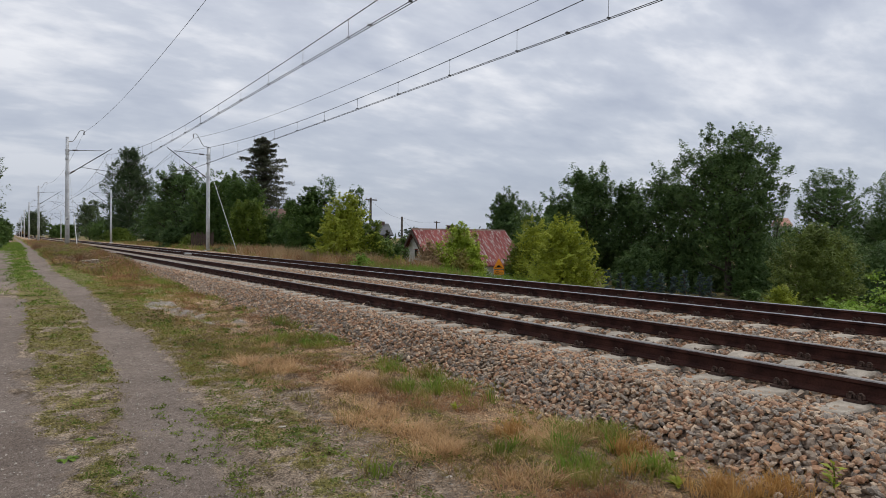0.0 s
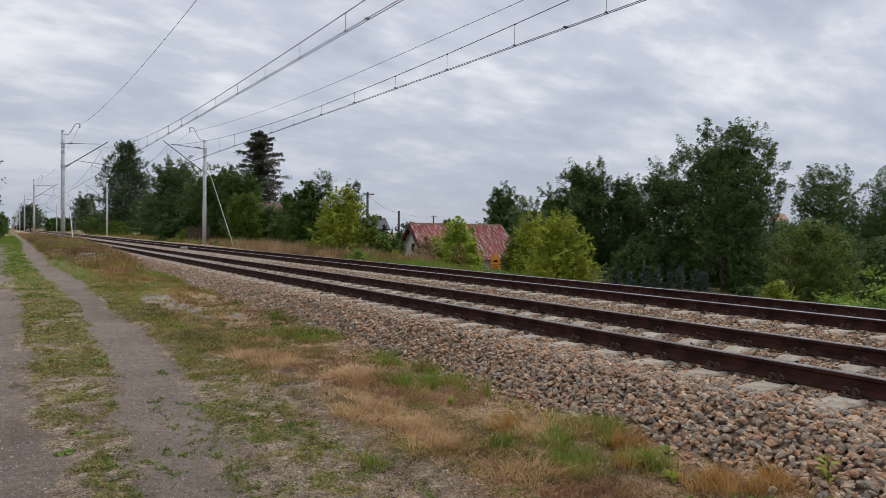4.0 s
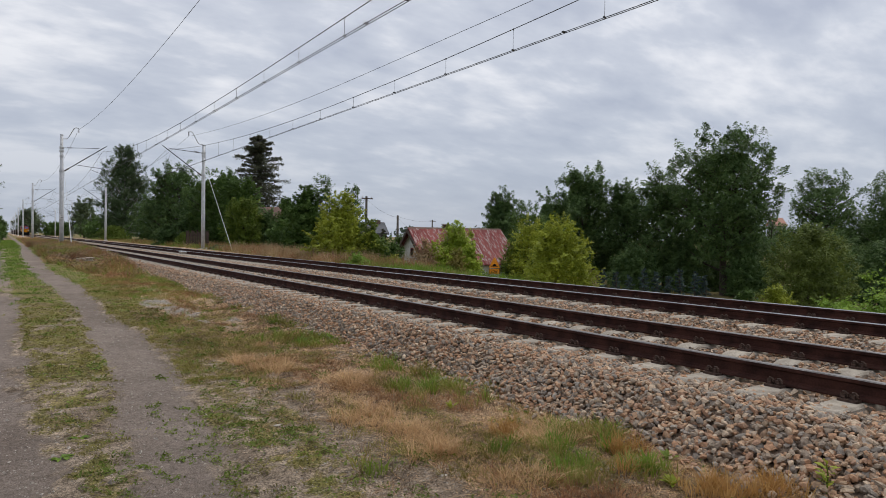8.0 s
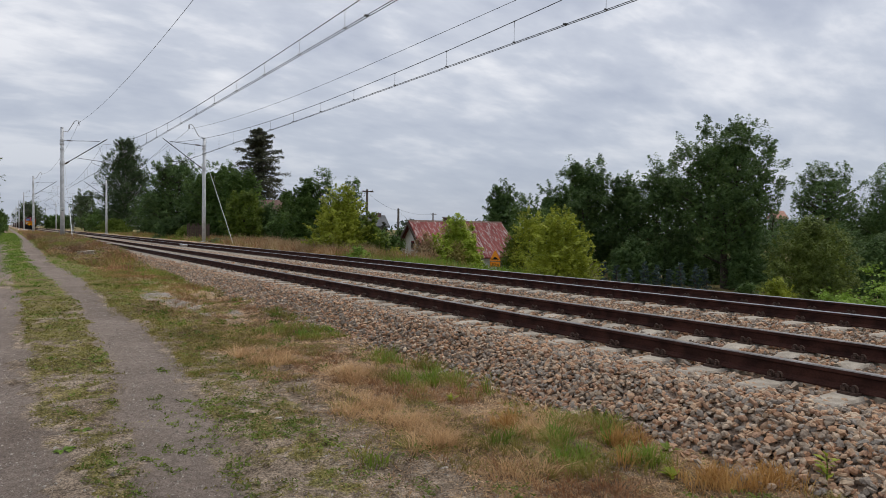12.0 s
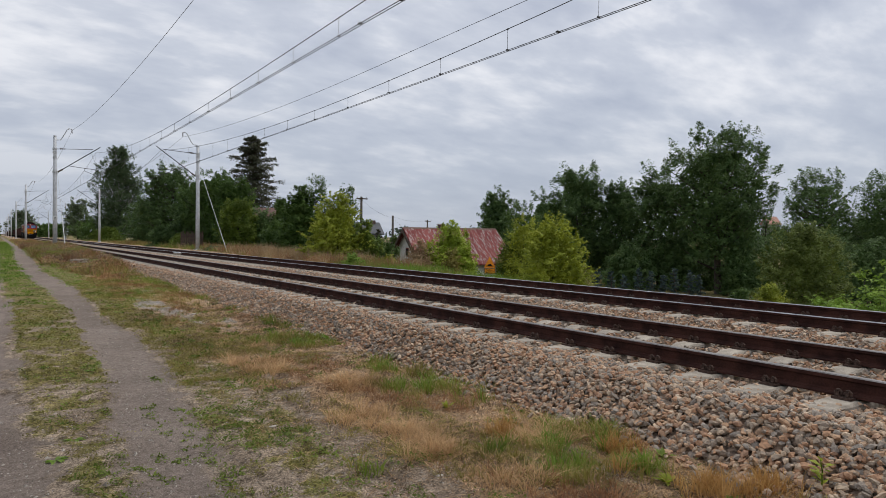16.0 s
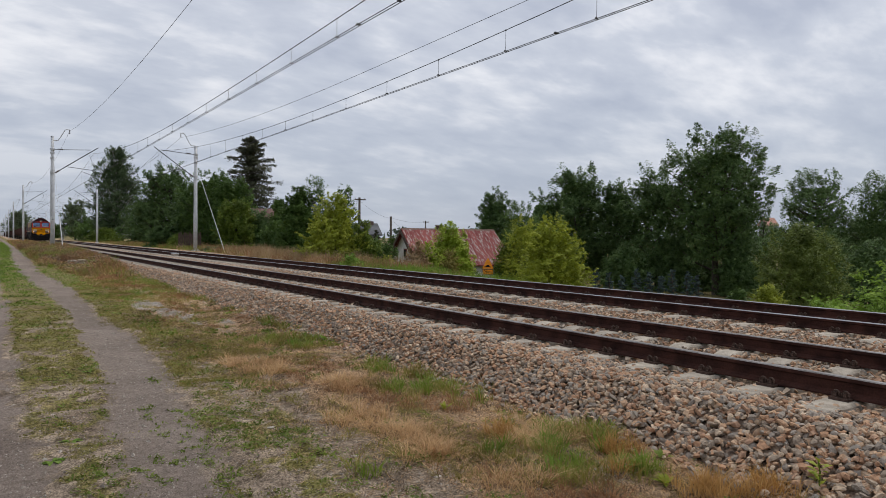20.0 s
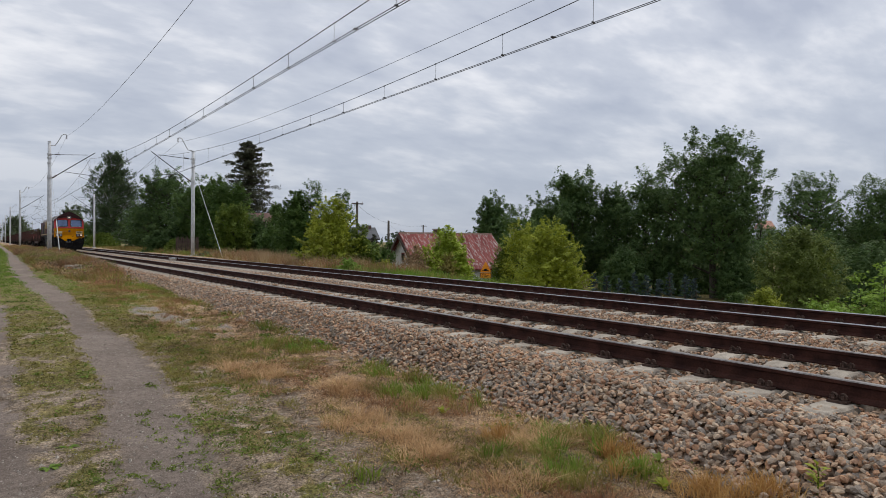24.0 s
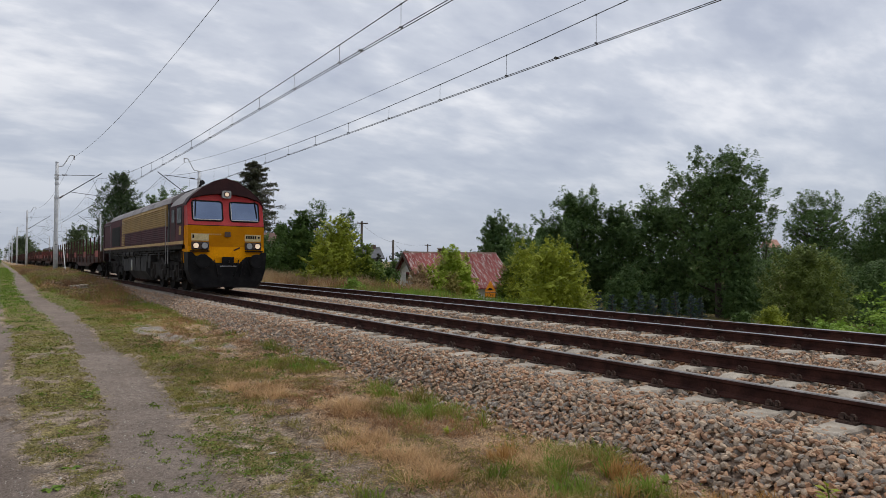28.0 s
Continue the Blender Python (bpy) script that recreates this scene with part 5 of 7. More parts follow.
make_tree("leafy_bush", "bright green bush in front of the red-roofed house", 19.65, 28.10, -2.70, 4.60, 1.55, open_=0.15, low=0.02, kind="shrub", mat="springleaf", leaf_size=0.17, count=13000, clumps=60, seed=12)
make_tree("leafy_bush", "green bush in front of the red-roofed house", 18.01, 27.65, -2.70, 3.56, 1.19, low=0.02, kind="spray", mat="springleaf", leaf_size=0.15, count=8000, clumps=50, seed=13)
make_tree("leafy_bush", "green bush in front of the red-roofed house", 19.48, 26.68, -2.70, 3.41, 0.99, low=0.02, kind="spray", mat="springleaf", leaf_size=0.15, count=6000, clumps=40, seed=14)
make_tree("dry_bush", "half-dead tan shrub in front of the red-roofed house", 17.25, 27.40, -2.45, 3.45, 1.05, open_=0.2, low=0.02, kind="spray", mat="strawgrass", leaf_size=0.14, count=5000, clumps=44, seed=93)
make_tree("dry_bush", "half-dead tan shrub below the bright green bush", 17.90, 25.60, -2.55, 3.10, 0.95, open_=0.2, low=0.02, kind="spray", mat="fadedgrass", leaf_size=0.14, count=4000, clumps=40, seed=94)
make_tree("tall_shrub", "yellow-green shrub beside the track", 15.36, 33.04, -1.90, 5.32, 2.17, open_=0.15, low=0.04, kind="spray", mat="limeleaf", leaf_size=0.19, count=15000, clumps=60, seed=15)
make_tree("tall_shrub", "yellow-green shrub beside the track", 16.71, 32.13, -1.90, 3.89, 1.30, low=0.04, kind="spray", mat="sageleaf", leaf_size=0.18, count=6000, clumps=30, seed=16)
make_tree("tall_shrub", "dark green tall shrub beside the track", 19.00, 50.35, -0.90, 5.01, 1.60, low=0.04, kind="round", mat="midleaf", leaf_size=0.24, count=9000, clumps=46, seed=17)
make_tree("tall_shrub", "dark green tall shrub beside the track", 16.76, 41.72, -1.20, 5.50, 1.80, low=0.04, kind="shrub", mat="midleaf", leaf_size=0.22, count=11000, clumps=46, seed=18)
make_tree("slender_tree", "thin-crowned young tree with loose twigs", 18.11, 42.05, -1.20, 6.47, 1.28, open_=0.5, low=0.35, mat="midleaf", leaf_size=0.17, count=3600, clumps=60, seed=19)
make_tree("slender_tree", "thin-crowned young tree with loose twigs", 18.53, 38.16, -1.60, 5.96, 1.01, open_=0.5, low=0.4, mat="midleaf", leaf_size=0.16, count=2000, clumps=50, seed=20)
make_tree("spruce_tree", "tall blackish spruce with a broken outline", 25.11, 77.10, -0.60, 13.44, 5.0, low=0.2, kind="spruce", mat="needles", leaf_size=0.50, count=15000, clumps=120, seed=21)
make_tree("deciduous_tree", "green tree beside the railway", 19.60, 66.50, -0.40, 7.30, 3.20, low=0.06, mat="midleaf", leaf_size=0.26, count=16000, clumps=56, seed=22)
make_tree("deciduous_tree", "green tree beside the railway", 18.97, 71.48, -0.30, 8.52, 3.31, low=0.08, mat="midleaf", leaf_size=0.28, count=15000, clumps=56, seed=23)
make_tree("deciduous_tree", "dark green loose tree beside the railway", 18.30, 88.37, -0.30, 10.80, 3.95, open_=0.1, low=0.08, mat="broadleaf", leaf_size=0.32, count=15000, clumps=56, seed=24)
make_tree("deciduous_tree", "dark green low tree beside the railway", 19.20, 107.24, -0.20, 7.52, 3.87, low=0.06, mat="broadleaf", leaf_size=0.34, count=10000, seed=25)
make_tree("deciduous_tree", "dark green low tree beside the railway", 17.70, 74.68, -0.30, 6.85, 2.79, low=0.03, mat="broadleaf", leaf_size=0.3, count=11000, seed=26)
make_tree("deciduous_tree", "dark green low tree beside the railway", 19.05, 56.96, -0.60, 4.05, 1.99, low=0.03, mat="broadleaf", leaf_size=0.26, count=8000, seed=27)
make_tree("birch_tree", "tall grey-green birch with a narrow crown", 19.07, 137.47, -0.20, 17.94, 5.6, low=0.1, kind="tall", mat="birchleaf", bark="birchbark", leaf_size=0.36, count=24000, clumps=80, seed=28)
make_tree("deciduous_tree", "pale grey-green tree beside the railway", 15.34, 169.71, -0.10, 9.48, 3.55, open_=0.3, low=0.1, mat="paleleaf", leaf_size=0.45, count=7000, seed=29)
make_tree("deciduous_tree", "dark green low tree beside the railway", 18.34, 155.67, -0.10, 5.00, 6.62, low=0.03, mat="midleaf", leaf_size=0.42, count=8000, seed=30)
make_tree("leafy_bush", "dark round bush beside the second track", 14.03, 72.22, -0.20, 2.32, 1.40, low=0.02, kind="shrub", mat="broadleaf", leaf_size=0.22, count=5000, clumps=30, seed=31)
make_tree("deciduous_tree", "grey-green tree standing far along the line", 8.30, 306.13, 0.00, 11.00, 5.81, low=0.1, mat="paleleaf", leaf_size=0.7, count=5000, seed=32)
make_tree("deciduous_tree", "grey-green tree standing far along the line", 15.60, 265.28, 0.00, 5.21, 5.93, low=0.05, mat="midleaf", leaf_size=0.7, count=5000, seed=33)
make_tree("deciduous_tree", "grey-green tree standing far along the line", -2.05, 360.78, 0.00, 6.98, 4.64, low=0.05, mat="paleleaf", leaf_size=0.7, count=3500, seed=34)
make_tree("roadside_tree", "light-leaved tree overhanging the path side", -3.35, 57.45, -0.20, 9.14, 3.66, low=0.3, mat="paleleaf", leaf_size=0.2, count=9000, clumps=46, seed=35)
make_tree("slender_tree", "loose-crowned dark tree at the field edge", 75.28, 36.79, -4.10, 13.18, 4.27, open_=0.08, low=0.35, kind="broad", mat="broadleaf", leaf_size=0.3, count=11000, clumps=40, seed=36)
make_tree("slender_tree", "loose-crowned dark tree at the field edge", 79.62, 31.52, -4.10, 12.68, 4.39, open_=0.08, low=0.3, kind="broad", mat="broadleaf", leaf_size=0.3, count=12000, clumps=30, seed=37)
make_tree("slender_tree", "thin dark sapling beside the oak", 64.45, 36.67, -4.10, 9.91, 1.02, low=0.5, mat="broadleaf", leaf_size=0.24, count=700, clumps=12, seed=38)
make_tree("large_bush", "broad dull olive bush in the garden", 46.11, 23.54, -3.90, 6.18, 3.58, low=0.04, kind="shrub", mat="oliveleaf", leaf_size=0.2, count=22000, clumps=70, seed=39)
make_tree("deciduous_tree", "dark tree at the field edge", 84.15, 35.66, -4.10, 9.24, 3.59, low=0.1, mat="broadleaf", leaf_size=0.32, count=11000, clumps=40, seed=40)
make_tree("large_bush", "dark bush below the trees", 55.72, 23.18, -3.90, 5.21, 2.58, low=0.04, kind="shrub", mat="broadleaf", leaf_size=0.24, count=9000, clumps=40, seed=41)
make_tree("large_bush", "dark bush below the oak", 54.64, 33.45, -4.00, 4.48, 2.24, low=0.04, kind="shrub", mat="broadleaf", leaf_size=0.26, count=8000, clumps=40, seed=42)
make_tree("large_bush", "dark bush below the row of trees", 49.51, 41.63, -4.00, 4.86, 2.93, low=0.04, kind="shrub", mat="broadleaf", leaf_size=0.28, count=9000, clumps=40, seed=43)
make_tree("large_bush", "dark bush below the row of trees", 54.38, 39.63, -4.00, 5.18, 2.71, low=0.04, kind="shrub", mat="broadleaf", leaf_size=0.28, count=9000, clumps=40, seed=44)
make_tree("large_bush", "dark bush behind the oak", 59.57, 39.77, -4.00, 3.68, 3.12, low=0.02, kind="shrub", mat="broadleaf", leaf_size=0.28, count=7000, clumps=36, seed=45)
make_tree("large_bush", "dark bush behind the olive bush", 62.0, 37.0, -4.00, 6.0, 3.2, low=0.02, kind="shrub", mat="broadleaf", leaf_size=0.28, count=7000, clumps=44, seed=87)
make_tree("large_bush", "dark bush behind the olive bush", 70.5, 33.5, -4.00, 6.2, 4.2, low=0.02, kind="shrub", mat="broadleaf", leaf_size=0.28, count=8000, clumps=44, seed=88)
make_tree("large_bush", "dark bush at the field edge", 74.0, 27.5, -4.00, 6.0, 3.6, low=0.02, kind="shrub", mat="broadleaf", leaf_size=0.28, count=7000, clumps=44, seed=89)
make_tree("leafy_bush", "green bush at the foot of the embankment", 28.26, 17.27, -3.20, 2.11, 0.77, low=0.02, kind="shrub", mat="midleaf", leaf_size=0.16, count=3500, clumps=24, seed=46)
make_tree("leafy_bush", "fresh green low bush beside the track", 13.40, 27.09, -1.20, 1.53, 0.77, low=0.02, kind="shrub", mat="brightleaf", leaf_size=0.13, count=3500, clumps=24, seed=47)
make_tree("leafy_bush", "grey-green low bush beside the mast", 14.00, 51.84, -0.30, 0.62, 1.32, low=0.02, kind="shrub", mat="paleleaf", leaf_size=0.14, count=2500, clumps=24, seed=48)
make_tree("leafy_bush", "low green bush against the white house wall", 26.29, 35.34, -3.00, 2.31, 0.95, low=0.02, kind="shrub", mat="sageleaf", leaf_size=0.15, count=4000, clumps=36, seed=49)
make_tree("leafy_bush", "green shrub overgrowing the end of the red roof", 30.18, 36.41, -3.00, 4.03, 1.21, open_=0.2, low=0.02, kind="spray", mat="sageleaf", leaf_size=0.15, count=5000, clumps=40, seed=50)
make_tree("dark_conifer", "small dark conifer beside the grey house", 24.95, 45.85, -2.20, 3.88, 0.67, low=0.02, kind="spruce", mat="needles", leaf_size=0.25, count=2500, clumps=40, seed=51)
make_tree("leafy_bush", "green bush beside the grey house", 22.20, 40.47, -2.00, 3.14, 1.90, low=0.02, kind="shrub", mat="midleaf", leaf_size=0.2, count=4500, clumps=40, seed=52)
make_tree("leafy_bush", "green bush behind the red-roofed house", 27.07, 46.84, -2.40, 3.66, 1.02, low=0.02, kind="shrub", mat="midleaf", leaf_size=0.2, count=3500, clumps=36, seed=53)
make_tree("leafy_bush", "green bush between the shrubs and the house", 17.76, 31.40, -2.40, 2.54, 1.08, low=0.02, kind="shrub", mat="limeleaf", leaf_size=0.13, count=5000, clumps=40, seed=54)
make_tree("leafy_bush", "green bush overgrowing the end of the red roof", 30.92, 35.92, -2.80, 4.12, 1.21, low=0.02, kind="spray", mat="midleaf", leaf_size=0.15, count=6000, clumps=46, seed=55)
make_tree("leafy_bush", "light green low bush at the field edge", 33.37, 18.69, -3.20, 2.04, 1.02, low=0.02, kind="shrub", mat="limeleaf", leaf_size=0.13, count=5000, clumps=40, seed=56)
make_tree("leafy_bush", "green bush below the trees beside the railway", 17.85, 48.15, -0.80, 3.16, 1.93, low=0.02, kind="shrub", mat="midleaf", leaf_size=0.2, count=8000, clumps=50, seed=57)
make_tree("young_tree", "light green young tree beside the railway", 17.15, 56.46, -0.50, 4.97, 1.95, low=0.05, kind="round", mat="sageleaf", leaf_size=0.22, count=11000, clumps=60, seed=58)
make_tree("leafy_bush", "light green bush beside the railway", 16.61, 132.55, -0.10, 2.60, 3.0, low=0.02, kind="shrub", mat="sageleaf", leaf_size=0.4, count=3500, clumps=36, seed=59)
make_tree("leafy_bush", "light green bush by the board fence", 14.13, 64.95, -0.20, 1.44, 1.07, low=0.02, kind="shrub", mat="sageleaf", leaf_size=0.18, count=2500, clumps=36, seed=60)
make_tree("field_tree", "dark tree in the belt across the field", 109.58, 65.58, -4.00, 7.66, 4.70, low=0.02, kind="shrub", mat="broadleaf", leaf_size=0.55, count=2600, clumps=30, seed=61)
make_tree("field_tree", "dark tree in the belt across the field", 114.12, 62.60, -4.00, 8.31, 4.70, low=0.02, kind="shrub", mat="broadleaf", leaf_size=0.55, count=2600, clumps=30, seed=62)
make_tree("field_tree", "dark tree in the belt across the field", 118.25, 59.88, -4.00, 7.96, 4.70, low=0.02, kind="shrub", mat="broadleaf", leaf_size=0.55, count=2600, clumps=30, seed=63)
make_tree("field_tree", "dark tree in the belt across the field", 122.37, 57.17, -4.00, 8.60, 4.70, low=0.02, kind="shrub", mat="broadleaf", leaf_size=0.55, count=2600, clumps=30, seed=64)
make_tree("field_tree", "dark tree in the belt across the field", 126.09, 54.71, -4.00, 8.25, 4.70, low=0.02, kind="shrub", mat="broadleaf", leaf_size=0.55, count=2600, clumps=30, seed=65)
make_tree("field_tree", "dark tree in the belt across the field", 130.22, 52.01, -4.00, 8.89, 4.70, low=0.02, kind="shrub", mat="broadleaf", leaf_size=0.55, count=2600, clumps=30, seed=66)
make_tree("field_tree", "dark tree in the belt across the field", 133.93, 49.55, -4.00, 8.34, 4.70, low=0.02, kind="shrub", mat="broadleaf", leaf_size=0.55, count=2600, clumps=30, seed=67)
make_tree("field_tree", "dark tree in the belt across the field", 69.54, 91.93, -4.00, 5.90, 4.70, low=0.02, kind="shrub", mat="broadleaf", leaf_size=0.55, count=2600, clumps=30, seed=68)
make_tree("field_tree", "dark tree in the belt across the field", 73.26, 89.49, -4.00, 6.44, 4.70, low=0.02, kind="shrub", mat="broadleaf", leaf_size=0.55, count=2600, clumps=30, seed=69)
make_tree("blue_conifer", "blue-green columnar conifer in a garden row", 33.40, 30.66, -4.00, 3.17, 0.61, low=0.02, kind="spruce", mat="bluefir", leaf_size=0.2, count=2200, clumps=36, seed=70)
make_tree("blue_conifer", "blue-green columnar conifer in a garden row", 34.12, 30.17, -4.00, 2.95, 0.61, low=0.02, kind="spruce", mat="bluefir", leaf_size=0.2, count=2200, clumps=36, seed=71)
make_tree("blue_conifer", "blue-green columnar conifer in a garden row", 34.88, 29.67, -4.00, 2.73, 0.61, low=0.02, kind="spruce", mat="bluefir", leaf_size=0.2, count=2200, clumps=36, seed=72)
make_tree("blue_conifer", "blue-green columnar conifer in a garden row", 35.70, 29.14, -4.00, 3.19, 0.61, low=0.02, kind="spruce", mat="bluefir", leaf_size=0.2, count=2200, clumps=36, seed=73)
make_tree("blue_conifer", "blue-green columnar conifer in a garden row", 36.40, 28.68, -4.00, 2.97, 0.61, low=0.02, kind="spruce", mat="bluefir", leaf_size=0.2, count=2200, clumps=36, seed=74)
make_tree("blue_conifer", "blue-green columnar conifer in a garden row", 37.09, 28.21, -4.00, 2.76, 0.61, low=0.02, kind="spruce", mat="bluefir", leaf_size=0.2, count=2200, clumps=36, seed=75)
make_tree("blue_conifer", "blue-green columnar conifer in a garden row", 37.72, 27.81, -4.00, 3.22, 0.61, low=0.02, kind="spruce", mat="bluefir", leaf_size=0.2, count=2200, clumps=36, seed=76)
make_tree("blue_conifer", "blue-green columnar conifer in a garden row", 38.61, 27.22, -4.00, 3.00, 0.61, low=0.02, kind="spruce", mat="bluefir", leaf_size=0.2, count=2200, clumps=36, seed=77)
make_tree("blue_conifer", "blue-green columnar conifer in a garden row", 39.08, 26.90, -4.00, 2.78, 0.61, low=0.02, kind="spruce", mat="bluefir", leaf_size=0.2, count=2200, clumps=36, seed=78)



for x, y, h, r, sd in ((-1.7, 62.0, 0.9, 1.1, 81), (-1.5, 82.0, 1.2, 1.3, 82), (-1.4, 105.0, 1.7, 1.7, 83), (-1.8, 140.0, 2.8, 2.4, 84), (-3.0, 200.0, 5.0, 4.0, 85), (-6.0, 300.0, 9.0, 7.0, 86)):
    make_tree("leafy_bush", "green overgrown bush on the bank beside the path", x, y, float(ground_z(x, y)) - 0.05, h, r, low=0.02, kind="shrub", mat="midleaf", leaf_size=0.24 + 0.002 * y, count=3500, clumps=36, seed=sd)


def make_far_woods():
    """The low woods at the end of the view, all round the place."""
    rng = np.random.default_rng(77)
    pos, nrm, size = [], [], []
    for k in range(300):
        a = rng.uniform(0, 2 * math.pi)
        d = rng.uniform(260, 520)
        x, y = d * math.sin(a), d * math.cos(a)
        if -14 < x < 34 and y > 0:
            continue
        h, r = rng.uniform(5, 9.5) * (1.0 if y > -50 else 1.5), rng.uniform(4, 9)
        m = 80
        q = rng.normal(0, 1, (m, 3))
        q /= np.linalg.norm(q, axis=1)[:, None]
        q *= (0.6 + 0.5 * rng.random((m, 1)))
        pos.append(np.stack([x + q[:, 0] * r, y + q[:, 1] * r, -3.0 + h * 0.5 + q[:, 2] * h * 0.52], -1))
        nrm.append(q)
    v, f = leaves(np.concatenate(pos), np.concatenate(nrm), 1.7, rng, 0.8)
    ob = raw("far_woods", v, f, M["haze"])
    tagged(ob, "distant low line of woods on the horizon", "woods", kind="stuff")


make_far_woods()


def blades(name, words, category, spots, height, width, mat, seed, lean=0.35, jitter=0.03, per=1, simple=False, tuft=0.0):
    """Grass: narrow bent blades that rise from the ground at the spots (n, 2); tuft: they fan out round each spot."""
    rng = np.random.default_rng(seed)
    n = len(spots) * per
    o = rng.normal(0, 1, (n, 2)) * (tuft or jitter)
    p = np.repeat(spots, per, axis=0) + o
    z = ground_z(p[:, 0], p[:, 1])
    h = height * rng.uniform(0.45, 1.15, n)
    a, w = rng.uniform(0, 2 * np.pi, n), width * rng.uniform(0.7, 1.3, n)
    l = lean * h * rng.uniform(0.2, 1.6, n)
    if tuft:
        a = np.arctan2(o[:, 1], o[:, 0]) + rng.normal(0, 0.5, n)
        far = np.hypot(o[:, 0], o[:, 1]) / tuft
        l = lean * h * (0.25 + 0.55 * far) * rng.uniform(0.6, 1.3, n)
        h = h * np.clip(1.15 - 0.22 * far, 0.3, 1.2)
    dx, dy = np.cos(a), np.sin(a)
    ang2 = a + rng.normal(0, 0.9, n) + 1.57
    wx, wy = np.cos(ang2) * w, np.sin(ang2) * w

    def at(f, bend, wf):
        return np.stack([p[:, 0] + dx * l * bend + wx * wf, p[:, 1] + dy * l * bend + wy * wf, z - 0.012 + h * f], -1)
    i = np.arange(n)[:, None]
    if simple:
        v = np.stack([at(0, 0, -0.5), at(0, 0, 0.5), at(0.95, 0.9, 0)], 1).reshape(-1, 3)
        f = i * 3 + np.array([[0, 1, 2]])
    else:
        v = np.stack([at(0, 0, -0.5), at(0, 0, 0.5), at(0.6, 0.32, -0.42), at(0.6, 0.32, 0.42), at(0.97, 1.0, 0)], 1).reshape(-1, 3)
        f = (i[:, :, None] * 5 + np.array([[(0, 1, 3), (0, 3, 2), (2, 3, 4)]])).reshape(-1, 3)
    return tagged(raw(name, v, f, M[mat]), words, category, kind="stuff")


def leaflets(name, words, category, spots, size, mat, seed, rise, spread, per, narrow=0.5):
    """Small leaves lying and half standing close to the ground, in bunches round the spots."""
    rng = np.random.default_rng(seed)
    p = np.repeat(spots, per, axis=0)
    n = len(p)
    p = p + rng.normal(0, spread, (n, 2))
    q = np.stack([p[:, 0], p[:, 1], ground_z(p[:, 0], p[:, 1]) + rng.uniform(0.0, rise, n)], -1)
    v, f = leaves(q, rng.normal(0, 0.45, (n, 3)) + (0, 0, 0.9), size * np.clip(1 + 0.12 * (p[:, 1] - 6), 1, 1.8), rng, narrow, 3)
    return tagged(raw(name, v, f, M[mat]), words, category, kind="stuff")


def spots_where(rng, n, x0, x1, y0, y1, density):
    """Random spots, denser near the front, kept with the chance that density(x, y) gives."""
    y = y0 + (y1 - y0) * rng.random(n) ** 1.7
    x = rng.uniform(x0, x1, n)
    keep = rng.random(n) < density(x, y)
    return np.stack([x[keep], y[keep]], -1)


def blob(x, y, cx, cy, rx, ry):
    return np.clip(1.35 - np.hypot((x - cx) / rx, (y - cy) / ry), 0, 1)


def toe(y):
    """Where the ballast slope meets the ground."""
    return 4.22 + 0.5 * smoothstep(5, 9, y) + 0.45 * smoothstep(9, 50, y)


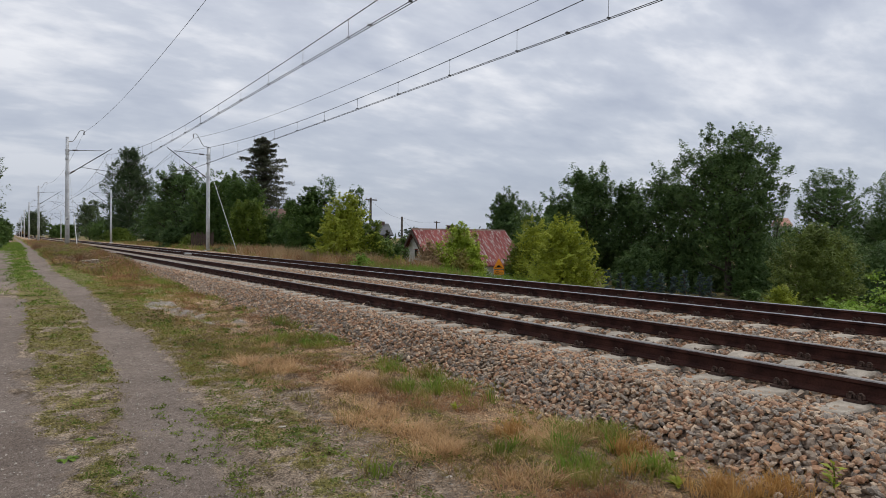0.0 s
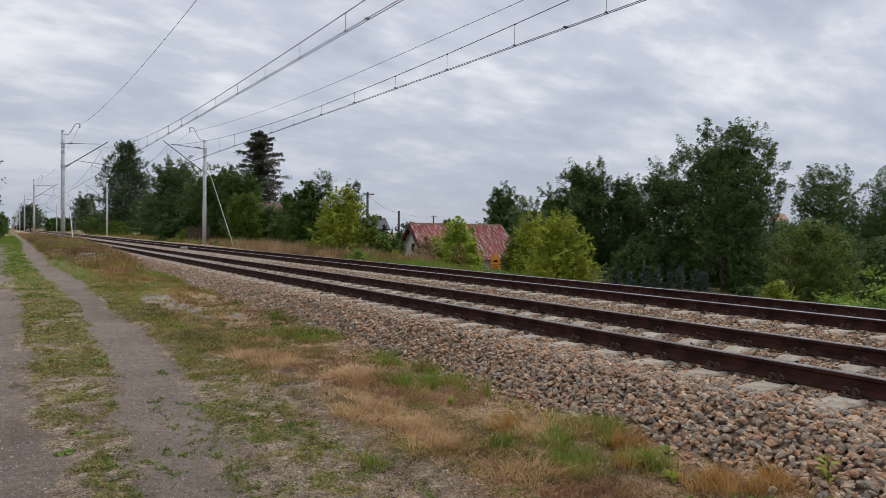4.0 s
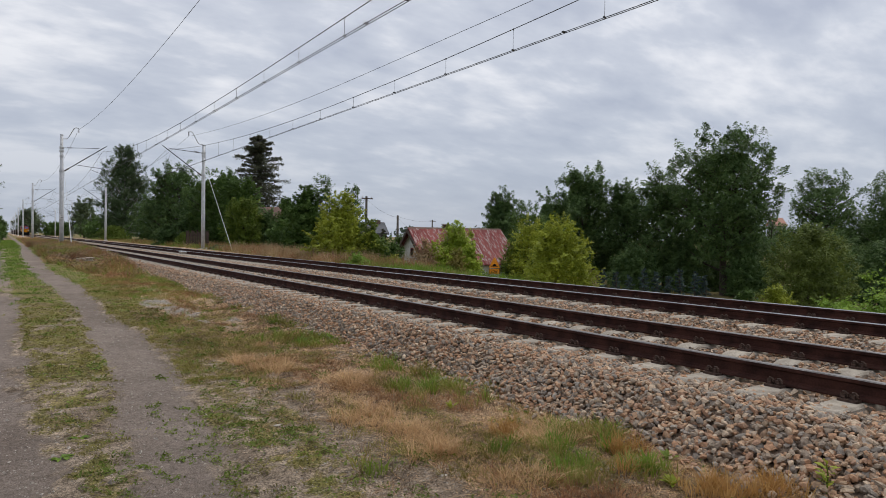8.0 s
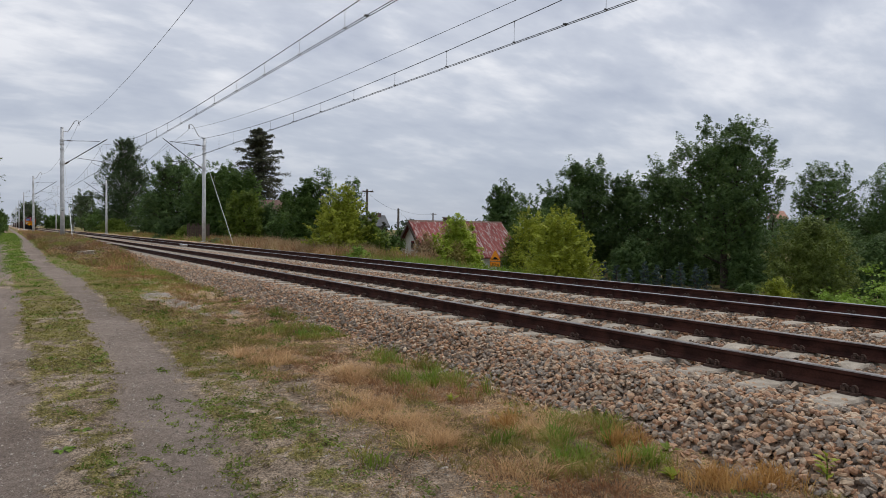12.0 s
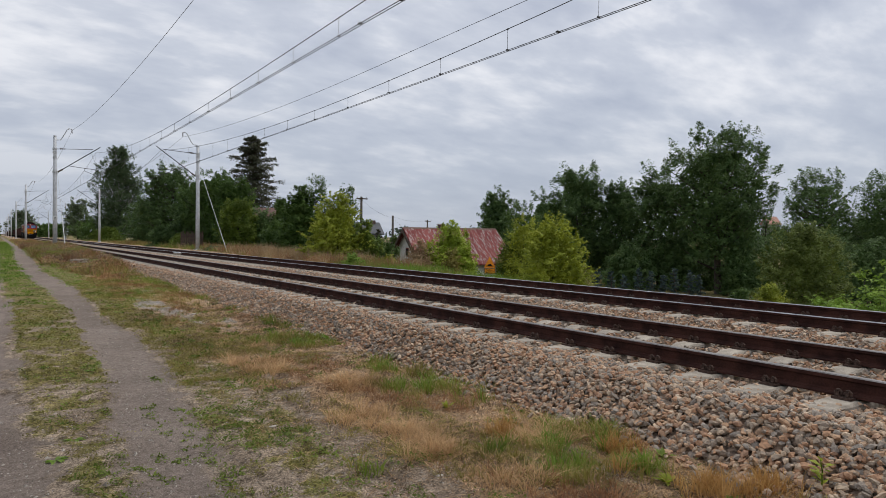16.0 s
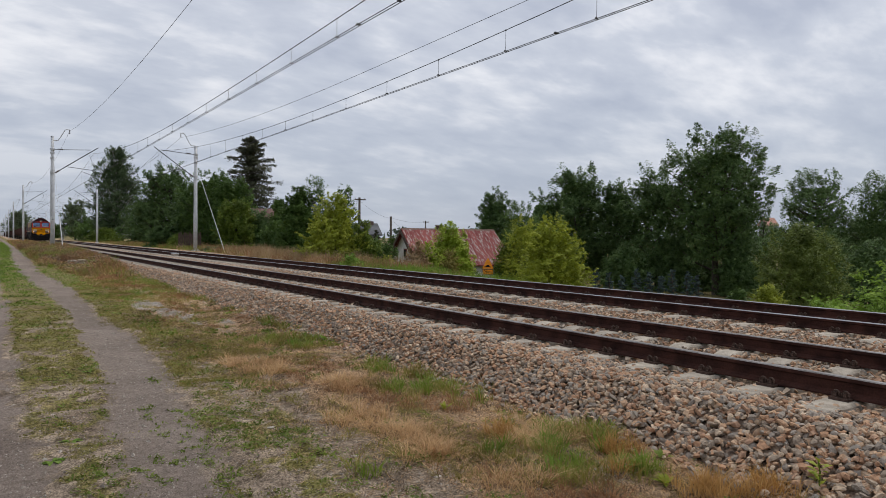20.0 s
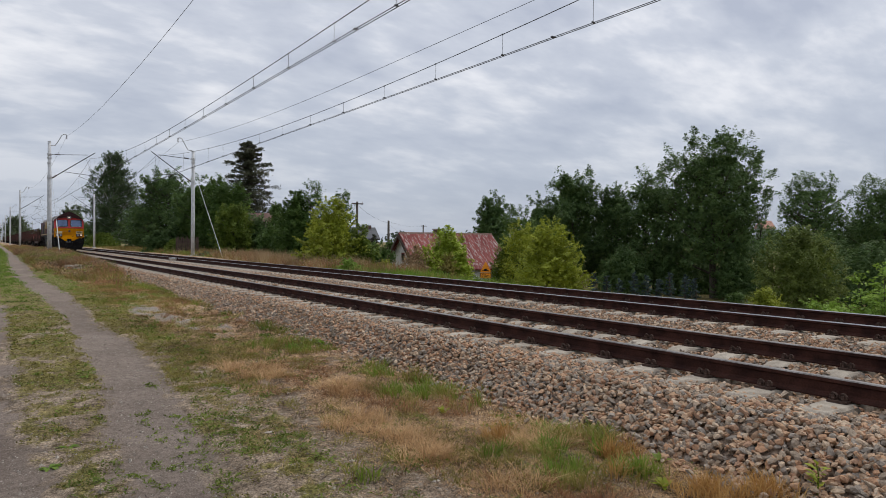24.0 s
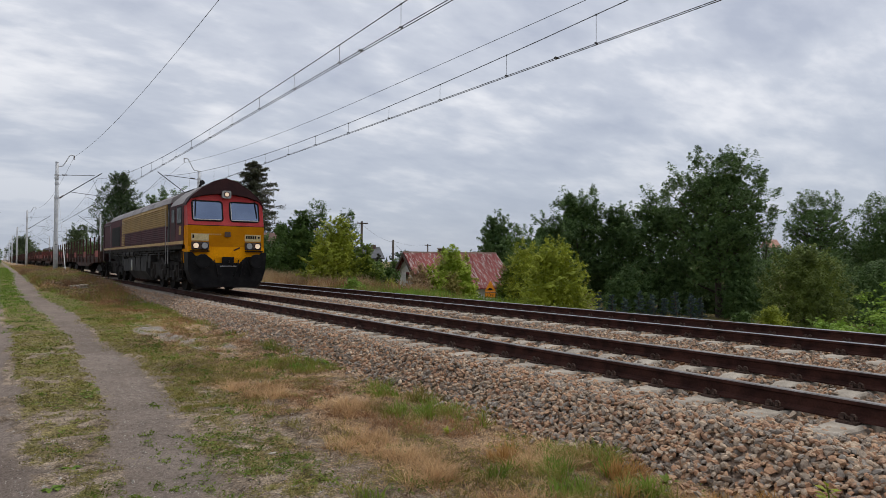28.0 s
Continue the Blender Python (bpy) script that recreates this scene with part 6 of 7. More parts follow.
def make_grass():
    rng = np.random.default_rng(11)
    off = lambda x, y: smoothstep(toe(y) + 0.15, toe(y) - 0.25, x) * (1 - 0.85 * gravelly(x, y))
    # low growth in the mossy patches: small leaves close to the earth
    fleck = lambda x, y: smoothstep(0.40, 0.62, 0.45 * fbm(x * 7, y * 5, 44) + 0.55 * fbm(x * 19, y * 15, 48))
    d = lambda x, y: mossy(x, y) ** 1.3 * off(x, y) * (0.10 + 0.90 * fleck(x, y))
    leaflets("short_turf", "low olive and brownish turf in ragged patches", "grass", spots_where(rng, 38000, -1.4, 4.2, 3.2, 17, d), 0.024, "turfleaf", 1, 0.014, 0.024, 6)
    d = lambda x, y: mossy(x, y) ** 1.3 * off(x, y) * smoothstep(0.50, 0.66, fbm(x * 1.6, y * 1.1, 43) + 0.13 * smoothstep(15, 22, y) + 0.05 * smoothstep(5.8, 4.5, y)) * smoothstep(0.44, 0.62, 0.5 * fbm(x * 7, y * 5, 45) + 0.5 * fbm(x * 17, y * 13, 49)) * (0.45 + 0.55 * smoothstep(13, 20, y))
    leaflets("green_turf", "patches of low green turf along the footpath", "grass", spots_where(rng, 24000, -1.4, 2.9, 3.2, 20, d), 0.028, "greenturf", 2, 0.022, 0.028, 7)
    d = lambda x, y: mossy(x, y) * off(x, y)
    blades("turf_grass", "short grass blades standing in the turf", "grass", spots_where(rng, 9000, -1.4, 3.6, 3.2, 26, d), 0.035, 0.006, "turfleaf", 31, 1.2, 0.03, 10, tuft=0.03, simple=True)
    blades("verge_stubble", "olive and tan grass stubble beside the path", "grass", spots_where(rng, 9000, 1.5, 3.2, 7.5, 24, lambda x, y: off(x, y) * (1 - path_bare(x, y)) * smoothstep(0.36, 0.6, fbm(x * 1.8, y * 1.2, 47))), 0.05, 0.008, "fadedgrass", 39, 1.3, 0.03, 8, tuft=0.045, simple=True)
    # small tufts in the path
    tufts = np.array([(1.47, 8.0), (1.2, 6.69), (1.14, 6.4), (1.41, 6.44), (1.15, 5.8), (0.98, 5.11), (0.91, 4.68), (1.1, 4.96), (1.28, 4.86), (0.73, 5.26), (0.62, 4.8), (0.55, 4.95), (0.46, 4.67), (1.24, 4.42), (1.36, 4.5), (0.81, 6.68), (0.6, 5.1), (0.66, 4.4), (0.8, 4.9), (1.7, 6.9), (1.8, 7.6), (1.6, 5.0)])
    t = np.repeat(tufts, 6, axis=0) + rng.normal(0, 1, (len(tufts) * 6, 2)) * (0.03, 0.075)
    leaflets("path_tufts", "small green tufts growing in the path", "grass", t, 0.028, "greenturf", 3, 0.022, 0.024, 9)
    t = np.stack([rng.uniform(1.25, 2.2, 90), rng.uniform(3.9, 6.4, 90)], -1)
    t = np.repeat(t[fbm(t[:, 0] * 3, t[:, 1] * 3, 46) > 0.53], 5, axis=0)
    leaflets("green_patches", "loose patches of low green plants beside the path", "grass", t + rng.normal(0, 1, t.shape) * (0.05, 0.08), 0.030, "greenturf", 33, 0.024, 0.028, 7)
    # dead leaves and broken stems on the earth
    d = lambda x, y: (0.25 + 0.75 * dryness(x, y)) * off(x, y) * smoothstep(1.6, 2.2, x)
    leaflets("dead_litter", "brown dead leaves and broken stems on the earth", "litter", spots_where(rng, 16000, 1.5, 4.9, 1.8, 15, d), 0.034, "litter", 34, 0.018, 0.04, 4, 0.22)
    # lying straw and long bleached clumps
    d = lambda x, y: (0.22 + 0.78 * dryness(x, y)) * off(x, y) * smoothstep(1.4, 2.1, x) * (1 - path_bare(x, y))
    blades("fallen_straw", "matted fallen straw on the earth", "dry grass", spots_where(rng, 44000, 1.5, 4.9, 1.8, 16, d), 0.030, 0.006, "drygrass", 5, 4.2, 0.03, 1)
    blades("fallen_stems", "brown fallen stems matted on the earth", "dry grass", spots_where(rng, 30000, 1.7, 4.9, 1.8, 16, d), 0.030, 0.006, "redgrass", 35, 4.2, 0.03, 1)

    d = lambda x, y: off(x, y) * smoothstep(1.7, 2.5, x) * np.clip((fbm(x * 2.3, y * 1.8, 54) - 0.40) * 5, 0.05, 1)
    blades("dead_stems", "dark dead stems lying among the straw", "dry grass", spots_where(rng, 20000, 1.7, 4.8, 1.8, 14, d), 0.030, 0.007, "deadstem", 26, 3.6, 0.03, 1)
    blades("dead_tufts", "low tufts of brown dead weeds", "dry weeds", spots_where(rng, 900, 2.0, 4.8, 1.8, 16, d), 0.07, 0.006, "deadstem", 27, 1.2, 0.03, 16, tuft=0.03)
    # low green plants among the straw
    d = lambda x, y: off(x, y) * smoothstep(1.8, 2.3, x) * smoothstep(0.52, 0.66, fbm(x * 2.6, y * 2.2, 59)) * smoothstep(0.46, 0.62, fbm(x * 8, y * 8, 60))
    leaflets("straw_greens", "low green plants growing through the straw", "grass", spots_where(rng, 12000, 1.8, 4.8, 2.2, 15, d), 0.030, "greenturf", 36, 0.04, 0.03, 7)

    def straw(x, y):
        c = np.maximum.reduce([blob(x, y, 2.74, 5.3, 0.24, 0.42), blob(x, y, 2.84, 4.65, 0.22, 0.3), blob(x, y, 2.7, 4.15, 0.2, 0.22), blob(x, y, 2.72, 8.1, 0.33, 0.55), blob(x, y, 3.17, 6.5, 0.26, 0.36), blob(x, y, 2.78, 3.3, 0.26, 0.16), blob(x, y, 3.55, 2.85, 0.28, 0.22) * 0.2, blob(x, y, 3.59, 3.8, 0.2, 0.16),
                               blob(x, y, 3.1, 9.6, 0.4, 0.3) * 0.5, blob(x, y, 3.9, 4.1, 0.14, 0.2), blob(x, y, 3.85, 2.4, 0.4, 0.3) * 0.12, blob(x, y, 3.55, 3.9, 0.18, 0.2), blob(x, y, 3.1, 6.3, 0.2, 0.3)])
        return np.clip(c * (0.2 + 1.3 * fbm(x * 5, y * 5, 51)), 0, 1)
    blades("dry_grass_clumps", "long bleached dry grass in loose clumps", "dry grass", spots_where(rng, 3300, 1.9, 4.7, 2.0, 12, straw), 0.13, 0.0055, "drygrass", 4, 1.4, 0.02, 42, tuft=0.035)
    d = lambda x, y: (0.15 + dryness(x, y)) * off(x, y) * smoothstep(1.9, 2.4, x) * np.clip((fbm(x * 2.0, y * 1.5, 53) - 0.42) * 6, 0, 1)
    blades("low_straw", "low tufts of straw and faded grass", "dry grass", spots_where(rng, 4200, 1.9, 5.2, 1.8, 30, d), 0.045, 0.006, "drygrass", 17, 2.0, 0.03, 20, tuft=0.03)
    d = lambda x, y: smoothstep(2.2, 2.9, x) * smoothstep(toe(y) + 0.2, toe(y) - 0.1, x) * np.clip((fbm(x * 1.5, y * 1.1, 57) - 0.53) * 8, 0, 1) * (1 - 0.7 * gravelly(x, y))
    blades("russet_weeds", "russet dry weeds along the foot of the ballast", "dry weeds", spots_where(rng, 7000, 2.0, 5.4, 1.8, 40, d), 0.085, 0.006, "redgrass", 6, 1.2, 0.03, 18, tuft=0.035)
    d = lambda x, y: smoothstep(1.9, 2.7, x) * smoothstep(toe(y) + 0.2, toe(y) - 0.1, x) * np.clip((fbm(x * 1.6, y * 1.2, 58) - 0.52) * 7, 0, 1) * (1 - 0.7 * gravelly(x, y))
    blades("faded_grass_patches", "faded olive grass patches among the straw", "grass", spots_where(rng, 8000, 1.9, 5.3, 1.8, 40, d), 0.065, 0.007, "fadedgrass", 16, 1.2, 0.03, 18, tuft=0.035)

    def golden(x, y):
        c = np.maximum.reduce([blob(x, y, 3.62, 3.06, 0.11, 0.10), blob(x, y, 3.92, 2.55, 0.26, 0.16) * 0.38, blob(x, y, 4.22, 2.32, 0.2, 0.14) * 0.4, blob(x, y, 3.5, 4.22, 0.10, 0.12), blob(x, y, 3.95, 3.35, 0.12, 0.08)])
        return np.clip(c * np.clip((fbm(x * 7, y * 7, 64) - 0.25) * 2.2, 0, 1), 0, 1)
    blades("golden_tufts", "upright golden dry grass tufts by the ballast", "dry grass", spots_where(rng, 5000, 3.2, 4.6, 2.0, 6, golden), 0.17, 0.0055, "goldgrass", 40, 0.8, 0.02, 22, tuft=0.028)
    # green clumps at the ballast foot
    def green(x, y):
        c = np.maximum.reduce([blob(x, y, 3.35, 3.25, 0.22, 0.16) * 0.7, blob(x, y, 3.85, 3.05, 0.2, 0.15) * 0.6, blob(x, y, 4.3, 3.75, 0.26, 0.22), blob(x, y, 4.0, 4.0, 0.16, 0.2), blob(x, y, 3.58, 3.7, 0.16, 0.16), blob(x, y, 3.75, 3.55, 0.2, 0.2), blob(x, y, 4.15, 6.9, 0.3, 0.65), blob(x, y, 4.05, 5.75, 0.40, 0.55) * 0.6, blob(x, y, 3.55, 6.1, 0.2, 0.3), blob(x, y, 2.05, 4.1, 0.16, 0.2) * 0.35, blob(x, y, 4.1, 9.4, 0.5, 0.4) * 1.5, blob(x, y, 3.65, 9.8, 0.5, 0.35) * 1.5, blob(x, y, 4.6, 9.4, 0.3, 0.35) * 1.4, blob(x, y, 4.3, 11.6, 0.25, 0.8), blob(x, y, 4.45, 14.0, 0.25, 0.9), blob(x, y, 4.6, 17.5, 0.3, 1.5), blob(x, y, 4.3, 22.0, 0.35, 1.8), blob(x, y, 3.2, 3.9, 0.2, 0.2)])
        return np.clip(c * np.clip((fbm(x * 4, y * 4, 61) - 0.27) * 2.4, 0, 1) * 0.9, 0, 1)
    blades("green_grass_clumps", "green grass clumps at the foot of the ballast", "grass", spots_where(rng, 4500, 2.0, 5.3, 2.4, 26, green), 0.15, 0.008, "grass", 7, 0.9, 0.02, 26, tuft=0.03)
    blades("olive_grass_clumps", "pale olive grass clumps at the foot of the ballast", "grass", spots_where(rng, 5000, 2.0, 5.3, 2.4, 26, lambda x, y: np.clip(green(x + 0.12, y + 0.1) * 1.2, 0, 1)), 0.15, 0.007, "fadedgrass", 25, 1.0, 0.02, 22, tuft=0.035)
    blades("fresh_grass_clumps", "fresh green grass at the foot of the ballast", "grass", spots_where(rng, 4000, 2.0, 5.3, 2.4, 26, lambda x, y: 0.6 * green(x, y) * (fbm(x * 2, y * 2, 63) > 0.46)), 0.16, 0.008, "freshgrass", 8, 0.8, 0.02, 24, tuft=0.03)
    # taller growth round the mast and beside the path further off
    edge = lambda y: np.interp(y, [19, 24, 30, 34, 63], [3.3, 2.7, 2.1, 1.6, 1.6])
    d = lambda x, y: smoothstep(edge(y), edge(y) + 0.4, x) * smoothstep(5.3, 4.7, x) * smoothstep(24, 33, y) * (np.hypot((x - 3.0) / 0.8, (y - 32.5) / 4.0) > 1)
    for nm, words, mat, seed, cut, hh in (("tall_dry_weeds", "tall straw-coloured weeds round the foot of the mast", "drygrass", 71, 0.52, 0.36), ("tall_dead_weeds", "tall dark dead weeds round the foot of the mast", "deadstem", 75, 0.48, 0.36), ("tall_russet_weeds", "tall russet weeds round the foot of the mast", "redgrass", 72, 0.42, 0.42), ("tall_faded_weeds", "tall faded green weeds round the foot of the mast", "fadedgrass", 73, 0.38, 0.34), ("tall_green_weeds", "green weeds round the foot of the mast", "grass", 74, 0.42, 0.30)):
        blades(nm, words, "weeds", spots_where(rng, 10000, 1.6, 5.2, 18, 130, lambda x, y: 0.5 * d(x, y) * np.clip((fbm(x * 0.9, y * 0.4, seed) - cut) * 6, 0, 1)), hh, 0.02, mat, seed, 0.8, 0.05, 9, simple=True, tuft=0.07)
    d = lambda x, y: np.clip((fbm(x * 0.6, y * 0.4, 65) - 0.35) * 4, 0, 1) * (1 - path_bare(x, y)) * (0.12 + 0.88 * smoothstep(16, 25, y))
    blades("verge_grass", "green grass verge beside the path", "grass", spots_where(rng, 20000, -6, 2.9, 11, 110, lambda x, y: d(x, y) * (1 - 0.75 * smoothstep(1.6, 2.6, x) * smoothstep(24, 18, y))), 0.08, 0.016, "freshgrass", 12, 1.1, 0.05, 10, simple=True, tuft=0.06)
    blades("lush_verge", "lush green grass strip between the path and the bank", "grass", spots_where(rng, 12000, -3.0, 1.1, 17, 110, lambda x, y: smoothstep(20, 30, y) * np.clip((fbm(x * 1.5, y * 0.9, 96) - 0.38) * 5, 0.05, 1) * (1 - path_bare(x, y))), 0.11, 0.022, "freshgrass", 24, 0.9, 0.05, 10, simple=True, tuft=0.06)
    d = lambda x, y: smoothstep(1.9, 2.4, x) * smoothstep(toe(y) + 0.2, toe(y) - 0.2, x) * np.clip((fbm(x * 1.1, y * 0.7, 69) - 0.44) * 6, 0, 1) * (1 - 0.9 * gravelly(x, y))
    blades("faded_verge", "faded tan and olive grass on the verge", "grass", spots_where(rng, 6000, 1.9, 5.2, 9, 40, d), 0.075, 0.011, "fadedgrass", 20, 1.2, 0.05, 10, simple=True, tuft=0.06)
    # mounds of tall weeds between the path and the mast
    mounds = [(4.3, 34.5, 0.3), (4.0, 37.0, 0.35), (4.6, 33.0, 0.25), (2.3, 38.5, 0.35), (2.9, 38.0, 0.3)]
    for k in range(70):
        y = 36.5 + 36 * rng.random() ** 1.2
        mounds.append((rng.uniform(edge(y) + 0.2, 4.9), y, rng.uniform(0.16, 0.42)))
    for nm, words, mat, sd, cut in (("russet_seed_heads", "russet seed heads and leaves of tall weeds by the mast", "redgrass", 141, 0.44), ("green_weed_leaves", "green leaves of tall weeds by the mast", "greenturf", 142, 0.52), ("brown_weed_leaves", "withered brown leaves of tall weeds by the mast", "litter", 143, 0.48), ("dark_weed_leaves", "dark withered leaves of tall weeds by the mast", "deadstem", 144, 0.47)):
        d = lambda x, y: smoothstep(edge(y), edge(y) + 0.4, x) * smoothstep(5.2, 4.7, x) * smoothstep(27, 34, y) * smoothstep(cut, cut + 0.1, fbm(x * 1.6, y * 0.8, sd)) * (np.hypot((x - 3.0) / 0.7, (y - 33.5) / 2.4) > 1)
        leaflets(nm, words, "weeds", spots_where(rng, 2600, 1.6, 5.2, 26, 70, d), 0.042, mat, sd, 0.44, 0.10, 9)
    for nm, words, mat, sd in (("russet_weed_mound", "mounds of russet seeding weeds by the mast", "redgrass", 91), ("straw_weed_mound", "mounds of brown seeding grass by the mast", "litter", 92), ("olive_weed_mound", "mounds of olive weeds by the mast", "fadedgrass", 93), ("green_weed_mound", "mounds of green weeds by the mast", "grass", 94)):
        own = [q for i, q in enumerate(mounds) if (i + sd) % 4 == 0 or (i * 7 + sd) % 5 == 0]
        p = np.concatenate([np.stack([rng.normal(x, r * 0.55, 70), rng.normal(y, r * 0.8, 70)], -1) for x, y, r in own])
        blades(nm, words, "weeds", p, 0.52, 0.020, mat, sd, 0.7, 0.05, 7, simple=True, tuft=0.07)
    d = lambda x, y: smoothstep(2.3, 3.0, x) * smoothstep(5.2, 4.6, x) * window(y, 15, 33, 3) * (1 - 0.85 * gravelly(x, y))
    for nm, words, mat, seed, cut, hh in (("low_russet_weeds", "low russet weeds beside the ballast", "redgrass", 81, 0.50, 0.11), ("low_olive_weeds", "low olive weeds beside the ballast", "fadedgrass", 82, 0.40, 0.10), ("low_green_weeds", "low green weeds beside the ballast", "freshgrass", 83, 0.46, 0.10)):
        blades(nm, words, "weeds", spots_where(rng, 5000, 2.2, 5.2, 12, 36, lambda x, y: d(x, y) * np.clip((fbm(x * 1.2, y * 0.7, seed) - cut) * 7, 0, 1)), hh, 0.012, mat, seed, 0.9, 0.04, 12, simple=True, tuft=0.06)
    # beyond the second track
    d = lambda x, y: np.clip((fbm(x * 0.9, y * 0.5, 67) - 0.42) * 6, 0, 1)
    strip = lambda x, y: window(y, 30, 47, 2.0) + 0.05 + 0.9 * blob(x, y, 17.6, 26.6, 1.6, 1.0)
    blades("far_dry_grass", "tall dry grass with pale plumes beyond the second track", "dry grass", spots_where(rng, 9000, 12.9, 18.4, 25, 62, lambda x, y: d(x, y) * strip(x, y)), 0.80, 0.024, "strawgrass", 14, 0.6, 0.06, 8, simple=True, tuft=0.10)
    blades("far_russet_grass", "russet dry weeds beyond the second track", "dry weeds", spots_where(rng, 5000, 12.9, 17.5, 25, 100, lambda x, y: np.clip((fbm(x * 0.8, y * 0.4, 167) - 0.46) * 6, 0, 1) * (0.2 + strip(x, y))), 0.65, 0.026, "redgrass", 37, 0.7, 0.06, 8, simple=True, tuft=0.10)
    blades("far_olive_grass", "olive tall grass beyond the second track", "grass", spots_where(rng, 5000, 12.9, 18.5, 25, 100, lambda x, y: np.clip((fbm(x * 0.8, y * 0.4, 168) - 0.42) * 6, 0, 1) * 0.8), 0.55, 0.028, "turfleaf", 38, 0.7, 0.06, 8, simple=True, tuft=0.10)
    blades("far_weeds", "bright green weeds beside the second track", "weeds", spots_where(rng, 5000, 12.9, 17.0, 14, 75, lambda x, y: np.clip((fbm(x * 0.5, y * 0.3, 68) - 0.42) * 6, 0, 1) * (1.4 * window(y, 22, 29, 1.5) + 0.4 * window(y, 15, 22, 1) + 0.5 * window(y, 47, 75, 2))), 0.42, 0.03, "freshgrass", 18, 0.7, 0.08, 10, simple=True, tuft=0.1)
    blades("far_green_grass", "faded green grass beyond the second track", "grass", spots_where(rng, 16000, 12.9, 24.0, 3, 140, lambda x, y: 0.05 + 0.6 * np.clip((fbm(x * 0.6, y * 0.4, 169) - 0.40) * 5, 0, 1)), 0.30, 0.026, "fadedgrass", 15, 0.7, 0.08, 7, simple=True, tuft=0.09)


make_grass()


def make_leafy_weeds():
    """Broad-leaved small weeds: a rosette of pointed leaves each."""
    rng = np.random.default_rng(19)
    for k, (x, y, s, mat, words) in enumerate(((0.51, 6.0, 0.09, "freshgrass", "flat green rosette weed on the trodden ground"), (0.35, 5.5, 0.09, "freshgrass", "flat green rosette weed on the trodden ground"), (0.92, 8.8, 0.09, "freshgrass", "flat green rosette weed on the trodden ground"),
                                              (3.55, 5.15, 0.10, "limeleaf", "small broad-leaved weed in dry grass"), (4.32, 2.07, 0.085, "limeleaf", "small yellow-green seedling on the ballast edge"), (4.3, 9.5, 0.2, "brightleaf", "leafy green weed at the ballast foot"), (4.1, 3.1, 0.10, "grass", "small broad-leaved weed in dry grass"), (3.7, 2.75, 0.12, "limeleaf", "small broad-leaved weed in dry grass"))):
        n = 14 if mat != "freshgrass" else 18
        up = 0.25 if mat == "freshgrass" else 0.9
        upright = k == 4
        z = float(ballast_z(x)) + 0.04 if upright else float(ground_z(x, y))
        weed = thing("leafy_weed", words, "weed", (x, y, z), 0, "leafy weeds")
        if upright:
            part("stem", tubed([(0, 0, -0.04), (0.01, 0, 0.08), (0.0, 0.01, 0.16)], [0.006, 0.005, 0.003], 5), M["grass"], weed)
        for i in range(n):
            a, e = rng.uniform(0, 6.28), up * rng.uniform(0.4, 1.1)
            d, w = Vector((math.cos(a) * math.cos(e), math.sin(a) * math.cos(e), math.sin(e))), Vector((-math.sin(a), math.cos(a), 0))
            size = s * rng.uniform(0.7, 1.2)
            foot = Vector((0.01 * math.sin(i), 0, 0.011 * i if upright else 0.0))
            wide = (0.3 if upright else 0.16) * size
            mid, tip = foot + d * size * 0.5, foot + d * size - Vector((0, 0, size * 0.2))
            crease = mid - Vector((0, 0, size * 0.04))
            v = [tuple(foot), tuple(mid + w * wide), tuple(tip), tuple(mid - w * wide), tuple(crease)]
            raw("leaf", np.array(v), np.array([(0, 1, 4), (1, 2, 4), (2, 3, 4), (3, 0, 4)]), M[mat], weed)


make_leafy_weeds()


def make_vine(x, y, base, height, seed):
    """Arching bright shoots with feathered leaves, as on young ash or robinia sprouts."""
    rng = np.random.default_rng(seed)
    v = thing("leafy_shrub", "bright green leafy sprouts beyond the second track", "bush", (x, y, base), 0, "bright sprouts")
    stems, pos, nrm = bmesh.new(), [], []
    for k in range(16):
        a, r = rng.uniform(0, 6.28), rng.uniform(0.1, 0.62)
        h = height * rng.uniform(0.45, 1.15)
        pts = [(0.35 * r * math.cos(a), 0.35 * r * math.sin(a), 0), (0.6 * r * math.cos(a), 0.6 * r * math.sin(a), h * 0.6), (1.0 * r * math.cos(a), 1.0 * r * math.sin(a), h), (1.25 * r * math.cos(a), 1.25 * r * math.sin(a), h * 1.02)]
        tube(stems, pts, [0.016, 0.012, 0.007, 0.004], 5)
        for i in range(9):
            t = (0.25 + 0.75 * (i + rng.random()) / 9) * 2.999
            q = np.array(Vector(pts[int(t)]).lerp(Vector(pts[int(t) + 1]), t % 1))
            b, rise = rng.uniform(0, 6.28), rng.uniform(0.0, 1.1)
            d = np.array((math.cos(b), math.sin(b), rise))
            side = np.array((-math.sin(b), math.cos(b), 0.0))
            ln = rng.uniform(0.22, 0.42)
            for m in range(8):
                f = (m + 1) / 8
                c = q + d * ln * f - np.array((0, 0, 0.3 * ln * f * f))
                for sd in (-1, 1):
                    pos.append(c + side * sd * 0.045 + rng.normal(0, 0.025, 3))
                    nrm.append((0.35 * side[0] * sd + 0.3 * d[0], 0.35 * side[1] * sd + 0.3 * d[1], 0.8))
    part("stem", stems, M["bark"], v)
    lv, lf = leaves(np.array(pos), np.array(nrm), 0.088, rng, 0.55)
    raw("leaves", lv, lf, M["brightleaf"], v)


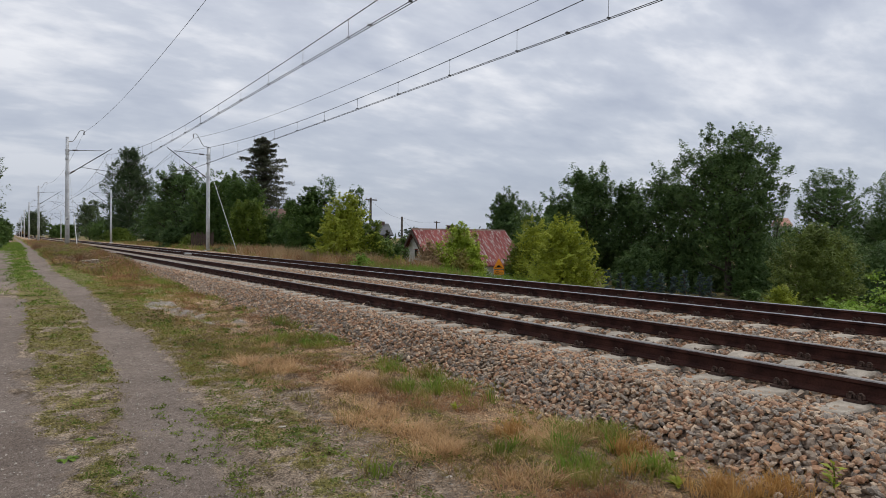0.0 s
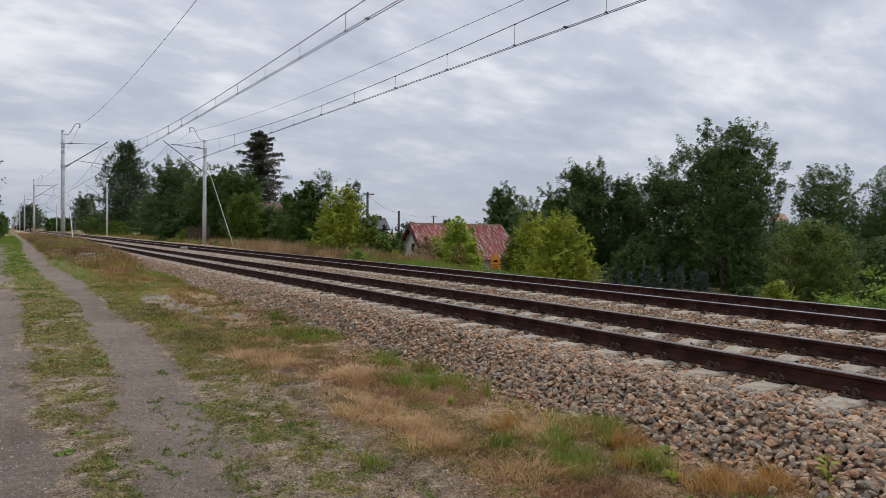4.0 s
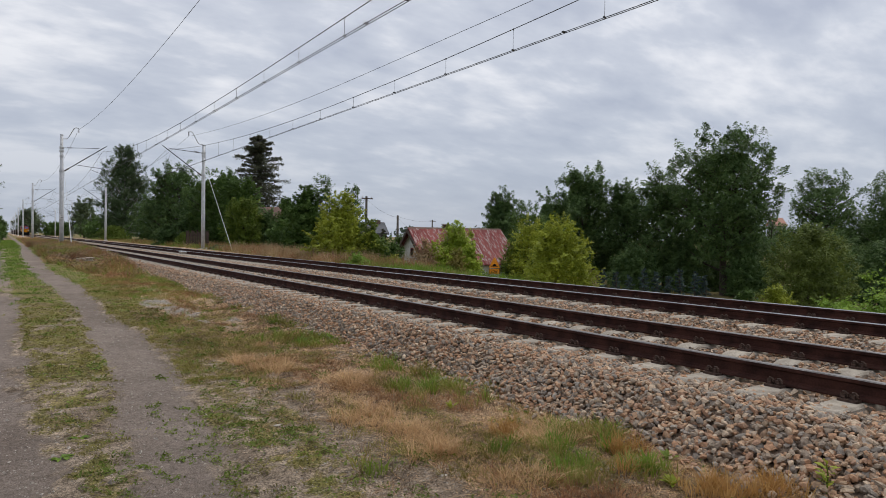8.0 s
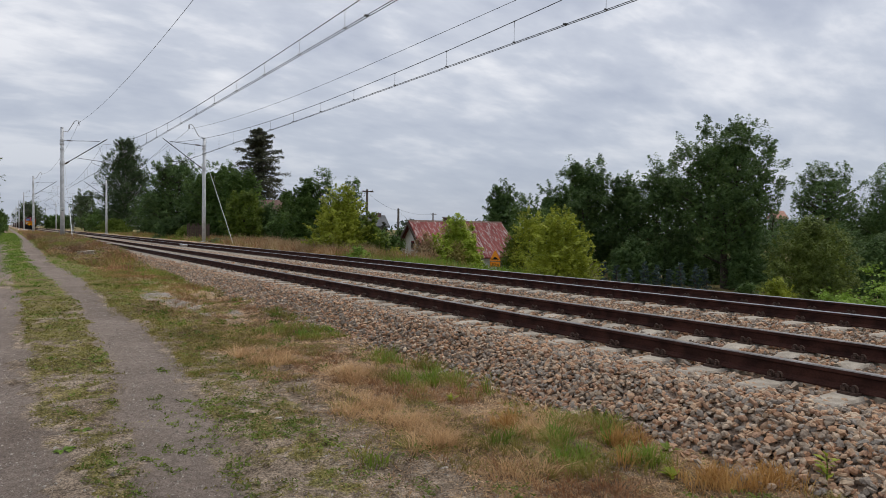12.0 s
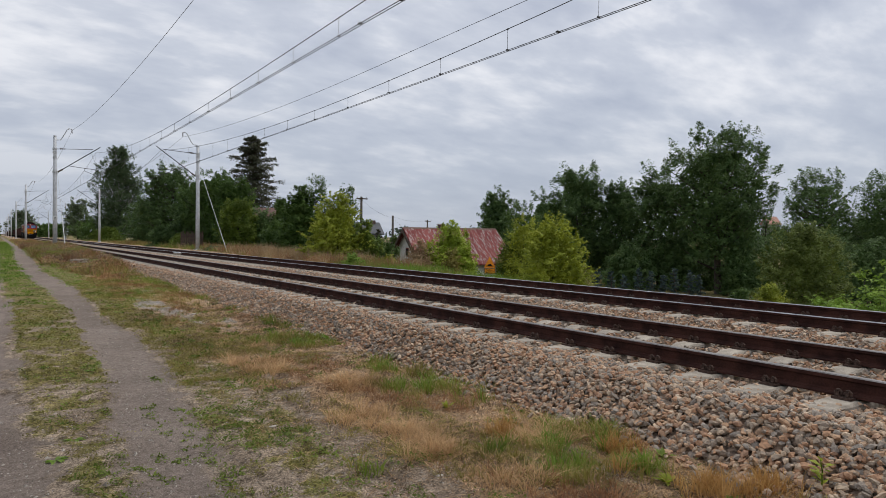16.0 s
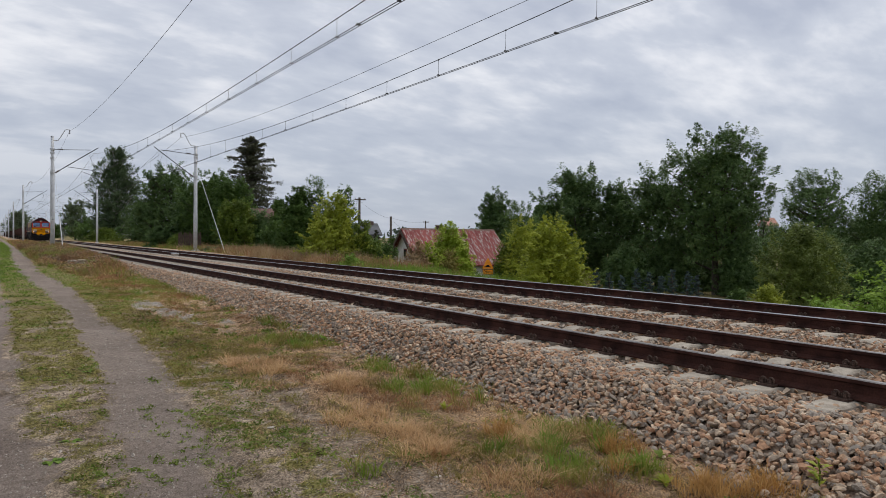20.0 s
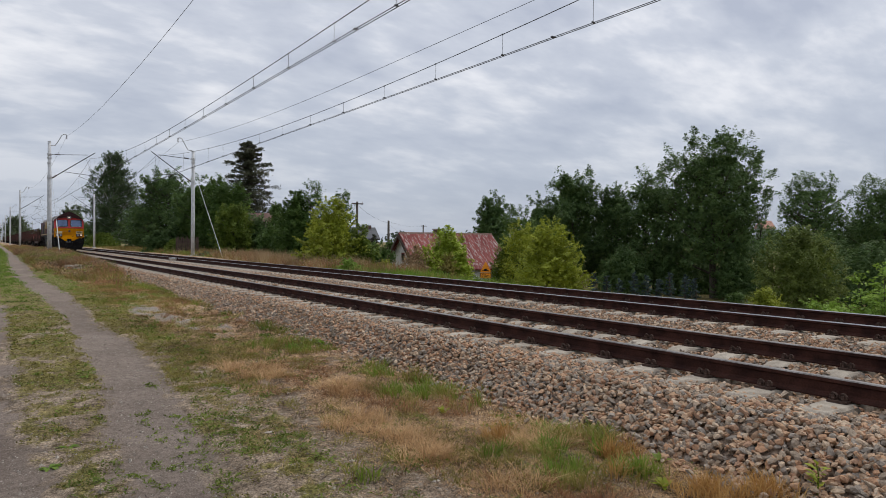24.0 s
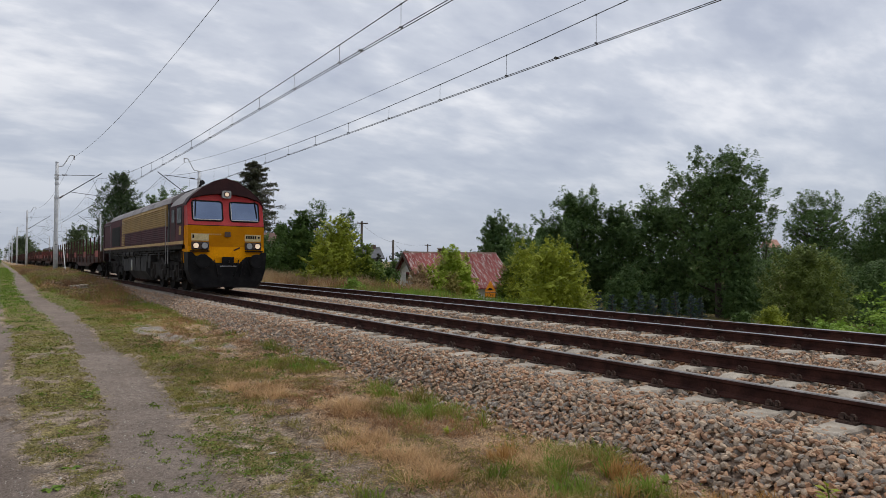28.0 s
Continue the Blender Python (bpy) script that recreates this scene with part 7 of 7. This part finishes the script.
for i, (x, y, b, h) in enumerate(((15.0, 6.75, -1.7, 1.25), (15.6, 6.1, -2.2, 2.4), (16.2, 7.4, -2.5, 1.9), (16.3, 6.5, -2.6, 2.8), (16.6, 5.4, -2.6, 3.5), (15.5, 5.5, -2.1, 2.7), (15.2, 7.6, -1.9, 0.8))):
    make_vine(x, y, b, h, 100 + i)


# ---------------------------------------------------------------- the train
def rounded(x0, x1, z0, z1, r, n=4):
    out = []
    for cx, cz, a0 in ((x1 - r, z0 + r, -90), (x1 - r, z1 - r, 0), (x0 + r, z1 - r, 90), (x0 + r, z0 + r, 180)):
        for i in range(n + 1):
            a = radians(a0 + 90 * i / n)
            out.append((cx + r * math.cos(a), cz + r * math.sin(a)))
    return out


def raked(bm, z0=2.24, k=0.25):
    """Lean the windscreen pieces back with height."""
    for v in bm.verts:
        v.co.y += (v.co.z - z0) * k
    return bm


def wheelset_mesh(r, x=0.7535):
    bm = bmesh.new()
    tube(bm, [(-0.95, 0, 0), (0.95, 0, 0)], 0.09, 8)
    for s in (-1, 1):
        tube(bm, [(s * (x - 0.09), 0, 0), (s * (x - 0.06), 0, 0)], r + 0.03, 24)
        tube(bm, [(s * (x - 0.06), 0, 0), (s * (x + 0.075), 0, 0)], r, 24)
        tube(bm, [(s * (x + 0.075), 0, 0), (s * (x + 0.12), 0, 0)], r * 0.35, 10)
        for k in range(4):
            a = k * math.pi / 2
            tube(bm, [(s * (x + 0.07), r * 0.6 * math.cos(a), r * 0.6 * math.sin(a)), (s * (x + 0.085), r * 0.6 * math.cos(a), r * 0.6 * math.sin(a))], 0.07, 6)
    bmesh.ops.recalc_face_normals(bm, faces=bm.faces)
    mesh = bpy.data.meshes.new("wheelset")
    bm.to_mesh(mesh), bm.free()
    mesh.materials.append(M["undergear"])
    return mesh


rolling = []      # wheelset, radius


def make_locomotive():
    L = thing("diesel_locomotive", "maroon and gold diesel locomotive with a yellow front, lamps lit", "locomotive")
    # cab front
    part("cab_front", prismed([(-0.10, 1.0), (-0.09, 1.18), (0.0, 1.54), (0.0, 2.24), (0.8, 2.24), (0.8, 1.0)], "x", -1.26, 1.26), M["yellow"], L, "warning yellow lower cab front")
    # thin overlay; its darker yellow stands for shade on the upright face
    part("upper_front_shade", boxed(-1.258, 1.258, -0.005, 0.0, 1.545, 2.234), M["shaded_yellow"], L, "upper cab front in warning yellow darkened for shade")
    arch = [(-1.26, 2.244), (1.26, 2.244), (1.26, 2.95), (1.14, 3.12), (0.75, 3.24), (0.3, 3.31), (-0.3, 3.31), (-0.75, 3.24), (-1.14, 3.12), (-1.26, 2.95)]
    surround = part("window_surround", raked(prismed(arch, "y", 0.0, 0.5)), M["red"], L, "red windscreen surround")
    for x0, x1 in ((-1.13, -0.10), (0.10, 1.13)):
        rubber = part("window_rubber", raked(prismed(rounded(x0, x1, 2.38, 3.09, 0.12), "y", -0.012, 0.02)), M["black"], surround)
        part("windscreen", raked(prismed(rounded(x0 + 0.055, x1 - 0.055, 2.435, 3.035, 0.08), "y", -0.022, -0.014)), M["glass"], surround, "sky-reflecting windscreen glass")
        rim = bmesh.new()
        for a, b in (((x0 + 0.06, -0.026, 2.44), (x1 - 0.06, -0.026, 2.44)), ((x0 + 0.06, -0.026, 2.44), (x0 + 0.06, -0.026, 3.03))):
            tube(rim, [a, b], 0.012, 5)
        part("window_rim", raked(rim), M["galvanised"], surround)
        s = 1 if x0 > 0 else -1
        part("wiper", raked(tubed([(s * 0.98, -0.05, 3.12), (s * 1.0, -0.06, 2.9), (s * 1.03, -0.05, 2.55)], 0.014, 5)), M["black"], L)
    visor = [(-1.29, 2.9), (-1.29, 2.98), (-1.17, 3.18), (-0.8, 3.5), (-0.38, 3.76), (0, 3.87), (0.38, 3.76), (0.8, 3.5), (1.17, 3.18), (1.29, 2.98), (1.29, 2.9), (1.14, 3.14), (0.75, 3.26), (0.3, 3.33), (-0.3, 3.33), (-0.75, 3.26), (-1.14, 3.14)]
    part("roof_visor", prismed(visor, "y", 0.12, 0.62), M["darkmaroon"], L, "dark maroon curved cab roof")
    lamp = part("top_lamp_housing", prismed(rounded(-0.15, 0.15, 3.18, 3.44, 0.06), "y", 0.06, 0.3), M["lamp_off"], L, "grey top lamp housing")
    part("bezel", tubed([(0, 0.045, 3.31), (0, 0.062, 3.31)], [0.10, 0.105], 16), M["timber"], lamp)
    part("top_lamp", tubed([(0, 0.03, 3.31), (0, 0.044, 3.31)], [0.062, 0.067], 16), M["lamp"], lamp, "lit round top lamp")
    for s in (-1, 1):
        box_ = part("lamp_box", boxed(min(s * 0.60, s * 1.15), max(s * 0.60, s * 1.15), -0.09, 0.02, 1.44, 1.70, 0.02), M["timber"], L)
        part("marker_lamp" if s < 0 else "head_lamp", tubed([(s * 1.02, -0.11, 1.57), (s * 1.02, -0.092, 1.57)], [0.085, 0.09], 16), M["lamp"], box_, "lit round lamp")
        for q, r in ((1.02, 0.115), (0.74, 0.128)):
            part("bezel", tubed([(s * q, -0.099, 1.57), (s * q, -0.091, 1.57)], [r, r], 18), M["black"], box_)
        part("unlit_lamp", tubed([(s * 0.74, -0.11, 1.57), (s * 0.74, -0.092, 1.57)], [0.10, 0.108], 16), M["lamp_off"], box_, "unlit round lamp")
        shade = part("lamp_step", boxed(min(s * 0.6, s * 1.2), max(s * 0.6, s * 1.2), -0.16, 0.0, 1.37, 1.41), M["black"], L)
        pl = part("front_plate", boxed(min(s * 0.6, s * 1.15), max(s * 0.6, s * 1.15), -0.016, 0.0, 1.735, 1.965, 0.003), M["plate"], L, "cream plate with dark marks")
        marks = bmesh.new()
        for k in range(5 if s > 0 else 1):
            x0 = 0.64 + k * 0.075 if s > 0 else -1.12
            box(marks, x0, x0 + 0.055, -0.024, -0.02, 1.82, 1.93)
        if s > 0:
            box(marks, 1.05, 1.11, -0.024, -0.02, 1.84, 1.9)
        part("dark_bar", marks, M["black"], pl)
        part("buffer", tubed([(s * 0.875, 0.1, 1.06), (s * 0.875, -0.38, 1.06), (s * 0.875, -0.4, 1.06), (s * 0.875, -0.46, 1.06)], [0.11, 0.11, 0.235, 0.22], 18), M["black"], L)
    part("socket", prismed(rounded(-0.08, 0.1, 1.87, 2.04, 0.02), "y", -0.08, 0.0), M["timber"], L)
    grime = bmesh.new()
    for k in range(6):
        box(grime, -0.62 + k * 0.075, -0.57 + k * 0.075, -0.012, -0.008, 1.93, 1.975)
    part("pale_bar", grime, M["cream"], L)
    part("seam", boxed(-1.27, 1.27, -0.008, 0.0, 2.235, 2.255), M["black"], L)
    val = [(-0.98, 0.2), (0.98, 0.2), (1.16, 0.4), (1.27, 0.75), (1.3, 1.36), (1.16, 1.36), (1.05, 1.24), (0.62, 1.2), (0.4, 1.0), (-0.4, 1.0), (-0.62, 1.2), (-1.05, 1.24), (-1.16, 1.36), (-1.3, 1.36), (-1.27, 0.75), (-1.16, 0.4)]
    part("valance", prismed(val, "y", -0.16, 0.35), M["black"], L, "black obstacle deflector and valance")
    part("coupler_pocket", boxed(-0.19, 0.19, -0.2, 0.0, 0.93, 1.2, 0.01), M["black"], L)
    part("coupling_hook", tubed([(0, -0.18, 1.05), (0, -0.3, 1.06), (0, -0.36, 1.0), (0, -0.3, 0.94)], 0.035, 8), M["undergear"], L)
    part("cross_bar", boxed(-0.27, 0.27, -0.21, -0.18, 0.885, 0.905), M["galvanised"], L)
    for x, d in ((-0.45, 0.1), (0.36, -0.15), (0.5, -0.1), (0.62, 0.12)):
        part("air_hose", tubed([(x, -0.14, 1.1), (x + d * 0.4, -0.24, 0.95), (x + d, -0.22, 0.62), (x + d * 1.1, -0.15, 0.55)], 0.024, 6), M["black"], L)
    part("bent_bracket", tubed([(0.22, -0.03, 1.42), (0.42, -0.04, 1.52)], 0.025, 5), M["rust"], L)
    for s in (-1, 1):
        part("ploughshare", prismed([(min(s * 0.2, s * 1.1), 0.16), (max(s * 0.2, s * 1.1), 0.16), (max(s * 0.2, s * 1.15), 0.3), (min(s * 0.2, s * 1.15), 0.3)], "y", -0.03, 0.02), M["undergear"], L)
    # sides and roof
    part("cab_body", boxed(-1.28, 1.28, 0.55, 2.6, 1.6, 2.98), M["maroon"], L, "maroon cab side")
    part("engine_body", boxed(-1.24, 1.24, 2.6, 20.2, 1.6, 3.14), M["maroon"], L)
    roof = [(-1.29, 2.98), (1.29, 2.98), (1.17, 3.18), (0.8, 3.5), (0.38, 3.72), (0, 3.8), (-0.38, 3.72), (-0.8, 3.5), (-1.17, 3.18)]
    part("cab_roof", prismed(roof, "y", 0.622, 2.5), M["locoroof"], L, "dusty grey cab roof")
    part("roof_band", prismed([(x * 0.985, z - 0.01) for x, z in roof], "y", 2.5, 2.66), M["darkmaroon"], L)
    engine_roof = [(-1.27, 3.13), (1.27, 3.13), (1.17, 3.34), (0.86, 3.52), (0.45, 3.64), (0, 3.68), (-0.45, 3.64), (-0.86, 3.52), (-1.17, 3.34)]
    part("roof", prismed(engine_roof, "y", 2.66, 17.6), M["locoroof"], L, "dusty grey curved roof")
    part("rear_cab_roof", prismed(roof, "y", 17.64, 20.2), M["darkmaroon"], L)
    for y in (5.2, 8.0, 10.8, 13.6):
        part("roof_rib", prismed([(x * 1.008, z + 0.012) for x, z in engine_roof[1:]] + [(-1.27, 3.13), (-1.24, 3.11), (1.24, 3.11)], "y", y, y + 0.05), M["locoroof"], L)
    part("roof_hatch", boxed(-0.4, 0.4, 3.2, 4.6, 3.6, 3.75, 0.04), M["undergear"], L)
    part("horn", tubed([(-0.3, 2.5, 3.8), (-0.3, 2.2, 3.86), (-0.3, 2.1, 3.9)], [0.04, 0.05, 0.1], 8), M["black"], L)
    for s in (-1, 1):
        x0, x1 = (-1.275, -1.24) if s < 0 else (1.24, 1.275)
        part("stripe", boxed(min(s * 1.28, s * 1.295), max(s * 1.28, s * 1.295), 0.5, 20.1, 1.635, 1.735), M["cream"], L, "gold stripe along the solebar")
        for n, (a, b) in enumerate(((3.15, 8.1), (8.16, 10.9), (10.96, 13.5))):
            gold = part("gold_panel", boxed(x0, x1, a, b, 2.32, 3.11), M["gold"], L, "gold louvred side panel")
            dark = part("maroon_panel", boxed(x0, x1, a, b, 1.76, 2.316), M["maroon"], L)
            for k in range(16):
                z = 1.82 + k * 0.078
                hi = z > 2.3
                sl = prismed([(s * 1.272, z + 0.045), (s * 1.31, z), (s * 1.31, z + 0.012), (s * 1.272, z + 0.06)], "y", a + 0.03, b - 0.03)
                part("louvre", sl, M["gold"] if hi else M["maroon"], gold if hi else dark)
        win = part("cab_side_window", boxed(min(s * 1.275, s * 1.292), max(s * 1.275, s * 1.292), 0.75, 1.45, 2.3, 2.92, 0.004), M["black"], L)
        part("pane", boxed(min(s * 1.29, s * 1.298), max(s * 1.29, s * 1.298), 0.8, 1.4, 2.35, 2.87), M["darkglass"], win)
        door = part("cab_door", boxed(min(s * 1.275, s * 1.29), max(s * 1.275, s * 1.29), 1.72, 2.4, 1.8, 2.96, 0.004), M["darkmaroon"], L)
        part("door_window", boxed(min(s * 1.285, s * 1.297), max(s * 1.285, s * 1.297), 1.85, 2.28, 2.4, 2.85), M["darkglass"], door)
        part("crest", boxed(min(s * 1.28, s * 1.293), max(s * 1.28, s * 1.293), 0.85, 1.15, 1.95, 2.24, 0.004), M["gold"], L, "small gold crest plate")
        # flat black sheet stands in for the shade inside the recess
        part("recess_shade_panel", boxed(min(s * 1.235, s * 1.262), max(s * 1.235, s * 1.262), 2.62, 3.1, 1.65, 3.1), M["black"], L)
        for y in (2.66, 3.06, 17.25):
            part("handrail", tubed([(s * 1.33, y, 0.95), (s * 1.33, y, 2.9)], 0.011, 6), M["lamp_off"], L)
        # flat black panel, slightly proud of the rear body side
        part("black_rear_panel", boxed(min(s * 1.235, s * 1.262), max(s * 1.235, s * 1.262), 14.4, 17.1, 1.8, 2.78), M["black"], L)
        # underframe
        part("solebar", boxed(min(s * 1.1, s * 1.26), max(s * 1.1, s * 1.26), 0.4, 20.2, 1.46, 1.6), M["undergear"], L)
        for q, z, r, a, b in ((1.20, 1.40, 0.03, 2.0, 18.6), (1.22, 1.31, 0.02, 3.0, 16.8), (1.16, 1.24, 0.024, 6.6, 13.6)):
            pipe = part("air_pipe", tubed([(s * q, a, z), (s * q, b, z)], r, 7), M["tank"], L)
            for k in range(int((b - a) / 1.6)):
                part("clamp", boxed(min(s * (q - 0.03), s * (q + 0.04)), max(s * (q - 0.03), s * (q + 0.04)), a + 0.6 + 1.6 * k, a + 0.66 + 1.6 * k, z - 0.045, z + 0.06), M["undergear"], pipe)
        for y, w, z0, z1 in ((6.5, 0.5, 0.75, 1.3), (7.15, 0.35, 1.0, 1.38), (13.35, 0.4, 0.8, 1.32), (4.7, 0.3, 1.1, 1.4)):
            part("equipment_box", boxed(min(s * 0.95, s * 1.22), max(s * 0.95, s * 1.22), y, y + w, z0, z1, 0.025), M["tank"], L)
        for y in (8.6, 9.9):
            part("tank_strap", boxed(min(s * 1.225, s * 1.25), max(s * 1.225, s * 1.25), y, y + 0.06, 0.62, 1.2), M["undergear"], L)
        part("level_gauge", boxed(min(s * 1.23, s * 1.262), max(s * 1.23, s * 1.262), 10.6, 10.9, 0.6, 1.1, 0.01), M["lamp_off"], L, "pale level gauge panel")
        for y in (0.55, 2.62, 17.3, 19.5):
            st = bmesh.new()
            for z in (0.45, 0.75, 1.05):
                box(st, min(s * 1.0, s * 1.3), max(s * 1.0, s * 1.3), y, y + 0.5, z, z + 0.035)
            for q in (y, y + 0.48):
                box(st, min(s * 1.27, s * 1.3), max(s * 1.27, s * 1.3), q, q + 0.025, 0.45, 1.4)
            part("footsteps", st, M["undergear"], L)
        for y in (10.4, 11.5, 12.6):
            part("air_tank", tubed([(s * 1.1, y, 1.36), (s * 1.1, y + 0.85, 1.36)], 0.17, 12), M["tank"], L)
        part("battery_box", boxed(min(s * 0.7, s * 1.24), max(s * 0.7, s * 1.24), 11.7, 13.2, 0.55, 1.15, 0.03), M["tank"], L)
    part("fuel_tank", prismed([(-1.22, 1.2), (-1.24, 0.62), (-1.0, 0.26), (1.0, 0.26), (1.24, 0.62), (1.22, 1.2)], "y", 7.3, 11.7), M["tank"], L, "dusty dark grey fuel tank")
    for y0 in (1.5, 13.1):
        part("traction_motor", boxed(-0.62, 0.62, y0, y0 + 5.6, 0.24, 0.72, 0.05), M["undergear"], L)
        part("bogie_bolster", boxed(-0.98, 0.98, y0 + 0.1, y0 + 5.4, 0.72, 1.16, 0.04), M["undergear"], L)
    part("gold_corner", boxed(-1.3, -1.276, 12.7, 13.5, 1.77, 2.316), M["gold"], L, "gold corner panel")
    part("frame", boxed(-1.02, 1.02, 0.4, 20.2, 1.15, 1.58), M["undergear"], L)
    wheel = wheelset_mesh(0.53)
    for y0 in (2.3, 13.9):
        bogie = part("bogie_frame", boxed(-0.95, 0.95, y0 + 0.2, y0 + 3.8, 0.3, 0.75), M["undergear"], L)
        for s in (-1, 1):
            pts = [(y0 - 0.75, 0.72), (y0 - 0.5, 1.02), (y0 + 4.4, 1.02), (y0 + 4.65, 0.72), (y0 + 4.65, 0.42), (y0 + 4.3, 0.36), (y0 + 3.5, 0.36), (y0 + 2.9, 0.5), (y0 + 2.4, 0.34), (y0 + 1.5, 0.34), (y0 + 1.0, 0.5), (y0 + 0.4, 0.36), (y0 - 0.4, 0.36), (y0 - 0.75, 0.42)]
            part("side_frame", prismed([(y, z) for y, z in pts], "x", min(s * 1.0, s * 1.14), max(s * 1.0, s * 1.14)), M["undergear"], bogie)
            for k in range(3):
                y = y0 + 1.95 * k
                part("axle_box", boxed(min(s * 0.98, s * 1.22), max(s * 0.98, s * 1.22), y - 0.2, y + 0.2, 0.36, 0.74, 0.04), M["undergear"], bogie)
                for q in (-0.32, 0.32):
                    part("coil_spring", tubed([(s * 1.1, y + q, 0.5), (s * 1.1, y + q, 0.92)], 0.095, 10), M["undergear"], bogie)
            part("damper", tubed([(s * 1.2, y0 + 0.9, 0.8), (s * 1.2, y0 + 2.0, 1.15)], 0.05, 8), M["undergear"], bogie)
            part("sand_pipe", tubed([(s * 0.85, y0 - 0.6, 1.0), (s * 0.8, y0 - 0.6, 0.3), (s * 0.76, y0 - 0.45, 0.1)], 0.02, 6), M["undergear"], bogie)
        for k in range(3):
            w = link("wheelset", wheel, M["undergear"], L)
            w.location = (0, y0 + 1.95 * k, 0.53)
            rolling.append((w, 0.53))
    part("rear_cab", boxed(-1.26, 1.26, 20.2, 20.7, 1.0, 3.2, 0.05), M["darkmaroon"], L)
    for s in (-1, 1):
        part("buffer", tubed([(s * 0.875, 20.6, 1.06), (s * 0.875, 21.1, 1.06), (s * 0.875, 21.12, 1.06), (s * 0.875, 21.17, 1.06)], [0.11, 0.11, 0.235, 0.22], 14), M["black"], L)
    return L


def make_wagon(red, words):
    W = thing("flat_wagon", words, "freight wagon", group="freight wagons")
    N, w = 19.4, 1.3
    deck = part("deck", boxed(-w, w, 0.3, N, 1.14, 1.26), M["rust"], W)
    for s in (-1, 1):
        part("side_sill", prismed([(0.3, 1.13), (N, 1.13), (N, 0.95), (N - 4.5, 0.9), (N - 6.5, 0.66), (6.8, 0.66), (4.8, 0.9), (0.3, 0.95)], "x", min(s * 1.12, s * 1.27), max(s * 1.12, s * 1.27)), M["rust"], W)
        for k in range(9):
            y = 0.75 + k * 2.2
            part("stake", boxed(min(s * 1.28, s * 1.36), max(s * 1.28, s * 1.36), y, y + 0.07, 0.9, 2.35 + (0.2 if not red else 0.0)), M["rust"], W, "upright rusty stake")
            if k < 8 and (red or k % 3 == 0):
                h = 1.78 if red else 1.66
                part("side_board", boxed(min(s * 1.27, s * 1.31), max(s * 1.27, s * 1.31), y + 0.15, y + 2.1, 1.27, h, 0.01), M["wagonred"], W, "faded red drop side")
        part("brake_gear", boxed(min(s * 0.8, s * 1.1), max(s * 0.8, s * 1.1), 8.2, 10.6, 0.4, 0.75, 0.03), M["undergear"], W)
    for y in (0.3, N - 0.12):
        part("end_board", boxed(-w, w, y, y + 0.1, 1.27, 1.6 if not red else 2.2, 0.01), M["wagonred"] if red else M["rust"], W)
        for s in (-1, 1):
            d = -1 if y < 1 else 1
            part("buffer", tubed([(s * 0.875, y, 1.05), (s * 0.875, y + d * 0.5, 1.05), (s * 0.875, y + d * 0.52, 1.05), (s * 0.875, y + d * 0.57, 1.05)], [0.1, 0.1, 0.22, 0.21], 12), M["undergear"], W)
    # bundles of dark steel lying between the stakes
    for k in range(3):
        x0 = -0.95 + k * 0.66
        part("steel_bundle", boxed(x0, x0 + 0.58, 1.2 + 0.1 * k, N - 0.9, 1.264, 1.36 + 0.06 * (k % 2), 0.03), M["rust"], W, "bundle of rusty steel bars")
    for y0 in (1.6, N - 3.3):
        b = part("bogie", boxed(-0.9, 0.9, y0 + 0.7, y0 + 1.1, 0.55, 0.9), M["undergear"], W)
        for s in (-1, 1):
            part("side_frame", prismed([(y0 - 0.35, 0.42), (y0 + 0.3, 0.42), (y0 + 0.6, 0.3), (y0 + 1.2, 0.3), (y0 + 1.5, 0.42), (y0 + 2.15, 0.42), (y0 + 2.1, 0.62), (y0 + 1.2, 0.8), (y0 + 0.6, 0.8), (y0 - 0.3, 0.62)], "x", min(s * 0.95, s * 1.08), max(s * 0.95, s * 1.08)), M["undergear"], b)
        for q in (0.0, 1.8):
            ws = link("wheelset", WAGON_WHEEL, M["undergear"], W)
            ws.location = (0, y0 + q, 0.46)
    return W


loco = make_locomotive()
WAGON_WHEEL = wheelset_mesh(0.46)
brown_wagon = make_wagon(False, "rusty brown stake wagon with low red drop sides")
red_wagon = make_wagon(True, "faded red stake wagon with higher side boards")
wagons = [brown_wagon, copy_thing(brown_wagon, pose(0, 0, 0)), copy_thing(brown_wagon, pose(0, 0, 0)), red_wagon]
wagons += [copy_thing(red_wagon if k % 3 else brown_wagon, pose(0, 0, 0)) for k in range(13)]
for wg in wagons[:3]:
    rolling += [(c, 0.46) for c in wg.children if c.name.startswith("wheelset")]


def motions():
    """The train comes on along the near track at a steady pace; the wheels of its front vehicles roll."""
    front = 22.4
    for k, vehicle in enumerate([loco] + wagons):
        back = 0.0 if k == 0 else 21.35 + 20.3 * (k - 1)
        walk(vehicle, [(t, pose(NEAR, front + SPEED * (28.0 - t) + back, 0)) for t in (0, 7, 14, 21, 28)])
    for wheel, r in rolling:
        at = wheel.location.copy()
        walk(wheel, [(i / 30, pose(*at, math.degrees(SPEED * i / 30 / r))) for i in range(841)])


motions()
